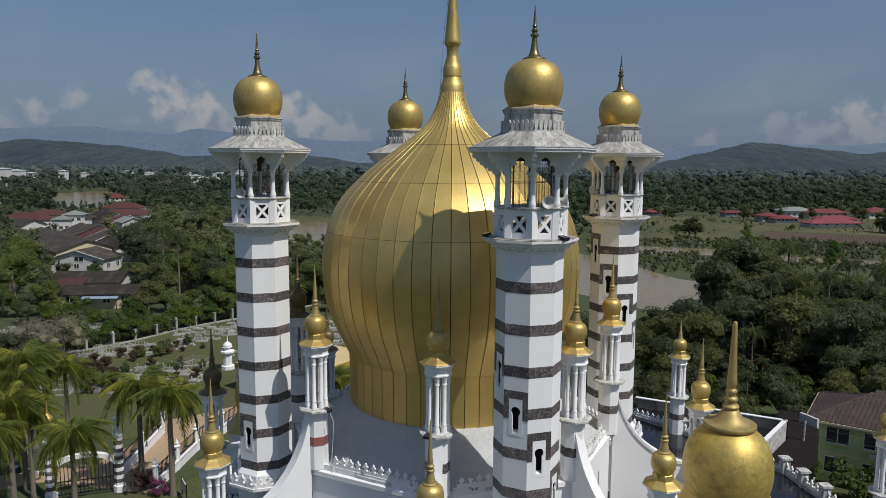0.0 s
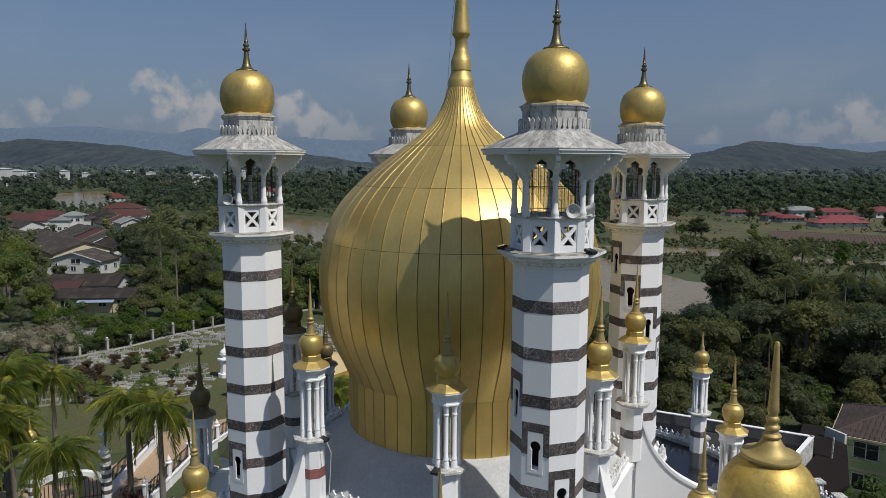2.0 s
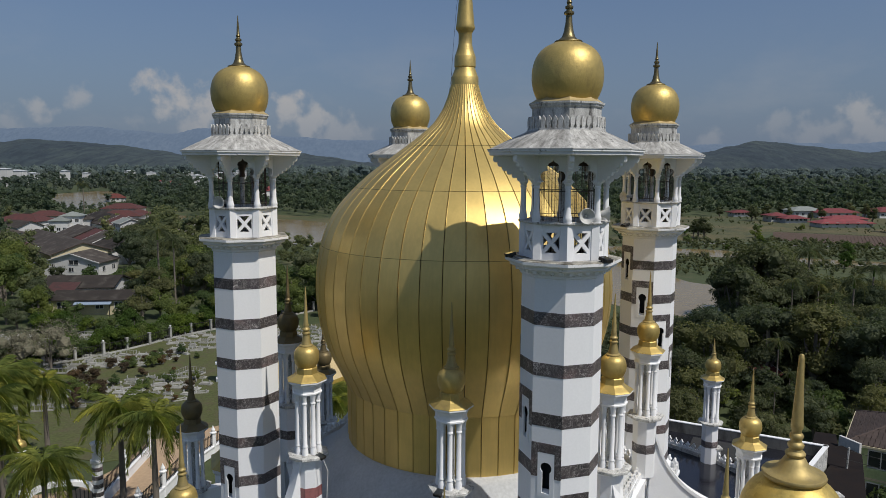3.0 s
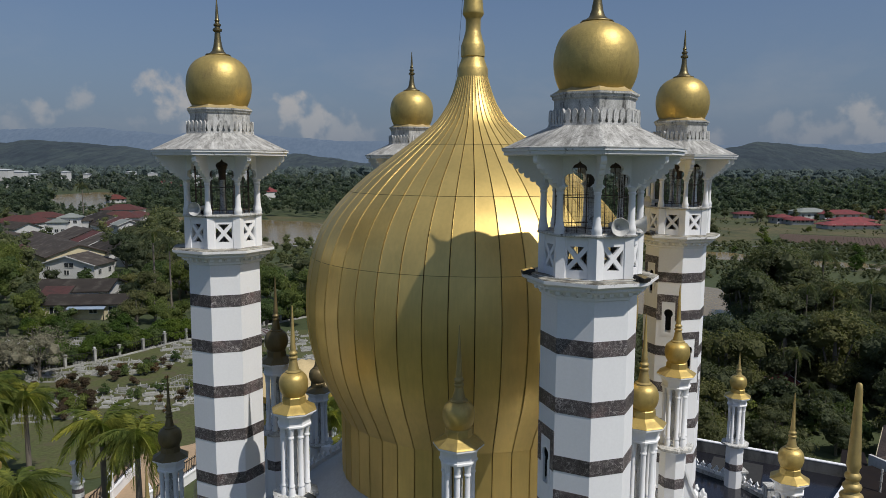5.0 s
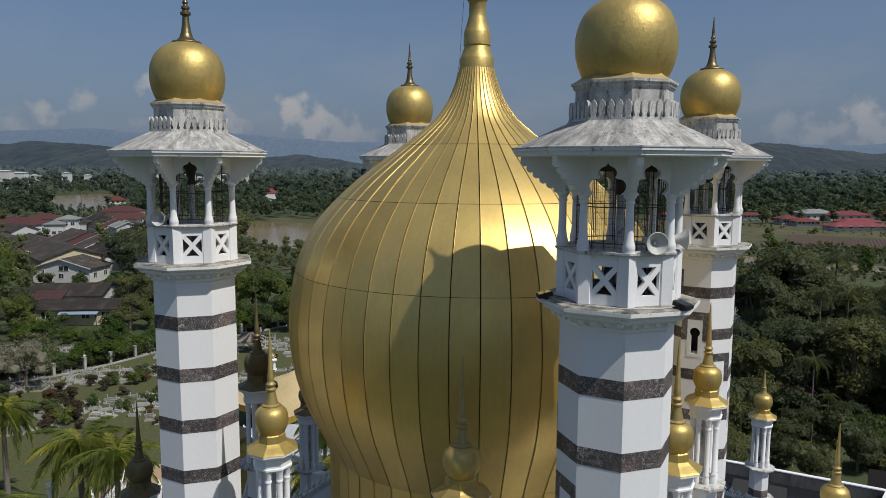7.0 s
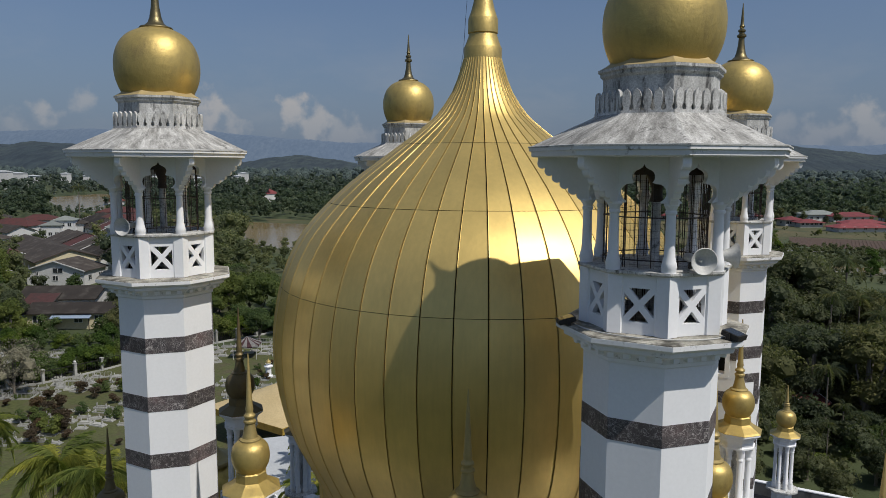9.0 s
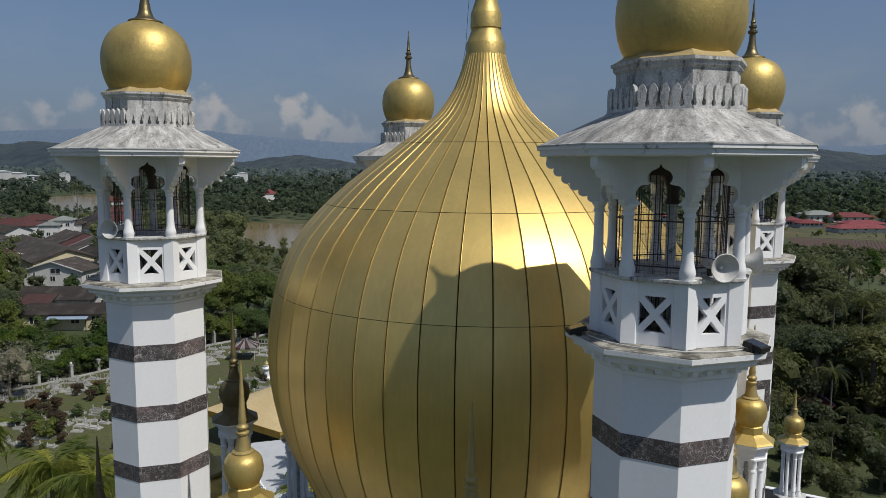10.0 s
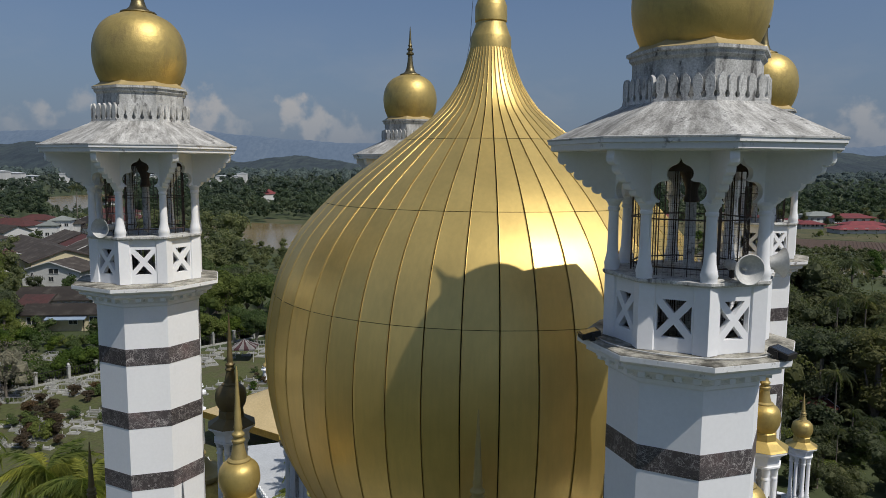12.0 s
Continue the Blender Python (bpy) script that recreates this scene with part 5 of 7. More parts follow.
# woodland round the lake and beyond the fields
mid_rest = [(x, y, 0.5 + 0.7 * rng.uniform() ** 1.5) for x, y, a in scatter(-0.75, 0.8, 230, 420, lambda a: 5.7, lambda x, y, a: not blocked(x, y, WET, OPEN, SETTLED, RED_HOUSES), 9000)]
mid_rest += [(x, y, rng.uniform(0.6, 0.85)) for x, y, a in scatter(-0.8, -0.59, 180, 330, lambda a: 8.5, lambda x, y, a: not (245 < a < 290 and side_of(x, y) > -0.64), 900)]
mid_rest += [(x, y, rng.uniform(0.22, 0.4)) for x, y, a in scatter(-0.55, -0.435, 312, 408, lambda a: 4.5, lambda x, y, a: not blocked(x, y, WET), 1500)]
joined_trees("woodland", rest, LEAF_MID, "thick green woodland round houses and river")
joined_trees("mid_woodland", mid_rest, LEAF_MID, "thick green woodland round lake and fields", 215, 0.92, ((10, 3.8, 7, 0.05), (13, 3.9, 7, 0.06), (8, 4.6, 7, 0.04), (14.5, 3.4, 7, 0.06)))
for x, y, a in scatter(0.2, 0.85, 176, 300, lambda a: 14, lambda x, y, a: not blocked(x, y, WET, polys(SOILS)) and rng.uniform() < 0.04, 900):
    plant(BUSH, int(rng.integers(1, 3)), x, y, rng.uniform(0, 360), rng.uniform(0.5, 1.2), "low green bush on the river bank", "river bank bushes", "bush", "bush")


# tall grass and reeds on the banks, furrows on the ploughed field
reeds = [(x, y, rng.uniform(0.16, 0.3)) for x, y, a in scatter(0.2, 0.8, 166, 238, lambda a: 2.0, lambda x, y, a: not blocked(x, y, WET, polys(SOILS, TRACK)), 7000)][:650]
reeds += [(x, y, rng.uniform(0.06, 0.2)) for x, y, a in scatter(0.22, 0.75, 238, 345, lambda a: 3.4, lambda x, y, a: not blocked(x, y, WET, polys(SOILS)) and noise.noise(Vector((x * 0.05, y * 0.05, 2.0))) > 0.05, 3500)][:420]
joined_trees("river_bank_reeds", reeds, LEAF, "rank green grass and reeds on the river bank", 50, 1.25, ((6, 6.5, 3, 0.05), (7, 6.0, 3, 0.05), (5, 7.0, 3, 0.05), (6, 6.0, 3, 0.05)))
sx0, sy0 = at(0.62, 245)
keep_poly = polys(SOILS)[0]
furrows = bmesh.new()
fa = math.radians(-62.72 + 62)
ux, uy = math.cos(fa), math.sin(fa)
for i in range(-80, 81):
    run = None
    for j in range(-60, 61):
        x, y = sx0 - uy * i * 1.1 + ux * j * 1.5, sy0 + ux * i * 1.1 + uy * j * 1.5
        if inside(x, y, keep_poly):
            run = (run[0], (x, y)) if run else ((x, y), (x, y))
        elif run:
            break
    if run and run[0] != run[1]:
        a, b2 = Vector(run[0]), Vector(run[1])
        d = b2 - a
        box(furrows, 0, -0.3, 0.0, d.length, 0.3, 0.17, pose(a.x, a.y, 0, 0, 0, math.degrees(math.atan2(d.y, d.x))))
tagged(part("furrows", furrows, SOIL), "parallel ridges of ploughed soil", "soil", kind="stuff")
for x, y, a in scatter(-0.56, -0.42, 106, 115, lambda a: 2.3, lambda x, y, a: not blocked(x, y, GRAVES) and not (a > 111.5 and -0.53 < side_of(x, y) < -0.45), 500):
    plant(BUSH, int(rng.integers(1, 3)), x, y, rng.uniform(0, 360), rng.uniform(0.5, 0.85), "green bush behind the cemetery fence", "bushes behind the fence", "bush", "bush")


# far woods, too many to count; distance haze is put into their base colours
def woods(name, spots, level, label):
    base, tri = level
    k = len(base)
    vs, fs = [], []
    for i, (x, y, size) in enumerate(spots):
        h = size * rng.uniform(0.8, 1.35)
        w = base * rng.uniform(0.78, 1.2, (k, 1)) * np.array([size * 0.62, size * 0.62, h * 0.55]) + np.array([x, y, h * 0.5])
        vs.append(w)
        fs.append(tri + i * k)
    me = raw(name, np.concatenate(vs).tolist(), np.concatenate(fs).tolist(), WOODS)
    return tagged(new(name, me), label, "woods", kind="stuff")


near_woods = [(x, y, 5.5 + 8.0 * rng.uniform() ** 1.5) for x, y, a in scatter(-0.75, 0.8, 400, 900, lambda a: 7.2 + a * 0.006, lambda x, y, a: not blocked(x, y, WET, OPEN), 16000)]
SMALL = ((10, 5.2, 4, 0.1), (12, 5.6, 4, 0.12), (9, 5.0, 3, 0.1), (13, 5.0, 4, 0.1))
near_woods = [(x, y, q / 10) for x, y, q in near_woods]
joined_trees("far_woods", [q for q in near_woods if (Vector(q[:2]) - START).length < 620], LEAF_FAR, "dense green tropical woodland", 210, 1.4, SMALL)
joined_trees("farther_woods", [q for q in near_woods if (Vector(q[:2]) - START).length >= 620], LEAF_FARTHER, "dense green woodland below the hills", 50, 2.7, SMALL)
deep_woods = [(x, y, rng.uniform(9, 16)) for x, y, a in scatter(-1.0, 1.0, 880, 2300, lambda a: 22 + a * 0.006, lambda x, y, a: True, 14000)]
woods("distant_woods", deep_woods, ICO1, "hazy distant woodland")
# trees out of view, added as surroundings for the gold dome's reflections
ring = []
for i in range(900):
    a, d = rng.uniform(0, 2 * math.pi), rng.uniform(70, 420)
    x, y = START.x + d * math.cos(a), START.y + d * math.sin(a)
    if (Vector((x, y)) - START).normalized().dot(FWD) < 0.55:
        ring.append((x, y, rng.uniform(7, 12)))
woods("woods_around", ring, ICO1, "unseen green woodland for the dome to reflect")


# hills, a backdrop whose distance haze is emitted by the material
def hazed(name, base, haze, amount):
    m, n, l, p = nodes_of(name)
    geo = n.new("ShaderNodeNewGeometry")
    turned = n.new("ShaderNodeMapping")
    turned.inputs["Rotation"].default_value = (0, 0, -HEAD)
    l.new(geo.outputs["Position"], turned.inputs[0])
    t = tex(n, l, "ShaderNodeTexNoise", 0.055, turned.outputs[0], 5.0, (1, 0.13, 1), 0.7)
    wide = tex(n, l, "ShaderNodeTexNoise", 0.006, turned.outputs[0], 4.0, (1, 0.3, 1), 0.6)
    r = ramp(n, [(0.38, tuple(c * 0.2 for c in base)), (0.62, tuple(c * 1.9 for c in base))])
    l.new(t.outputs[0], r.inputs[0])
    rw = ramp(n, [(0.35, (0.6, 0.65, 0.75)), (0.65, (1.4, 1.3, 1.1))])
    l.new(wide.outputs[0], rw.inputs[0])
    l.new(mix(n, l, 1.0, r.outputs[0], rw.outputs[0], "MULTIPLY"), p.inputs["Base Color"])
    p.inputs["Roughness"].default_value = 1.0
    # bluish glow stands in for the air in front of the slopes
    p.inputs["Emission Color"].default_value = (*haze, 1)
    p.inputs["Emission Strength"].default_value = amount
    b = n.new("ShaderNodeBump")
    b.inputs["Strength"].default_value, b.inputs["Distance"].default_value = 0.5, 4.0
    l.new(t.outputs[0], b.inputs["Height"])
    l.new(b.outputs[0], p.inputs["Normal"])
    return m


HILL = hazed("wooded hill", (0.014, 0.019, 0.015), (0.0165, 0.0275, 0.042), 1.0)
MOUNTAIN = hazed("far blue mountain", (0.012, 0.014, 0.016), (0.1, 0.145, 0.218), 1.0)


def hills(name, ahead0, ahead1, crest, material, label, rough, canopy, rws):
    """A ridge whose crest heights are given by bearing, covered with tree tops."""
    vs, fs = [], []
    cols = 560
    for j in range(rws):
        v = j / (rws - 1)
        a = ahead0 + (ahead1 - ahead0) * v
        for i in range(cols):
            s = -1.0 + 2.0 * i / (cols - 1)
            for (s0, h0), (s1, h1) in zip(crest, crest[1:]):
                if s0 <= s <= s1:
                    u = (s - s0) / (s1 - s0)
                    h = h0 + (h1 - h0) * u * u * (3 - 2 * u)
            x, y = at(s, a)
            spur = noise.fractal(Vector((s * a * 0.005, a * 0.0009, 0)), 0.9, 2.0, 5)
            q = Vector((s * a * 0.06, a * 0.02, 0))
            tops = noise.noise(q) + 0.7 * noise.noise(q * 2.3)
            rise = math.sin(math.pi * v) ** 0.8 if 0 < v < 1 else 0.0
            vs.append((x, y, max(-2, (h + rough * spur * (1 - math.sin(math.pi * v)) * min(1, h / 20)) * rise + canopy * tops * (1 if 0 < v < 1 else 0))))
    for j in range(rws - 1):
        for i in range(cols - 1):
            q = j * cols + i
            fs.append((q, q + 1, q + cols + 1, q + cols))
    return tagged(new(name, raw(name, vs, fs, material, True)), label, "hills", kind="structure")


# crest heights in metres by bearing
NEAR_CREST = [(-1.0, 60.0), (-0.75, 62.0), (-0.617, 90.0), (-0.585, 101.0), (-0.531, 94.0), (-0.46, 81.0), (-0.398, 62.0), (-0.358, 44.0), (-0.319, 47.0), (-0.288, 31.0), (-0.248, 48.0), (-0.209, 57.0), (-0.169, 44.0), (-0.114, 24.0), (-0.02, 12.0), (0.091, 12.0), (0.217, 16.0), (0.288, 25.0), (0.319, 42.0), (0.358, 65.0), (0.397, 88.0), (0.428, 106.0), (0.459, 101.0), (0.499, 89.0), (0.546, 78.0), (0.586, 67.0), (0.616, 75.0), (0.75, 80.0), (1.0, 60.0)]
FAR_CREST = [(-1.0, 150.0), (-0.75, 140.0), (-0.616, 200.0), (-0.569, 207.0), (-0.498, 215.0), (-0.436, 192.0), (-0.381, 175.0), (-0.342, 207.0), (-0.287, 184.0), (-0.208, 161.0), (-0.146, 144.0), (-0.083, 146.0), (0.012, 111.0), (0.169, 84.0), (0.318, 119.0), (0.373, 133.0), (0.483, 142.0), (0.562, 138.0), (0.615, 152.0), (0.75, 120.0), (1.0, 100.0)]
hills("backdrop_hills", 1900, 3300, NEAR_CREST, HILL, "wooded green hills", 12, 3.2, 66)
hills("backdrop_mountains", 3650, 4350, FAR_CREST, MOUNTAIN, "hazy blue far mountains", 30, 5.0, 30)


# ---- annexe beside the prayer hall ----
ANNEX = [(20.5, 2.0), (20.0, -5.0), (18.5, -8.6), (15.9, -11.9), (14.7, -15.1), (11.6, -17.2), (8.6, -20.0), (6.0, -20.6), (-6.0, -19.5), (-11.5, -17.2), (-14, -13), (-12, -11.7), (12, -6), (12, 2)]
annexe = tagged(empty("annexe"), "white annexe with a wet black flat roof and crest parapet", "building")
bm = bmesh.new()
slab(bm, ANNEX, 0, 6.6)
part("wall", bm, WHITE_WORN, annexe)
bm = bmesh.new()
slab(bm, ANNEX, 6.6, 6.66)
part("flat_roof", bm, TAR, annexe, "wet black bitumen roof")


def along(a, b, step):
    a, b = Vector(a), Vector(b)
    d = b - a
    n = max(1, int(d.length / step))
    ang = math.degrees(math.atan2(d.y, d.x))
    return [(a + d * ((i + 0.5) / n), ang) for i in range(n)], ang, d.length


edge = ANNEX[:7]
small_crest = None
for a, b in zip(edge, edge[1:]):
    pts, ang, length = along(a, b, 0.43)
    mid = (Vector(a) + Vector(b)) / 2
    bm = bmesh.new()
    box(bm, -length / 2 - 0.1, -0.14, 6.5, length / 2 + 0.1, 0.14, 6.9)
    k = part("parapet", bm, ROOF_WORN, annexe)
    k.matrix_basis = pose(mid.x, mid.y, 0, 0, 0, ang)
    for p, ang in pts:
        m = pose(p.x, p.y, 6.88, 0, 0, ang)
        if small_crest is None:
            small_crest = part("crest", crest_mesh(0.85), WHITE_STAINED, annexe)
            small_crest.matrix_basis = m
        else:
            again("crest", small_crest, m, annexe)
bm = bmesh.new()
box(bm, -0.22, -0.22, 6.5, 0.22, 0.22, 7.55)
box(bm, -0.3, -0.3, 7.55, 0.3, 0.3, 7.66)
post0 = part("parapet_post", bm, WHITE_WORN, annexe)
for i, p in enumerate(edge[2:] + [(13.2, -16.1), (17.2, -10.2)]):
    m = pose(p[0], p[1], 0, 0, 0, 30)
    if i:
        again("parapet_post", post0, m, annexe)
    else:
        post0.matrix_basis = m
t9 = make_turret(spire=0.62)
tagged(t9, "white octagonal corner turret with a small gold dome", "turret", "turrets on the annexe")
t9.matrix_basis = pose(18.4, -8.2, 6.66) @ Matrix.Diagonal((1, 1, 0.98, 1))
o = copy_thing(t9, pose(8.1, -19.6, 6.66))

# lower service block with a sunken roof behind the annexe
service = tagged(empty("service_block"), "grey service block with a white coping round a sunken roof", "building")
bm = bmesh.new()
slab(bm, [(20.2, -4.0), (25.6, -4.0), (25.5, -14.8), (18.6, -13.3), (19.5, -9)], 0, 5.6)
part("roof_slab", bm, TAR, service)
for a, b in (((25.6, -4.0), (25.5, -14.8)), ((25.5, -14.8), (18.4, -13.2))):
    pts, ang, length = along(a, b, 1)
    mid = (Vector(a) + Vector(b)) / 2
    bm = bmesh.new()
    box(bm, -length / 2, -0.12, 0, length / 2, 0.12, 6.35)
    k = part("wall", bm, MOULD if a[1] > -5 else ROOF_WORN, service)
    k.matrix_basis = pose(mid.x, mid.y, 0, 0, 0, ang)
    bm = bmesh.new()
    box(bm, -length / 2 + 0.1, -0.14, 5.6, length / 2 - 0.1, -0.123, 6.34)
    k = part("wall_lining", bm, MOULD, service, "mould-blackened inner face")
    k.matrix_basis = pose(mid.x, mid.y, 0, 0, 0, ang)
    bm = bmesh.new()
    box(bm, -length / 2 - 0.1, -0.15, 6.35, length / 2 + 0.1, 0.15, 6.41)
    k = part("coping", bm, WHITE, service)
    k.matrix_basis = pose(mid.x, mid.y, 0, 0, 0, ang)
bm = bmesh.new()
box(bm, 21, -9.5, 5.6, 24, -6.5, 6.0)
part("tank_base", bm, SHADE, service)
bm = bmesh.new()
slab(bm, [(25.7, -14.95), (29.0, -15.0), (29.6, -15.9), (28.4, -17.1), (21.1, -17.0), (18.4, -15.5), (18.5, -13.5), (25.4, -15.1)], 4.95, 5.15)
shelter = tagged(part("lean_to_roof", bm, SHADED_RUST_ROOF), "dark brown low roof beside the green house", "roof")
for x, y in ((26.0, -15.4), (28.6, -15.5), (28.2, -16.8), (21.6, -16.7), (24.8, -16.8)):
    bm = bmesh.new()
    box(bm, x - 0.07, y - 0.07, 0, x + 0.07, y + 0.07, 4.95)
    part("post", bm, IRON, shelter)
bm = bmesh.new()
slab(bm, [(29.3, -14.0), (32.5, -14.2), (32.6, -15.6), (30.4, -15.7), (29.4, -15.2)], 0, 4.9)
tagged(part("brown_roofed_shed", bm, SHADED_RUST_ROOF), "shed with a dull red-brown flat roof", "shed")
bm = bmesh.new()
box(bm, -0.85, -0.1, 0, 0.85, 0.1, 5.65, pose(29.75, -16.4, 0, 0, 0, 47.7))
tagged(part("white_wall", bm, WALL_WHITE), "plain white boundary wall", "wall")
bm = bmesh.new()
lathe(bm, [(0.07, 0), (0.06, 6.6)], 8)
pole = tagged(part("utility_pole", bm, ROOF_WORN, smooth=40), "thin grey leaning utility pole", "pole")
pole.matrix_basis = pose(25.0, -15.9, 0, 2, 3, 0)


# ---- houses ----
def window_part(parent, w, h, m, frame_mat, name="window"):
    bm = bmesh.new()
    t = 0.07
    for x0, z0, x1, z1 in ((-w / 2, 0, -w / 2 + t, h), (w / 2 - t, 0, w / 2, h), (-w / 2, 0, w / 2, t), (-w / 2, h - t, w / 2, h), (-t / 2, 0, t / 2, h)):
        box(bm, x0, -0.06, z0, x1, 0.02, z1)
    o = part(name, bm, frame_mat, parent)
    o.matrix_basis = m
    bm = bmesh.new()
    box(bm, -w / 2 + 0.02, -0.02, 0.02, w / 2 - 0.02, 0.015, h - 0.02)
    part("pane", bm, GLASS, o)
    return o


def house(x, y, turn, w, d, h, roof_mat, wall_mat, pitch=0.45, hip=False, label="", storeys=1, over=0.5, wins=2, board=None):
    """Front faces -y before the turn; the ridge runs along x."""
    root = empty("house", pose(x, y, 0, 0, 0, turn))
    bm = bmesh.new()
    rise = d / 2 * pitch
    if hip:
        box(bm, -w / 2, -d / 2, 0, w / 2, d / 2, h)
    else:
        plate(bm, [(-d / 2, 0), (d / 2, 0), (d / 2, h), (0, h + rise), (-d / 2, h)], w, pose(0, 0, 0, 0, 0, 90))
    part("wall", bm, wall_mat, root)
    bm = bmesh.new()
    e = over
    k = e * pitch
    run = d / 2 + e if hip else 0
    for sg in (1, -1):
        a = [(-w / 2 - e, sg * (d / 2 + e), h - k), (w / 2 + e, sg * (d / 2 + e), h - k), (w / 2 + e - run, 0, h + rise), (-w / 2 - e + run, 0, h + rise)]
        lo = [bm.verts.new(p) for p in a]
        hi = [bm.verts.new((p[0], p[1], p[2] + 0.14)) for p in a]
        bm.faces.new(lo)
        bm.faces.new(hi[::-1])
        for i in range(4):
            bm.faces.new((lo[i], hi[i], hi[(i + 1) % 4], lo[(i + 1) % 4]))
        if hip:
            b = [(sg * (w / 2 + e), -d / 2 - e, h - k), (sg * (w / 2 + e), d / 2 + e, h - k), (sg * (w / 2 + e - run), 0, h + rise)]
            lo = [bm.verts.new(p) for p in b]
            hi = [bm.verts.new((p[0], p[1], p[2] + 0.14)) for p in b]
            bm.faces.new(lo)
            bm.faces.new(hi[::-1])
            for i in range(3):
                bm.faces.new((lo[i], hi[i], hi[(i + 1) % 3], lo[(i + 1) % 3]))
    bmesh.ops.recalc_face_normals(bm, faces=bm.faces[:])
    part("roof", bm, roof_mat, root)
    if not hip:
        for end in (1, -1):
            bm = bmesh.new()
            for sg in (1, -1):
                plate(bm, [(0, h + rise - 0.02), (0, h + rise + 0.17), (sg * (d / 2 + e), h - k + 0.17), (sg * (d / 2 + e), h - k - 0.02)], 0.12, pose(end * (w / 2 + e - 0.04), 0, 0, 0, 0, 90))
            part("bargeboard", bm, board or WALL_WHITE, root, "" if board else "white bargeboard")
    for s in range(storeys):
        z = 1.0 + s * 2.8
        for i in range(wins):
            xw = (i - (wins - 1) / 2) * w / max(wins, 1)
            window_part(root, 1.3, 1.2, pose(xw, -d / 2 - 0.01, z), WALL_WHITE)
        for sg in (1, -1):
            window_part(root, 1.2, 1.1, pose(sg * (w / 2 + 0.01), 0, z, 0, 0, 90 * sg), WALL_WHITE)
    return tagged(root, label, "house", "town houses")


VIEW = -62.72  # heading of the walk
# white gabled house and its neighbours
hx, hy = at(-0.497, 163)
white_house = house(hx, hy, VIEW + 86, 8, 12.5, 3.2, ROOF_GREY, WALL_WHITE, 0.3, label="white timber house with a broad grey gable roof", wins=2)
for k, (q, z, w2, h2) in enumerate(((-4.0, 2.0, 0.7, 0.9), (0.6, 2.6, 2.2, 1.1), (4.2, 2.0, 0.7, 0.9), (3.0, 0.6, 1.3, 1.2), (-2.5, 0.4, 1.0, 1.6))):
    window_part(white_house, w2, h2, pose(-4.02, -q, z, 0, 0, -90), WALL_WHITE)
hx, hy = at(-0.53, 190)
house(hx, hy, VIEW - 48, 44, 14, 3.5, ROOF_GREY, WALL_CREAM, 0.33, label="long cream terrace under a dark tile roof", wins=10, board=ROOF_BROWN)
hx, hy = at(-0.487, 133.5)
house(hx, hy, VIEW + 6, 12, 9, 3.0, ROOF_GREY, WALL_WHITE, 0.3, label="low house with a dark worn roof", wins=4, board=ROOF_GREY)
hx, hy = at(-0.513, 130)
house(hx, hy, VIEW + 6, 4, 6, 2.7, ROOF_RUSTY, WALL_WHITE, 0.3, label="small shed with a rusty red roof", wins=1, board=ROOF_GREY)
hx, hy = at(-0.472, 123.2)
house(hx, hy, VIEW + 6, 12, 6.5, 2.6, ROOF_GREY, WALL_CREAM, 0.28, label="low cream house with a grey roof", wins=4, board=ROOF_GREY)
for s, a in ((-0.522, 121.2), (-0.475, 120.2)):
    bm = bmesh.new()
    hx, hy = at(s, a)
    box(bm, -2.9, -1.5, 0, 2.9, 1.5, 0.12, pose(hx, hy, 2.3, 16, 0, VIEW + 6))
    root = tagged(part("awning", bm, ROOF_BLUE), "faded blue metal awning on thin posts", "awning", "awnings")
    for sx in (-2.7, 2.7):
        bm = bmesh.new()
        box(bm, -0.05, -0.05, 0, 0.05, 0.05, 2.0)
        q = part("post", bm, IRON, root)
        q.matrix_basis = pose(hx, hy, 0, 0, 0, VIEW + 6) @ pose(sx, -1.2, 0)
# the town
# (bearing, ahead, width, depth, eaves height, roof, turn, hipped)
town = [(-0.58, 268, 18, 11, 3.4, "r", -8, True), (-0.585, 246, 12, 9, 3.2, "g", -30, False), (-0.513, 258, 6.5, 6, 6.0, "w", 10, True), (-0.498, 262, 6, 6, 4.6, "g", 100, True), (-0.53, 254, 6, 5.5, 4.6, "w", 12, True),
        (-0.445, 322, 16, 10, 4.6, "r", 6, True), (-0.447, 286, 15, 10, 4.0, "r", 12, True), (-0.437, 238, 7, 7, 5.2, "w", -48, False), (-0.48, 278, 13, 9, 3.6, "g", 4, True), (-0.555, 192, 12, 7, 3.0, "r", -48, False),
        ]
town += [(-0.568, 184, 11, 7, 2.8, "r", -48, False), (-0.62, 222, 14, 9, 3.3, "g", -20, True), (-0.66, 250, 14, 10, 3.3, "r", 8, True), (-0.465, 305, 12, 9, 3.4, "g", -40, True), (-0.55, 292, 14, 9, 3.4, "r", 20, True),
        (-0.62, 300, 14, 10, 3.4, "g", 20, True), (-0.425, 300, 12, 9, 3.4, "r", 70, True), (-0.66, 195, 12, 9, 3.2, "r", -48, False)]
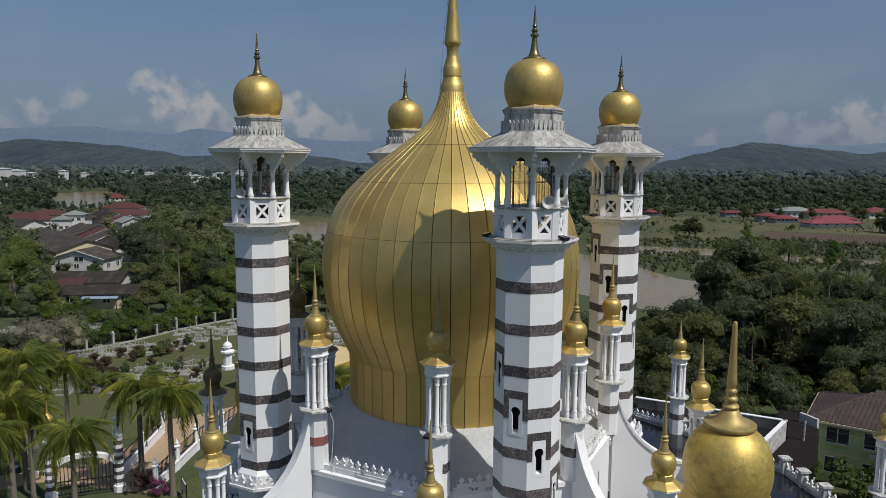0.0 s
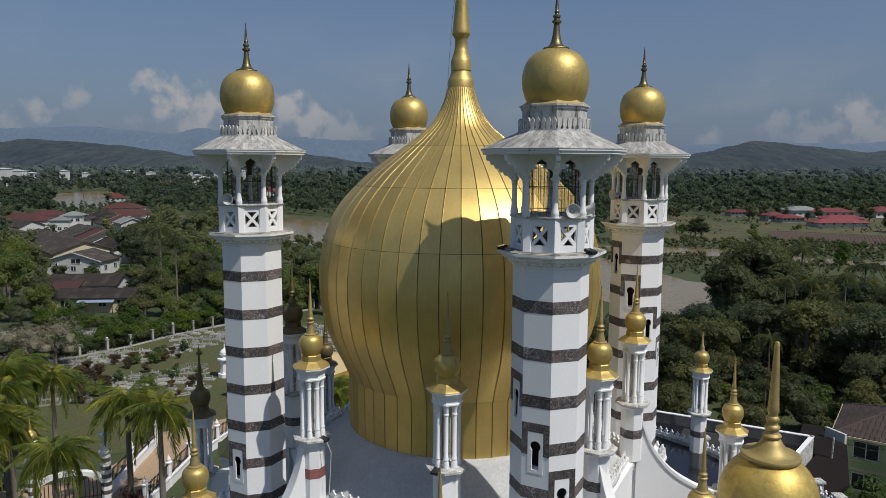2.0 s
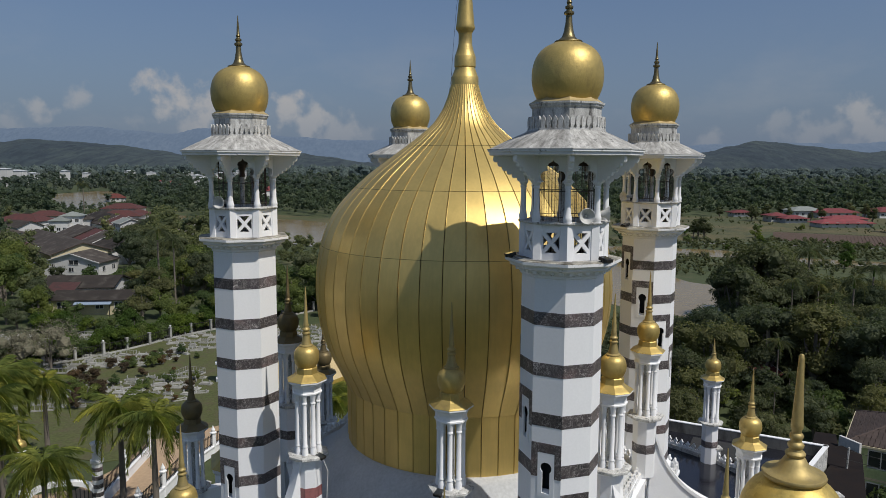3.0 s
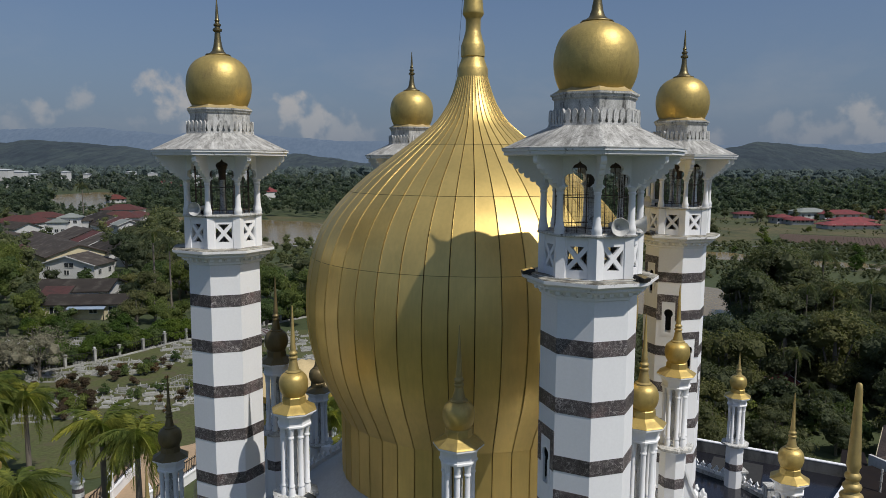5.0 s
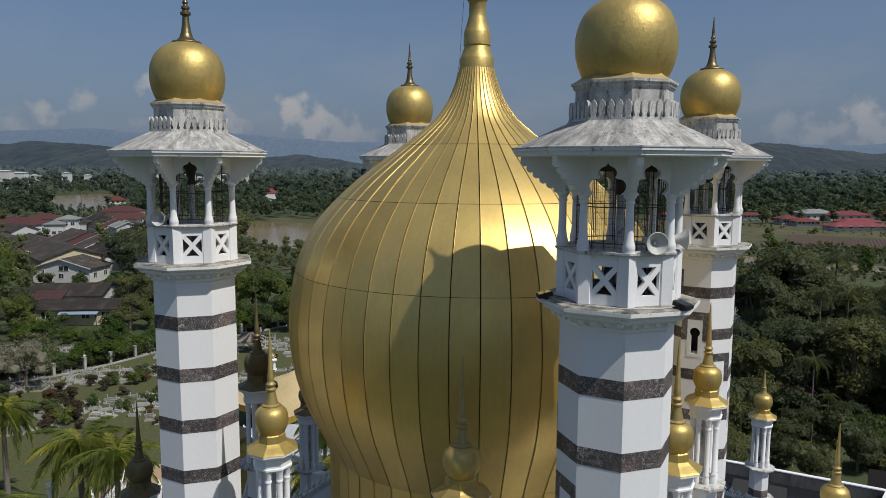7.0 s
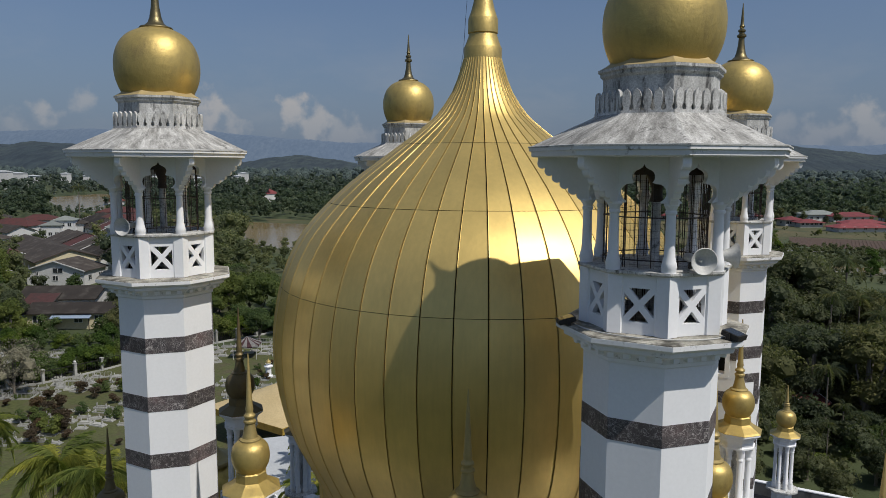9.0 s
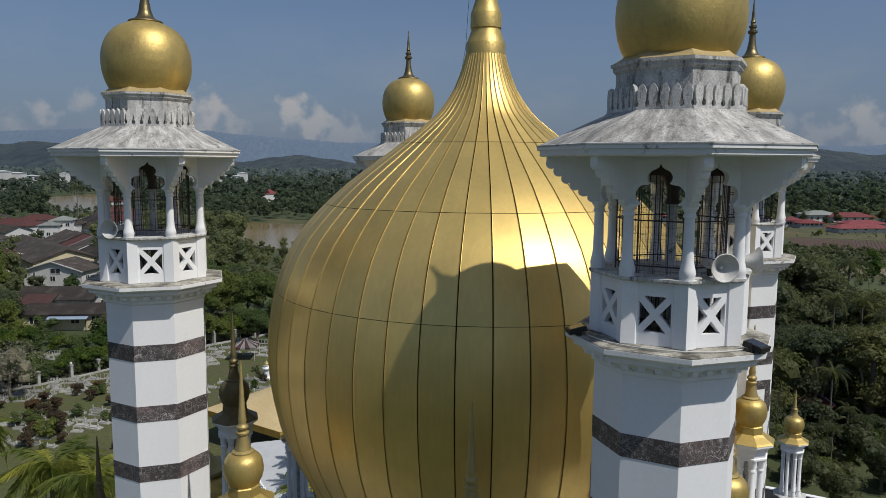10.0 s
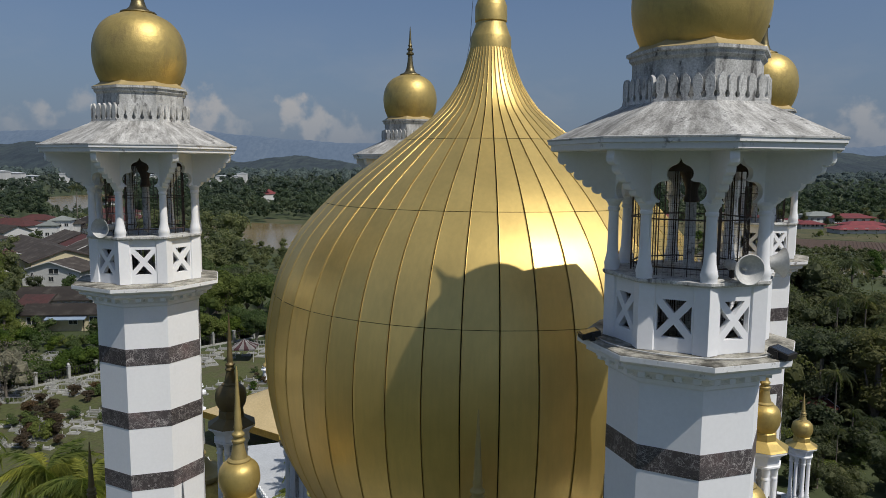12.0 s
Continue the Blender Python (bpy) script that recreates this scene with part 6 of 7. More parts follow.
# terraces of narrow dark-roofed houses, row behind row
for r in range(4):
    for j in range(-8, 5):
        side, far = -97 + 15.5 * r + 6.1 * j, 205 + 13.5 * r - 6.9 * j
        if -0.505 < side / far < -0.405 and 178 < far < 300:
            town.append((side / far, far, 8.4, 13, 3.3 + 0.25 * (j % 2), "rggg"[(r * 5 + j) % 4], -48, False))
words = {"r": ("house with a dull red tile roof", ROOF_DULL), "g": ("house with a grey-brown tile roof", ROOF_GREY), "w": ("two-storey white house with a pale roof", ROOF_PALE)}
for i, (s, a, w, d, h, k, turn, hip) in enumerate(town):
    hx, hy = at(s, a)
    lab, mat = words[k]
    house(hx, hy, VIEW + turn, w, d, h, mat, WALL_WHITE, 0.4, hip=hip, label=lab, storeys=2 if h > 5 else 1, wins=3, board=ROOF_GREY if k == "g" and i % 3 else None)
hx, hy = at(-0.458, 452)
house(hx, hy, VIEW + 20, 11, 8, 2.6, ROOF_RED, WALL_WHITE, 0.6, True, "lakeside pavilion with an orange-red roof", wins=4)
# red-roofed houses beyond the fields
for s, a, w, d, k, h in ((0.403, 352, 9, 6, "r", 2.2), (0.452, 322, 8, 7, "r", 2.9), (0.474, 316, 10, 7, "r", 2.2), (0.49, 352, 15, 10, "w", 3.4), (0.541, 296, 22, 8, "r", 1.9), (0.545, 304, 16, 7, "r", 3.0), (0.53, 348, 20, 10, "r", 2.8), (0.602, 350, 14, 12, "r", 3.2), (0.66, 330, 14, 9, "r", 2.6), (0.29, 352, 7, 6, "r", 2.2)):
    hx, hy = at(s, a)
    lab, mat = words[k]
    house(hx, hy, VIEW + 6, w, d, h, ROOF_CRIMSON if k == "r" else mat, WALL_WHITE, 0.3, True, lab, wins=5, over=0.9)
for s, a in ((-0.437, 117.5), (-0.43, 119.5), (-0.503, 118.5)):
    x, y = at(s, a)
    plant(BUSH, 1, x, y, s * 900, 0.95, "round green bush beside the low house", "bushes behind the fence", "bush", "bush")
for s, a, size in ((-0.488, 154.5, 1.15), (-0.44, 150, 1.3), (-0.452, 140, 1.0)):
    x, y = at(s, a)
    plant(BUSH, 1, x, y, s * 700, size, "round green bush beside the white house", "bushes by the houses", "bush", "bush")
for s, a, size in ((-0.529, 150, 0.52), (-0.425, 142, 0.6), (-0.423, 131, 0.62)):
    x, y = at(s, a)
    plant(NEAR, 2, x, y, s * 500, size, "dark leafy tree beside the low houses", "trees by the houses")
# far white buildings
for s, a, w, h in ((-0.622, 700, 44, 14), (-0.596, 730, 30, 12), (-0.575, 760, 22, 9), (-0.53, 800, 14, 11), (-0.5, 780, 10, 9), (-0.44, 900, 20, 10), (-0.41, 860, 16, 9), (-0.36, 800, 22, 10), (-0.305, 820, 50, 9), (-0.285, 826, 20, 12), (-0.335, 640, 16, 8), (-0.345, 690, 14, 9)):
    hx, hy = at(s, a)
    house(hx, hy, VIEW + 4, w * 0.5, 10, h + 3, GREY_ROOF, WALL_WHITE, 0.2, True, "far white block of the town among trees", storeys=2, wins=4)
for s, a in ((-0.25, 500), (-0.38, 610), (-0.4, 720), (-0.63, 420)):
    hx, hy = at(s, a)
    house(hx, hy, VIEW + 30, 13, 11, 5.6, ROOF_CRIMSON, WALL_WHITE, 0.6, True, "house with a dull red roof among the woods", storeys=1, wins=3)
hx, hy = at(0.408, 82)
house(hx, hy, VIEW + 40, 3.0, 2.8, 2.3, ROOF_RED, WALL_WHITE, 0.5, False, "small house with a red roof among trees", wins=1)
for s, a, size in ((0.43, 76, 0.8), (0.385, 74, 0.7), (0.45, 73.5, 0.9), (0.47, 78, 1.0), (0.36, 77, 0.9), (0.49, 74, 1.1), (0.41, 71, 0.6), (0.5, 70, 0.9), (0.402, 79, 0.75), (0.418, 78.6, 0.7)):
    x, y = at(s, a)
    plant(BUSH, 1, x, y, s * 700, size, "dark green undergrowth bush below the riverside trees", "riverside undergrowth", "bush", "bush")


for x, y, a in scatter(0.26, 0.72, 66, 104, lambda a: 3.4, right_keep, 900)[:70]:
    plant(BUSH, 3, x, y, rng.uniform(0, 360), rng.uniform(0.6, 1.15), "dark green undergrowth bush below the riverside trees", "riverside undergrowth", "bush", "bush")


# pale green two-storey house beside the annexe
def green_house():
    A = Vector((31.3, -17.0))
    turn = math.degrees(math.atan2(-0.99, -0.127))
    w, d, h = 13.0, 6.5, 5.1
    root = empty("green_house", pose(A.x, A.y, 0, 0, 0, turn))
    bm = bmesh.new()
    box(bm, 0, 0, 0, w, d, h)
    part("wall", bm, WALL_GREEN, root)
    bm = bmesh.new()
    box(bm, -0.06, -0.07, 2.35, w + 0.06, 0.0, 2.5)
    part("string_course", bm, WALL_CREAM, root)
    for z in (0.85, 3.3):
        for x in (0.7, 3.3, 6.0, 9.0):
            bm = bmesh.new()
            o = window_part(root, 1.7 if x < 4 else 1.3, 1.35, pose(x + 0.8, -0.03, z), WALL_WHITE)
            bm = bmesh.new()
            box(bm, -0.95, -0.3, -0.1, 0.95, 0.02, 0)
            part("window_sill", bm, WALL_GREEN, o)
    bm = bmesh.new()
    box(bm, 3.7, -0.35, 2.72, 4.4, -0.03, 3.1)
    part("air_conditioner", bm, PLASTIC, root, "white air conditioner box")
    # hip roof laid with rows of tiles
    e, rise = 0.75, 1.6
    bm = bmesh.new()
    lo = [bm.verts.new(p) for p in ((-e, -e, h), (w + e, -e, h), (w + e, d + e, h), (-e, d + e, h))]
    r = d / 2 + e
    hi = [bm.verts.new((-e + r, d / 2, h + rise)), bm.verts.new((w + e - r, d / 2, h + rise))]
    for f in ((lo[0], lo[1], hi[1], hi[0]), (lo[1], lo[2], hi[1]), (lo[2], lo[3], hi[0], hi[1]), (lo[3], lo[0], hi[0]), (lo[3], lo[2], lo[1], lo[0])):
        bm.faces.new(f)
    bmesh.ops.recalc_face_normals(bm, faces=bm.faces[:])
    roof = part("roof", bm, ROOF_BROWN, root, "dark brown tiled hip roof")
    slope = math.hypot(r, rise)
    bm = bmesh.new()
    slab(bm, [(-0.15, 0), (0.15, 0), (0.15, 0.44), (-0.15, 0.44)], 0, 0.035)
    tile = part("roof_tile", bm, ROOF_BROWN, roof)
    ang = math.degrees(math.atan2(rise, r))
    spots_ = []
    for j in range(12):
        inset = r * (j * 0.42 + 0.1) / slope
        for i in range(int((w + 2 * e - 2 * inset) / 0.33)):
            spots_.append(pose(-e + inset + 0.18 + i * 0.33, -e + j * 0.42 * r / slope, h + 0.03 + j * 0.42 * rise / slope, ang + 4))
    tile.matrix_basis = spots_[0]
    for m in spots_[1:300]:
        again("roof_tile", tile, m, roof)
    rows = bmesh.new()
    for m in spots_[300:]:
        box(rows, -0.15, 0, 0, 0.15, 0.44, 0.035, m)
    # hipped ends
    for end in (0, 1):
        for j in range(12):
            inset = r * (j * 0.42 + 0.1) / slope
            for i in range(int((d + 2 * e - 2 * inset) / 0.33)):
                m = pose(-e + j * 0.42 * r / slope, d + e - inset - 0.18 - i * 0.33, h + 0.03 + j * 0.42 * rise / slope, 0, 0, -90) @ pose(0, 0, 0, ang + 4)
                box(rows, -0.15, 0, 0, 0.15, 0.44, 0.035, (pose(w, d, 0, 0, 0, 180) if end else Matrix()) @ m)
    rest_ = part("roof_tiling", rows, ROOF_BROWN, roof)
    rest_["kind"] = "stuff"
    bm = bmesh.new()
    for a, b in (((-e, -e, h), (-e + r, d / 2, h + rise)), ((-e, d + e, h), (-e + r, d / 2, h + rise)), ((-e + r, d / 2, h + rise), (w + e - r, d / 2, h + rise)), ((w + e, -e, h), (w + e - r, d / 2, h + rise))):
        a, b = Vector(a), Vector(b)
        dv = b - a
        lathe(bm, [(0.1, 0), (0.1, dv.length)], 8, 0, Matrix.Translation(a + Vector((0, 0, 0.03))) @ dv.to_track_quat("Z", "Y").to_matrix().to_4x4())
    part("ridge_caps", bm, ROOF_BROWN, roof)
    bm = bmesh.new()
    for x0, y0, x1, y1 in ((-e - 0.06, -e - 0.08, w + e + 0.06, -e - 0.01), (-e - 0.08, -e - 0.01, -e - 0.01, d + e)):
        box(bm, x0, y0, h - 0.14, x1, y1, h + 0.02)
    part("gutter", bm, WALL_CREAM, roof, "cream eaves gutter")
    return tagged(root, "pale green two-storey house with a brown tiled roof", "house")


green_house()
for s, a, size, kind, words_ in ((0.497, 51.5, 1.05, 2, "yellow-green bush beside the brown roof"), (0.585, 50.0, 1.35, 1, "dark bushy tree in front of the green house"), (0.62, 49.0, 1.2, 1, "dark bushy tree in front of the green house")):
    x, y = at(s, a)
    plant(BUSH, kind, x, y, 40, size, words_, "bushes by the green house", "bush", "bush")

# ---- cemetery ----
bm = bmesh.new()
for x0, y0, x1, y1 in ((-0.6, -1.15, -0.45, 1.15), (0.45, -1.15, 0.6, 1.15), (-0.6, 1.0, 0.6, 1.15), (-0.6, -1.15, 0.6, -1.0)):
    box(bm, x0, y0, 0, x1, y1, 0.32)
g0 = empty("grave")
part("kerb", bm, TOMB, g0)
for sy in (-0.8, 0.8):
    bm = bmesh.new()
    lathe(bm, [(0.13, 0.0), (0.12, 0.4), (0.08, 0.48), (0.13, 0.62), (0.09, 0.78), (0.03, 0.9)], 8)
    k = part("headstone", bm, TOMB, g0)
    k.matrix_basis = pose(0, sy, 0)
g1 = empty("grave")
bm = bmesh.new()
box(bm, -0.65, -1.2, 0, 0.65, 1.2, 0.25)
box(bm, -0.45, -0.95, 0.25, 0.45, 0.95, 0.5)
part("tomb_slab", bm, TOMB, g1)
for sy in (-0.75, 0.75):
    bm = bmesh.new()
    box(bm, -0.16, -0.06, 0.5, 0.16, 0.06, 1.05)
    k = part("headstone", bm, TOMB, g1)
    k.matrix_basis = pose(0, sy, 0)
g2 = empty("grave")
bm = bmesh.new()
for x0, y0, x1, y1 in ((-1.5, -1.9, 1.5, -1.75), (-1.5, 1.75, 1.5, 1.9), (-1.5, -1.9, -1.35, 1.9), (1.35, -1.9, 1.5, 1.9)):
    box(bm, x0, y0, 0, x1, y1, 0.25)
part("kerb", bm, TOMB, g2)
bm = bmesh.new()
for x, y in [(sx * 1.42, -1.8 + i * 0.6) for sx in (-1, 1) for i in range(7)] + [(-1.42 + i * 0.57, sy * 1.8) for sy in (-1, 1) for i in range(6)]:
    box(bm, x - 0.03, y - 0.03, 0.2, x + 0.03, y + 0.03, 1.1)
for sx in (-1.42, 1.42):
    box(bm, sx - 0.02, -1.8, 1.05, sx + 0.02, 1.8, 1.1)
for sy in (-1.8, 1.8):
    box(bm, -1.42, sy - 0.02, 1.05, 1.42, sy + 0.02, 1.1)
part("railing", bm, TOMB, g2, "white pipe railing")
stone = [g0, g1, g2]
first_use = [True] * 3
spots = scatter(-0.64, -0.1, 70, 112, lambda a: 1.2, lambda x, y, a: blocked(x, y, GRAVES) and not (a < 75 and side_of(x, y) < -0.4) and noise.noise(Vector((x * 0.12, y * 0.12, 3.1))) > -0.04 and not (x < 22 and y < 44) and not inside(x, y, [(20, 26), (40, 26), (40, 45), (20, 45)]), 4200)
for x, y, a in spots[:300]:
    i = int(rng.choice(3, p=[0.58, 0.38, 0.04]))
    m = pose(x, y, 0.05, 0, 0, 28 + rng.normal() * 14)
    if first_use[i]:
        g, first_use[i] = stone[i], False
        g.matrix_basis = m
    else:
        g = copy_thing(stone[i], m)
    k = rng.uniform(0.75, 1.3)
    g.scale = (0.5 * k, 0.56 * k, 0.42 * rng.uniform(0.7, 1.4)) if i < 2 else (0.7, 0.7, 0.6)
    tagged(g, ("low white kerbed grave with two rounded headstones", "white slab tomb with upright markers", "white railed family grave plot")[i], "grave", "graves on the lawn")
# the graves past counting, kerbs and stones in one mesh
bm = bmesh.new()
for x, y, a in spots[300:700]:
    m = pose(x, y, 0.05, 0, 0, 28 + rng.normal() * 12) @ Matrix.Scale(rng.uniform(0.45, 0.75), 4)
    for x0, y0, x1, y1, z1 in ((-0.6, -1.15, -0.45, 1.15, 0.3), (0.45, -1.15, 0.6, 1.15, 0.3), (-0.45, 1.0, 0.45, 1.15, 0.3), (-0.45, -1.15, 0.45, -1.0, 0.3), (-0.12, 0.75, 0.12, 0.87, 0.95), (-0.12, -0.87, 0.12, -0.75, 0.8)):
        box(bm, x0, y0, 0, x1, y1, z1, m)
tagged(part("grave_rows", bm, TOMB), "crowded white kerbed graves across the lawn", "graves", kind="stuff")
for x, y, a in scatter(-0.62, -0.1, 72, 102, lambda a: 1.5, lambda x, y, a: blocked(x, y, GRAVES) and noise.noise(Vector((x * 0.11 + 5, y * 0.11, 9.1))) > 0.16 and not (x < 18), 700)[:60]:
    plant(BUSH, int(rng.choice(3, p=[0.5, 0.45, 0.05])), x, y, rng.uniform(0, 360), rng.uniform(0.22, 0.5), "dark shrub growing among the graves", "cemetery shrubs", "shrub", "shrub")
# thickets of red-brown shrubs between the plots
for cx, cy, n, wide in ((19.8, 53.6, 7, 1.0), (21.4, 56.8, 5, 1.2), (23.5, 59.0, 3, 1.0), (29.4, 60.0, 4, 1.2), (30.6, 62.2, 2, 0.7), (34.0, 58.5, 2, 1.2)):
    for _ in range(n):
        plant(BUSH, int(rng.choice(3, p=[0.72, 0.28, 0.0])), cx + rng.normal() * wide, cy + rng.normal() * wide, rng.uniform(0, 360), rng.uniform(0.35, 0.7), "dark red-brown shrub in a thicket between graves", "cemetery shrubs", "shrub", "shrub")

# boundary fence
fence = tagged(empty("cemetery_fence"), "dark mesh fence between stone posts with lamp globes", "fence")
line = [(22.5, 71.9), (26.1, 70.2), (29.4, 68.8), (32.9, 68.0), (36.1, 67.5), (39.6, 67.3), (43.2, 67.3), (46.6, 66.9), (49.8, 66.2), (52.8, 65.4), (55.8, 64.4), (58.8, 63.5), (62, 62.8), (65.2, 62.1), (68.4, 61.4)]
bm = bmesh.new()
box(bm, -0.16, -0.16, 0, 0.16, 0.16, 1.62)
box(bm, -0.2, -0.2, 1.62, 0.2, 0.2, 1.72)
fpost = part("post", bm, TOMB, fence)
bm = bmesh.new()
bmesh.ops.create_icosphere(bm, subdivisions=2, radius=0.16)
globe = part("lamp_globe", bm, WALL_WHITE, fence, smooth=60)
for i, p in enumerate(line):
    if i == 0:
        fpost.matrix_basis = pose(p[0], p[1], 0)
        globe.matrix_basis = pose(p[0], p[1], 1.88)
    else:
        again("post", fpost, pose(p[0], p[1], 0), fence)
        if i % 3 == 0:
            again("lamp_globe", globe, pose(p[0], p[1], 1.88), fence)
for a, b in zip(line, line[1:]):
    pts, ang, length = along(a, b, 0.3)
    mid = (Vector(a) + Vector(b)) / 2
    bm = bmesh.new()
    box(bm, -length / 2, -0.1, 0, length / 2, 0.1, 0.24)
    k = part("plinth", bm, TOMB, fence)
    k.matrix_basis = pose(mid.x, mid.y, 0, 0, 0, ang)
    bm = bmesh.new()
    for i in range(len(pts)):
        x = -length / 2 + (i + 0.5) * length / len(pts)
        box(bm, x - 0.02, -0.015, 0.3, x + 0.015, 0.02, 1.5)
    box(bm, -length / 2, -0.03, 1.44, length / 2, 0.03, 1.5)
    k = part("mesh_panel", bm, IRON, fence)
    k.matrix_basis = pose(mid.x, mid.y, 0, 0, 0, ang)

# hedge of bushes just behind the fence
for p, q in zip(line, line[1:]):
    for u in (0.0, 0.35, 0.7):
        for back in (2.0, 4.6):
            x, y = Vector(p).lerp(Vector(q), u + rng.uniform(-0.1, 0.1)) + FWD * (back + rng.uniform(-0.5, 0.8))
            plant(BUSH, int(rng.integers(1, 3)), x, y, rng.uniform(0, 360), rng.uniform(0.6, 0.95), "thick green bush behind the fence", "bushes behind the fence", "bush", "bush")
# pale flowering tree by the fence
x, y = at(-0.528, 88.5)
pale = tree_kind(77, 5.4, 4.4, 3600, 0.17, 14, surface("grey-pink blossom twigs", (0.19, 0.17, 0.12), (0.11, 0.115, 0.07), 0.9, scale=2, by_island=0.35), 0.15, core=0.4)
pale.matrix_basis = pose(x, y, 0)
tagged(pale, "spreading tree with pale greyish blossom", "tree")
o = copy_thing(pale, pose(*at(-0.57, 86), 0, 0, 0, 130))


# ---- gate, court and forecourt ----
bm = bmesh.new()
slab(bm, [(-6, 42), (2, 36.5), (4.5, 27.5), (7, 28.6), (12.0, 31.2), (17, 31.5), (20, 26), (26, 26), (30, 33), (19.3, 37), (15.6, 39), (10.3, 36.6), (6, 36), (0, 41.5), (-4, 46)], -0.2, 0.07)
tagged(part("pavement", bm, PAVING), "tan paved forecourt inside the gate", "pavement", kind="structure")
bm = bmesh.new()
slab(bm, [(-14, 50), (-6, 42), (-1, 34), (-3, 24), (-40, 24), (-40, 50)], -0.2, 0.065)
tagged(part("road", bm, ASPHALT), "grey asphalt road outside the gate", "road", kind="structure")
bm = bmesh.new()
slab(bm, [(4.7, 27.2), (20, 25), (19.5, 12), (-20, 12), (-20, 24), (-3, 24), (0, 30)], -0.2, 0.06)
tagged(part("forecourt_lawn", bm, LAWN), "green lawn below the mosque wall", "lawn", kind="structure")


def railing_wall(a, b, label):
    pts, ang, length = along(a, b, 0.22)
    mid = (Vector(a) + Vector(b)) / 2
    root = tagged(empty("railing_wall", pose(mid.x, mid.y, 0.05, 0, 0, ang)), label, "wall", "walls round the court")
    bm = bmesh.new()
    box(bm, -length / 2, -0.15, 0, length / 2, 0.15, 0.75)
    box(bm, -length / 2, -0.22, 0.75, length / 2, 0.22, 0.85)
    part("wall", bm, WHITE, root)
    bm = bmesh.new()
    box(bm, -0.018, -0.018, 0.85, 0.018, 0.018, 1.9)
    bar = part("bar", bm, IRON, root)
    for i in range(len(pts)):
        m = pose(-length / 2 + (i + 0.5) * length / len(pts), 0, 0)
        if i:
            again("bar", bar, m, root)
        else:
            bar.matrix_basis = m
    for z in (1.0, 1.75):
        bm = bmesh.new()
        box(bm, -length / 2, -0.025, z, length / 2, 0.025, z + 0.05)
        part("rail", bm, IRON, root)
    for x in (-length / 2, 0, length / 2):
        bm = bmesh.new()
        lathe(bm, [(0.22, 0), (0.22, 1.9), (0.29, 1.95), (0.29, 2.02), (0.14, 2.08), (0.18, 2.25), (0.1, 2.4), (0.02, 2.6)], 8, OCT)
        k = part("pier", bm, WHITE, root)
        k.matrix_basis = pose(x, 0, 0)
    return root


railing_wall((5.0, 27.6), (12.0, 30.7), "low white wall with dark iron railing")
railing_wall((12.0, 30.7), (20.0, 32.5), "low white wall with iron railing and piers")
railing_wall((4.6, 31.5), (13.5, 36.5), "white court wall with dark iron railing")


def gate_pier(x, y, dome_top):
    root = tagged(empty("gate_pier", pose(x, y, 0.05)), "black and white striped gate column", "column", "gate columns")
    bm = bmesh.new()
    lathe(bm, [(0.46, 0), (0.46, 0.5), (0.36, 0.55), (0.36, 4.3), (0.46, 4.4), (0.46, 4.55), (0.31, 4.6), (0.31, 5.6), (0.42, 5.7), (0.42, 5.8), (0.2, 5.85)], 8, OCT)
    part("shaft", bm, WHITE, root)
    bm = bmesh.new()
    lathe(bm, [(0.364, 0), (0.37, 0.02), (0.37, 0.28), (0.364, 0.3)], 8, OCT)
    s0 = part("stone_band", bm, MARBLE, root)
    for i in range(6):
        m = pose(0, 0, 0.75 + i * 0.6)
        if i:
            again("stone_band", s0, m, root)
        else:
            s0.matrix_basis = m
    if dome_top:
        bm = bmesh.new()
        lathe(bm, smooth_curve([(0.3, 5.8), (0.42, 6.05), (0.38, 6.35), (0.15, 6.55), (0.08, 6.8), (0.02, 7.6)], 4), 16)
        part("dome", bm, GOLD_PAINT, root, smooth=40)
    return root


gate_pier(3.7, 30.0, False)
gate_pier(0.34, 33.2, True)
gate = tagged(empty("entrance_gate"), "dark iron double gate under a curved white arch", "gate")
pts, ang, length = along((3.7, 30.0), (0.34, 33.2), 0.25)
gm = pose(2.02, 31.6, 0.05, 0, 0, ang)
for i in range(len(pts)):
    x = -length / 2 + (i + 0.5) * length / len(pts)
    bm = bmesh.new()
    box(bm, x - 0.025, -0.025, 0.15, x + 0.025, 0.025, 2.0 + 0.8 * (1 - (2 * x / length) ** 2))
    part("bar", bm, IRON, gate).matrix_basis = gm
for z in (0.2, 1.2):
    bm = bmesh.new()
    box(bm, -length / 2, -0.03, z, length / 2, 0.03, z + 0.08)
    part("rail", bm, IRON, gate).matrix_basis = gm
arc = [(2.06 * math.cos(radians(a)), 2.0 + 1.0 * math.sin(radians(a))) for a in range(0, 181, 12)]
bm = bmesh.new()
flat_solid(bm, [[p, q, (q[0] * 1.12, q[1] + 0.3), (p[0] * 1.12, p[1] + 0.3)] for p, q in zip(arc, arc[1:])], 0.4)
part("arch", bm, WHITE, gate).matrix_basis = gm


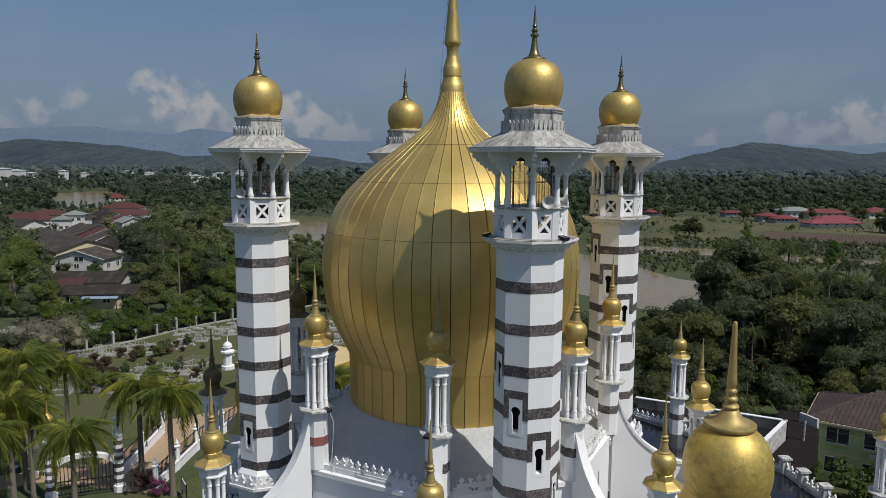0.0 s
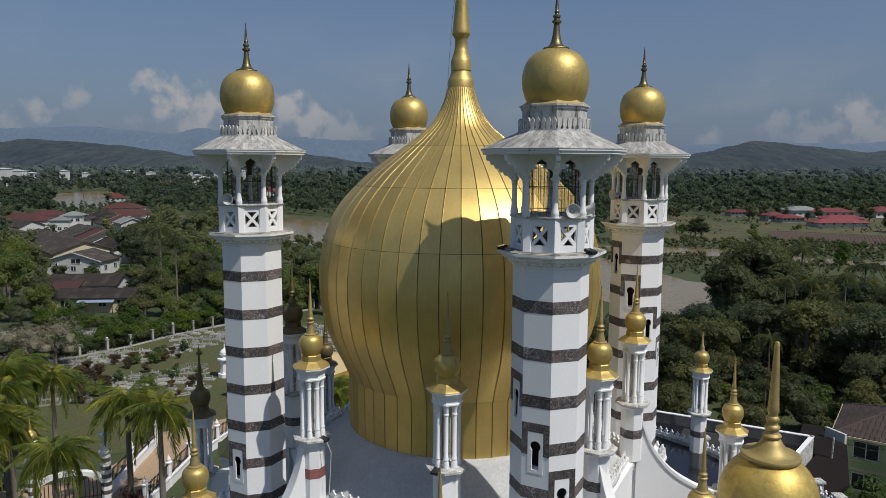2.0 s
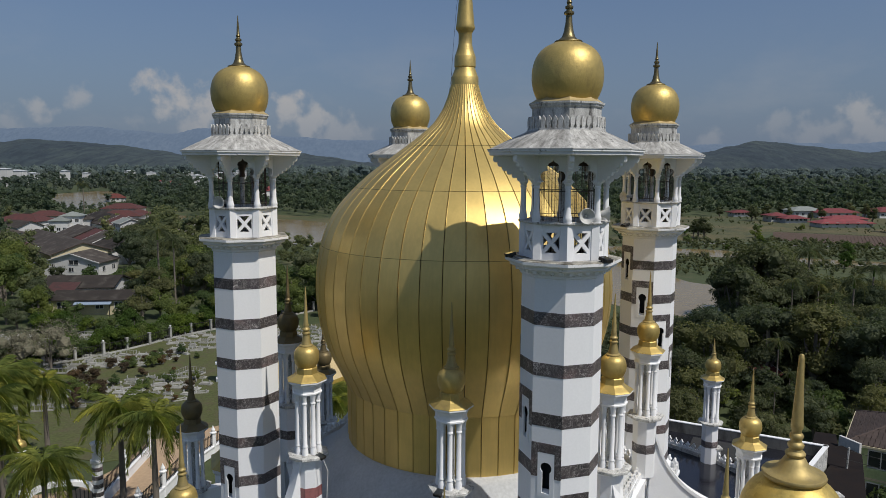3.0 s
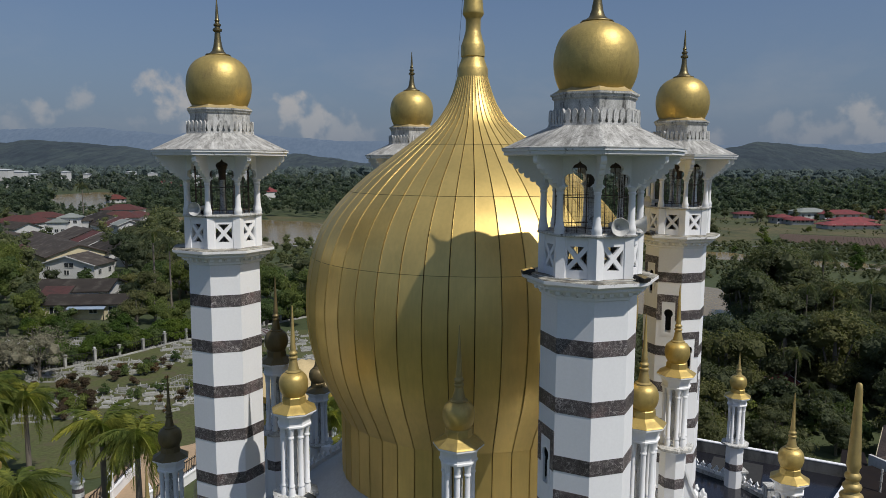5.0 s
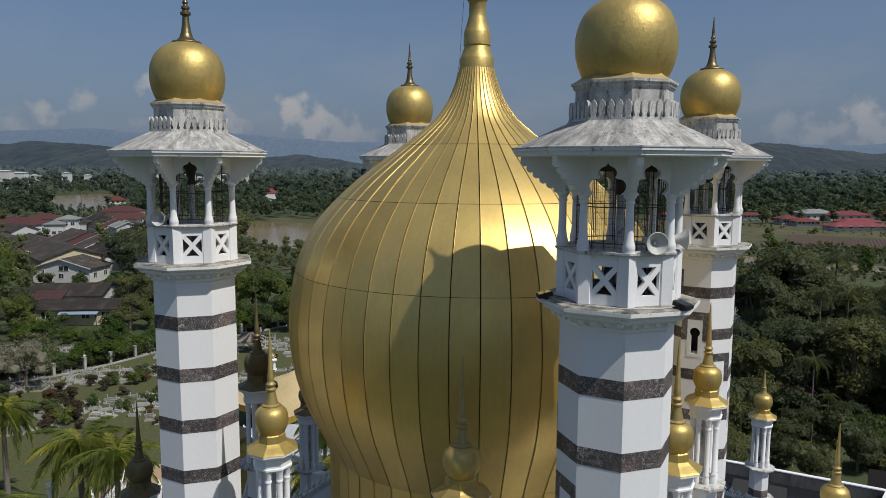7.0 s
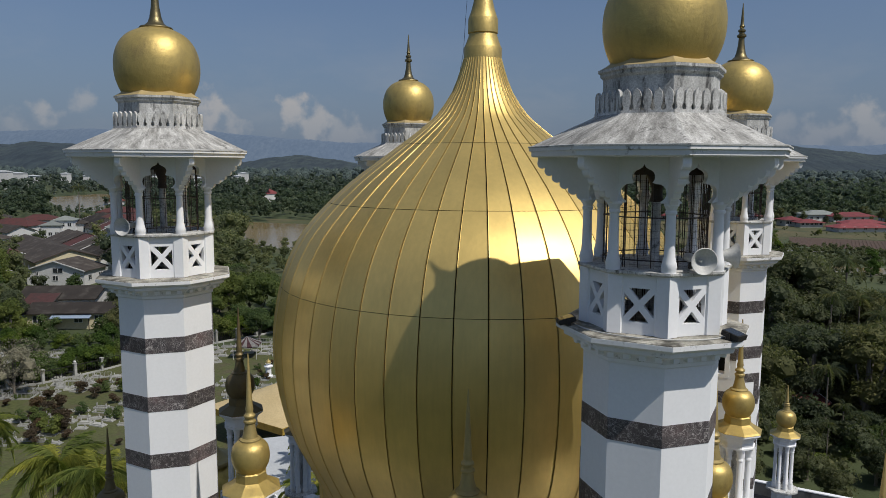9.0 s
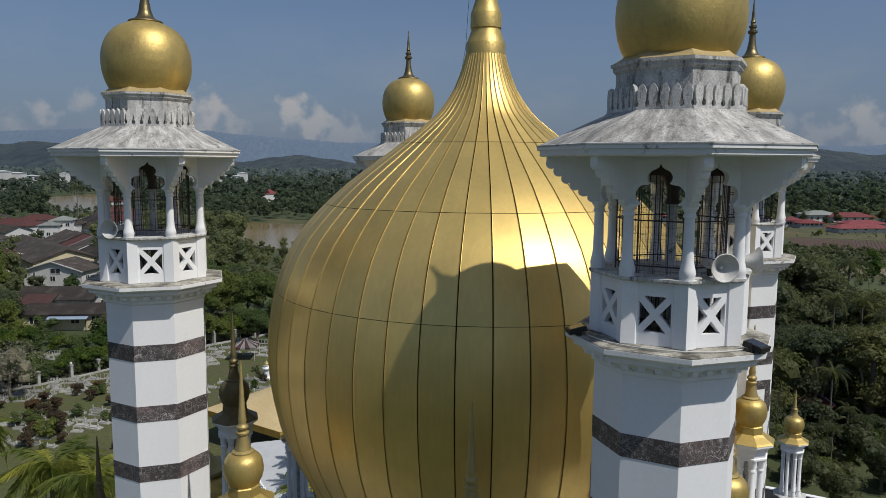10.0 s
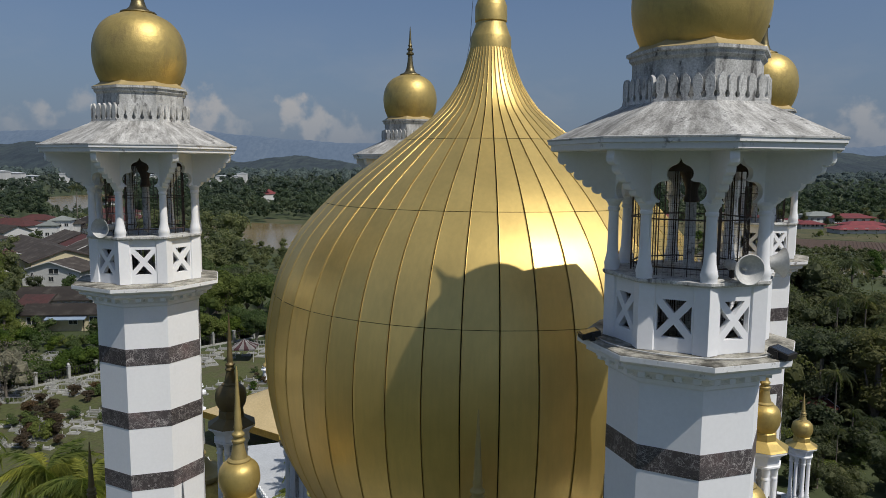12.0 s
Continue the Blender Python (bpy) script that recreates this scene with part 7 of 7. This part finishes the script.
# ---- palms ----
def frond_mesh(rng2, length, droop, leaflets=66, width=0.74):
    vs, fs = [], []

    def quad(a, b, c, d):
        k = len(vs)
        vs.extend([a, b, c, d])
        fs.append((k, k + 1, k + 2, k + 3))

    pts = []
    for i in range(9):
        u = i / 8
        pts.append(Vector((length * (u - 0.24 * droop * u * u), 0, length * (0.72 * u - (0.85 + 0.85 * droop) * u * u))))
    for p, q in zip(pts, pts[1:]):
        quad(p + Vector((0, -0.03, 0)), p + Vector((0, 0.03, 0)), q + Vector((0, 0.02, 0)), q + Vector((0, -0.02, 0)))
    for i in range(leaflets):
        u = 0.1 + 0.89 * i / (leaflets - 1)
        f = u * 8
        k = min(int(f), 7)
        p = pts[k].lerp(pts[k + 1], f - k)
        w = width * math.sin(math.pi * min(1, 0.2 + u * 0.78)) + 0.12
        for sg in (-1, 1):
            # leaflets stand off the rib in several planes and hang at their tips
            lift = rng2.uniform(-0.55, 0.45)
            tip = p + Vector((w * rng2.uniform(0.3, 0.6), sg * w * rng2.uniform(0.45, 0.8), -w * (0.62 + 0.5 * droop) + w * lift * 0.7))
            mid = p.lerp(tip, 0.5) + Vector((0, 0, 0.1 * w + 0.12 * lift))
            d = Vector((0.024, 0, 0.01))
            quad(p - d, p + d, mid + d, mid - d)
            n0 = len(vs)
            vs.extend([mid - d, mid + d, tip])
            fs.append((n0, n0 + 1, n0 + 2))
    return vs, fs


def palm(seed, height, fronds=17, length=2.9, trunk_r=0.2, label="", leaf=None, leaflets=66):
    r2 = np.random.default_rng(seed)
    root = empty("palm")
    bm = bmesh.new()
    lathe(bm, [(trunk_r * 1.5, 0), (trunk_r * 1.15, 0.5), (trunk_r, height * 0.5), (trunk_r * 0.8, height - 1.2)], 12)
    part("trunk", bm, BARK, root, smooth=40)
    bm = bmesh.new()
    lathe(bm, [(trunk_r * 0.95, height - 1.25), (trunk_r * 0.9, height - 0.7), (trunk_r * 0.4, height + 0.1)], 12)
    part("crownshaft", bm, LEAF_LIGHT, root, "smooth green crownshaft", smooth=40)
    for i in range(fronds):
        u = i / fronds
        droop = 0.15 + 0.95 * ((i * 7) % fronds) / fronds
        v, f = frond_mesh(r2, length * r2.uniform(0.85, 1.1), droop, leaflets)
        o = new("frond", raw("frond", [tuple(p) for p in v], f, leaf or PALM_LEAF))
        o.parent = root
        tilt = 46 - 54 * droop
        o.matrix_basis = pose(0, 0, height - 0.05) @ turn_z(360 * u + r2.uniform(-12, 12)) @ pose(0, 0, 0, r2.uniform(-12, 12), -tilt, 0)
    return tagged(root, label or "royal palm with arching yellow-green fronds", "palm", "palms by the court")


PALMS = [palm(1, 8.1, 24, 2.9), palm(2, 7.7, 23, 2.8), palm(3, 7.1, 23, 3.0)]
for i, (x, y, size, rot) in enumerate(((4.6, 28.6, 1.0, 10), (5.0, 25.8, 1.0, 70), (-1.8, 27.4, 0.95, 140), (2.3, 39.6, 0.95, 200), (5.8, 43.5, 1.05, 250), (-1.0, 39.5, 0.85, 300), (-0.2, 34.5, 0.8, 30), (-4.5, 32.0, 0.9, 80),
                                      (1.5, 43.5, 1.0, 15), (-2.5, 44.5, 1.0, 95), (-3.0, 37.0, 0.9, 215), (20.5, 22.5, 0.8, 40), (17.5, 20.0, 0.75, 120), (15.5, 14.5, 0.85, 60), (12.8, 17.0, 0.8, 190), (4.0, 41.8, 1.05, 33), (7.4, 41.2, 0.92, 77), (0.6, 36.6, 0.9, 160), (-1.6, 34.6, 0.95, 290))):
    k = PALMS[i % 3]
    m = pose(x, y, 0.03, 0, 0, rot)
    if i < 3:
        k.matrix_basis = m
    else:
        k = copy_thing(k, m)
    k.scale = (size, size, size)
# taller coconut palms among the trees
coco = palm(9, 12.0, 16, 3.2, 0.16, "tall coconut palm above the trees", LEAF, 26)
for i, (s, a, size, rot) in enumerate(((-0.388, 128, 1.08, 0), (-0.367, 128, 0.95, 80), (0.478, 112, 1.0, 20), (0.562, 105, 0.88, 120), (0.535, 100, 0.8, 200), (0.30, 74, 0.5, 60), (0.34, 72, 0.45, 160), (0.445, 74.5, 0.36, 50), (0.465, 73.5, 0.32, 150), (0.425, 72, 0.3, 250), (-0.5, 330, 1.2, 40), (0.64, 92, 0.75, 10), (0.43, 78, 0.55, 10), (0.31, 75.2, 0.42, 30), (0.318, 76, 0.34, 200), (0.391, 85.7, 0.5, 110), (0.417, 81.9, 0.45, 310), (0.455, 102.3, 0.75, 80), (0.506, 93.7, 0.7, 190), (0.49, 104, 0.7, 240), (0.61, 108, 0.78, 140))):
    x, y = at(s, a)
    if i:
        o = copy_thing(coco, pose(x, y, 0, 0, 0, rot))
    else:
        o = coco
        o.matrix_basis = pose(x, y, 0)
    o.scale = (size, size, size)
    o["group"] = "coconut palms"


# ---- tents ----
def tent(x, y, turn, w, d, low, high, mat, edge_mat, label):
    root = tagged(empty("tent", pose(x, y, 0, 0, 0, turn)), label, "tent")
    bm = bmesh.new()
    n = 8
    grid = {}
    for i in range(n + 1):
        for j in range(n + 1):
            u, v = i / n * 2 - 1, j / n * 2 - 1
            m = max(abs(u), abs(v))
            grid[i, j] = bm.verts.new((u * w / 2, v * d / 2, low + (high - low) * ((1 - m) ** 1.25)))
    for i in range(n):
        for j in range(n):
            bm.faces.new((grid[i, j], grid[i + 1, j], grid[i + 1, j + 1], grid[i, j + 1]))
    part("canopy", bm, mat, root, smooth=50)
    for k in range(4):
        a, b = (w, d) if k % 2 == 0 else (d, w)
        bm = bmesh.new()
        box(bm, -a / 2, -b / 2 - 0.03, low - 0.6, a / 2, -b / 2, low)
        o = part("valance", bm, edge_mat, root)
        o.matrix_basis = turn_z(90 * k)
    for sx in (-1, 1):
        for sy in (-1, 1):
            bm = bmesh.new()
            lathe(bm, [(0.05, 0), (0.05, low)], 8)
            o = part("pole", bm, PLASTIC, root)
            o.matrix_basis = pose(sx * (w / 2 - 0.1), sy * (d / 2 - 0.1), 0)
    return root


tent(31.8, 34.2, -6.4, 12, 9.9, 3.1, 5.3, TENT, TENT_EDGE, "large tan canvas canopy with a yellow valance")


def striped_canopy(x, y, turn, w, low, high):
    """A pyramid of canvas in alternating wedges on four poles."""
    root = tagged(empty("canopy", pose(x, y, 0, 0, 0, turn)), "small white canopy with maroon wedge stripes over a grave", "tent")
    for side in range(4):
        for k in range(5):
            bm = bmesh.new()
            u0, u1 = (k / 5 - 0.5) * w, ((k + 1) / 5 - 0.5) * w
            top = [bm.verts.new((u * 0.03, -0.03 * w / 2, high)) for u in (u0, u1)]
            midp = [bm.verts.new((u * 0.5, -0.25 * w, low + (high - low) * 0.42)) for u in (u0, u1)]
            rim = [bm.verts.new((u, -w / 2, low)) for u in (u0, u1)]
            hem = [bm.verts.new((u, -w / 2, low - 0.18)) for u in (u0, u1)]
            for a, b in ((top, midp), (midp, rim), (rim, hem)):
                bm.faces.new((a[0], b[0], b[1], a[1]))
            bmesh.ops.solidify(bm, geom=bm.faces[:], thickness=0.02)
            part("wedge", bm, TENT_MAROON if k % 2 else TENT_GREY, root).matrix_basis = turn_z(90 * side)
    for sx in (-1, 1):
        for sy in (-1, 1):
            bm = bmesh.new()
            lathe(bm, [(0.04, 0), (0.04, low)], 8)
            part("pole", bm, PLASTIC, root).matrix_basis = pose(sx * (w / 2 - 0.1), sy * (w / 2 - 0.1), 0)
    return root


striped_canopy(49.6, 56.6, 30, 3.2, 1.75, 2.75)
# low white hall beside the canopy
hall = tagged(empty("low_hall"), "low white hall with an arcade and pale flat roof", "building")
bm = bmesh.new()
slab(bm, [(13, 19), (19, 15.5), (24, 27), (20.5, 30.5)], 0, 3.3)
part("wall", bm, WHITE, hall)
bm = bmesh.new()
slab(bm, [(12.8, 18.9), (19.1, 15.2), (24.3, 27.1), (20.5, 30.8)], 3.3, 3.5)
part("roof", bm, GREY_ROOF, hall)
hc = part("crest", crest_mesh(0.8), WHITE, hall)
hp, _, _ = along((12.9, 19.0), (20.5, 30.6), 0.42)
for i, (p, a) in enumerate(hp):
    if i:
        again("crest", hc, pose(p.x, p.y, 3.5, 0, 0, a), hall)
    else:
        hc.matrix_basis = pose(p.x, p.y, 3.5, 0, 0, a)

# small white kiosks with a pinnacle
def make_kiosk(x, y, size, top, label):
    root = tagged(empty("kiosk", pose(x, y, 0.05)), label, "kiosk", "kiosks on the lawn")
    root.scale = (size, size, size)
    bm = bmesh.new()
    lathe(bm, [(0.9, 0), (0.9, 0.5), (0.6, 0.52), (0.6, 2.2), (0.95, 2.3), (0.95, 2.5), (0.5, 2.6), (0.5, 3.0), (0.7, 3.05)], 8, OCT)
    part("body", bm, WHITE, root)
    bm = bmesh.new()
    lathe(bm, smooth_curve([(0.55, 3.0), (0.6, 3.3), (0.35, 3.6), (0.1, 3.8), (0.06, 4.2), (0.02, 4.7)], 3), 12)
    part("pinnacle", bm, top, root, smooth=40)


make_kiosk(32.0, 46.3, 0.9, WHITE, "small white kiosk with a pinnacled roof")
make_kiosk(43.7, 47.8, 0.58, GOLD_SPIRE, "low white kiosk with a dull gold pinnacle")


# ---- loudspeaker horns and floodlights on the minarets ----
def horn():
    root = empty("loudspeaker_horn")
    bm = bmesh.new()
    prof = [(0.05, -0.42), (0.06, -0.3), (0.075, -0.2), (0.12, -0.08), (0.19, 0.0), (0.215, 0.02), (0.205, 0.025), (0.18, 0.0), (0.1, -0.08), (0.03, -0.16)]
    lathe(bm, prof, 24, 0, pose(0, 0, 0, 0, 90, 0))
    part("bell", bm, PLASTIC, root, smooth=50)
    bm = bmesh.new()
    lathe(bm, [(0.02, 0), (0.03, 0.04), (0.014, 0.07)], 12, 0, pose(-0.14, 0, 0, 0, 90, 0))
    part("throat", bm, PLASTIC, root)
    bm = bmesh.new()
    lathe(bm, [(0.07, 0), (0.075, 0.04), (0.075, 0.14), (0.06, 0.18)], 14, 0, pose(-0.58, 0, 0, 0, 90, 0))
    part("driver", bm, PLASTIC, root, smooth=50)
    bm = bmesh.new()
    box(bm, -0.46, -0.02, -0.22, -0.42, 0.02, 0.0)
    box(bm, -0.6, -0.05, -0.24, -0.3, 0.05, -0.21)
    part("bracket", bm, IRON, root)
    return tagged(root, "grey loudspeaker horn on the balustrade", "loudspeaker", "loudspeaker horns")


h0 = horn()
for i, (mx, my, ang, z, aim) in enumerate(((-S, -S, 225, 23.68, 214), (-S, -S, 262, 23.72, 292), (-S, S, 186, 23.68, 195), (S, -S, 132, 23.68, 150))):
    m = pose(mx + 1.42 * math.cos(radians(ang)), my + 1.42 * math.sin(radians(ang)), z, 0, 0, aim)
    if i:
        o = copy_thing(h0, m)
    else:
        o = h0
        h0.matrix_basis = m
    o.scale = (1.08, 1.08, 1.08)


def floodlight():
    root = empty("floodlight")
    bm = bmesh.new()
    box(bm, -0.16, -0.14, 0.04, 0.16, 0.14, 0.13, pose(0, 0, 0, 0, 14, 0))
    part("housing", bm, IRON, root)
    bm = bmesh.new()
    box(bm, -0.13, -0.12, 0.131, 0.13, 0.12, 0.136, pose(0, 0, 0, 0, 14, 0))
    part("glass", bm, GLASS, root)
    bm = bmesh.new()
    box(bm, -0.05, -0.16, 0, 0.05, 0.16, 0.02)
    box(bm, -0.03, -0.17, 0, 0.03, -0.15, 0.12)
    box(bm, -0.03, 0.15, 0, 0.03, 0.17, 0.12)
    part("yoke", bm, IRON, root)
    return tagged(root, "small dark floodlight on the balcony ledge", "floodlight", "floodlights")


f0 = floodlight()
lights = [(mx + 1.62 * math.cos(radians(a)), my + 1.62 * math.sin(radians(a)), 22.345, a) for mx, my, angs in ((-S, -S, (123, 246)), (S, -S, (150,))) for a in angs]
lights += [(-TA - 0.1, TB - 0.62, 14.38, 270), (-TA - 0.62, -TB + 0.1, 14.38, 180)]
for i, (x, y, z, a) in enumerate(lights):
    m = pose(x, y, z, 0, 0, a)
    if i:
        copy_thing(f0, m)
    else:
        f0.matrix_basis = m

# cables sagging down from a turret and along the ledge
def cable(name, pts, r, label, material=None):
    cu = bpy.data.curves.new(name, "CURVE")
    cu.dimensions, cu.bevel_depth, cu.bevel_resolution = "3D", r, 1
    sp = cu.splines.new("POLY")
    sp.points.add(len(pts) - 1)
    for q, p in zip(sp.points, pts):
        q.co = (*p, 1)
    cu.materials.append(material or PLASTIC)
    return tagged(new(name, cu), label, "cable")


cable("cable", [(-TA - 0.2, TB - 0.85, 14.4), (-TA - 0.15, TB - 1.0, 14.0), (-TA - 0.1, TB - 0.9, 13.0), (-TA - 0.05, TB - 0.8, 12.2), (-TA - 0.3, TB - 1.1, 11.85)], 0.018, "loose white cable hanging down a turret")
ring_pts = [(-S + 1.5 * math.cos(radians(a)), -S + 1.5 * math.sin(radians(a)), 22.375 + 0.01 * math.sin(a)) for a in range(124, 247, 6)]
cable("cable", ring_pts, 0.012, "thin cable lying along the balcony ledge")
cable("power_cable", [(25.0, -15.9, 6.5), (26.5, -18.5, 5.7), (28.5, -22.0, 5.3), (30.0, -26.0, 5.4)], 0.014, "thin black power cable across the green house", IRON)
cable("power_cable", [(25.0, -15.9, 5.9), (26.5, -18.5, 5.0), (28.5, -22.0, 4.5), (30.0, -26.0, 4.6)], 0.014, "thin black power cable across the green house", IRON)
cable("lightning_wire", [(-0.12, 0.2, 33.2), (-0.2, 0.4, 31.4), (-0.25, 0.52, 29.6), (-0.28, 0.57, 28.6), (-0.37, 0.72, 27.6)], 0.006, "thin dark wire hanging beside the spire", IRON)

# ---- by the gate ----
KERB_BLACK = surface("black kerb paint", (0.03, 0.03, 0.03), rough=0.8)
kerb_pts = [Vector((2.3, 42.0)).lerp(Vector((2.75, 36.6)), i / 9) for i in range(10)]
for i, p in enumerate(kerb_pts):
    bm = bmesh.new()
    box(bm, -0.1, -0.27, 0, 0.1, 0.27, 0.22)
    bmesh.ops.bevel(bm, geom=bm.edges[:], offset=0.025, segments=1, affect="EDGES")
    k = part("kerb_stone", bm, KERB_BLACK if i % 2 else WHITE)
    k.matrix_basis = pose(p.x, p.y, 0.06, 0, 0, 5)
    tagged(k, "black painted kerb stone by the road" if i % 2 else "white painted kerb stone by the road", "kerb stone", "kerb stones")
board = tagged(empty("notice_board", pose(5.0, 24.6, 0.06, 0, 0, 58)), "white notice board on two posts on the lawn", "sign")
bm = bmesh.new()
box(bm, -0.75, -0.03, 0.5, 0.75, 0.03, 1.35)
part("panel", bm, WALL_WHITE, board)
for x in (-0.8, 0.8):
    bm = bmesh.new()
    box(bm, x - 0.04, -0.04, 0, x + 0.04, 0.04, 1.42)
    part("post", bm, IRON, board)
for z in (0.62, 0.8, 0.98, 1.16):
    bm = bmesh.new()
    box(bm, -0.6, -0.036, z, 0.6 - 0.2 * (z > 1), -0.0305, z + 0.07)
    part("text_bar", bm, IRON, board)
LEAF_PINK = foliage("magenta blossom", (0.16, 0.04, 0.12), (0.3, 0.09, 0.22), 1.2)
LEAF_PURPLE = foliage("dark purple leaves", (0.05, 0.03, 0.05), (0.09, 0.06, 0.08), 1.2)
for seed, x, y, size, mat, words_ in ((91, 4.6, 26.6, 0.62, LEAF_PINK, "low magenta bougainvillea bush on the lawn"), (92, 4.4, 28.4, 0.8, LEAF_PURPLE, "dark purple-leaved bush by the gate"), (93, 5.3, 28.2, 0.6, LEAF_PURPLE, "dark purple-leaved bush by the gate")):
    q = tree_kind(seed, 2.0, 1.4, 900, 0.16, 8, mat, 0.08)
    q.matrix_basis = pose(x, y, 0.05)
    q.scale = (size, size, size)
    q.name = "bush"
    tagged(q, words_, "bush")
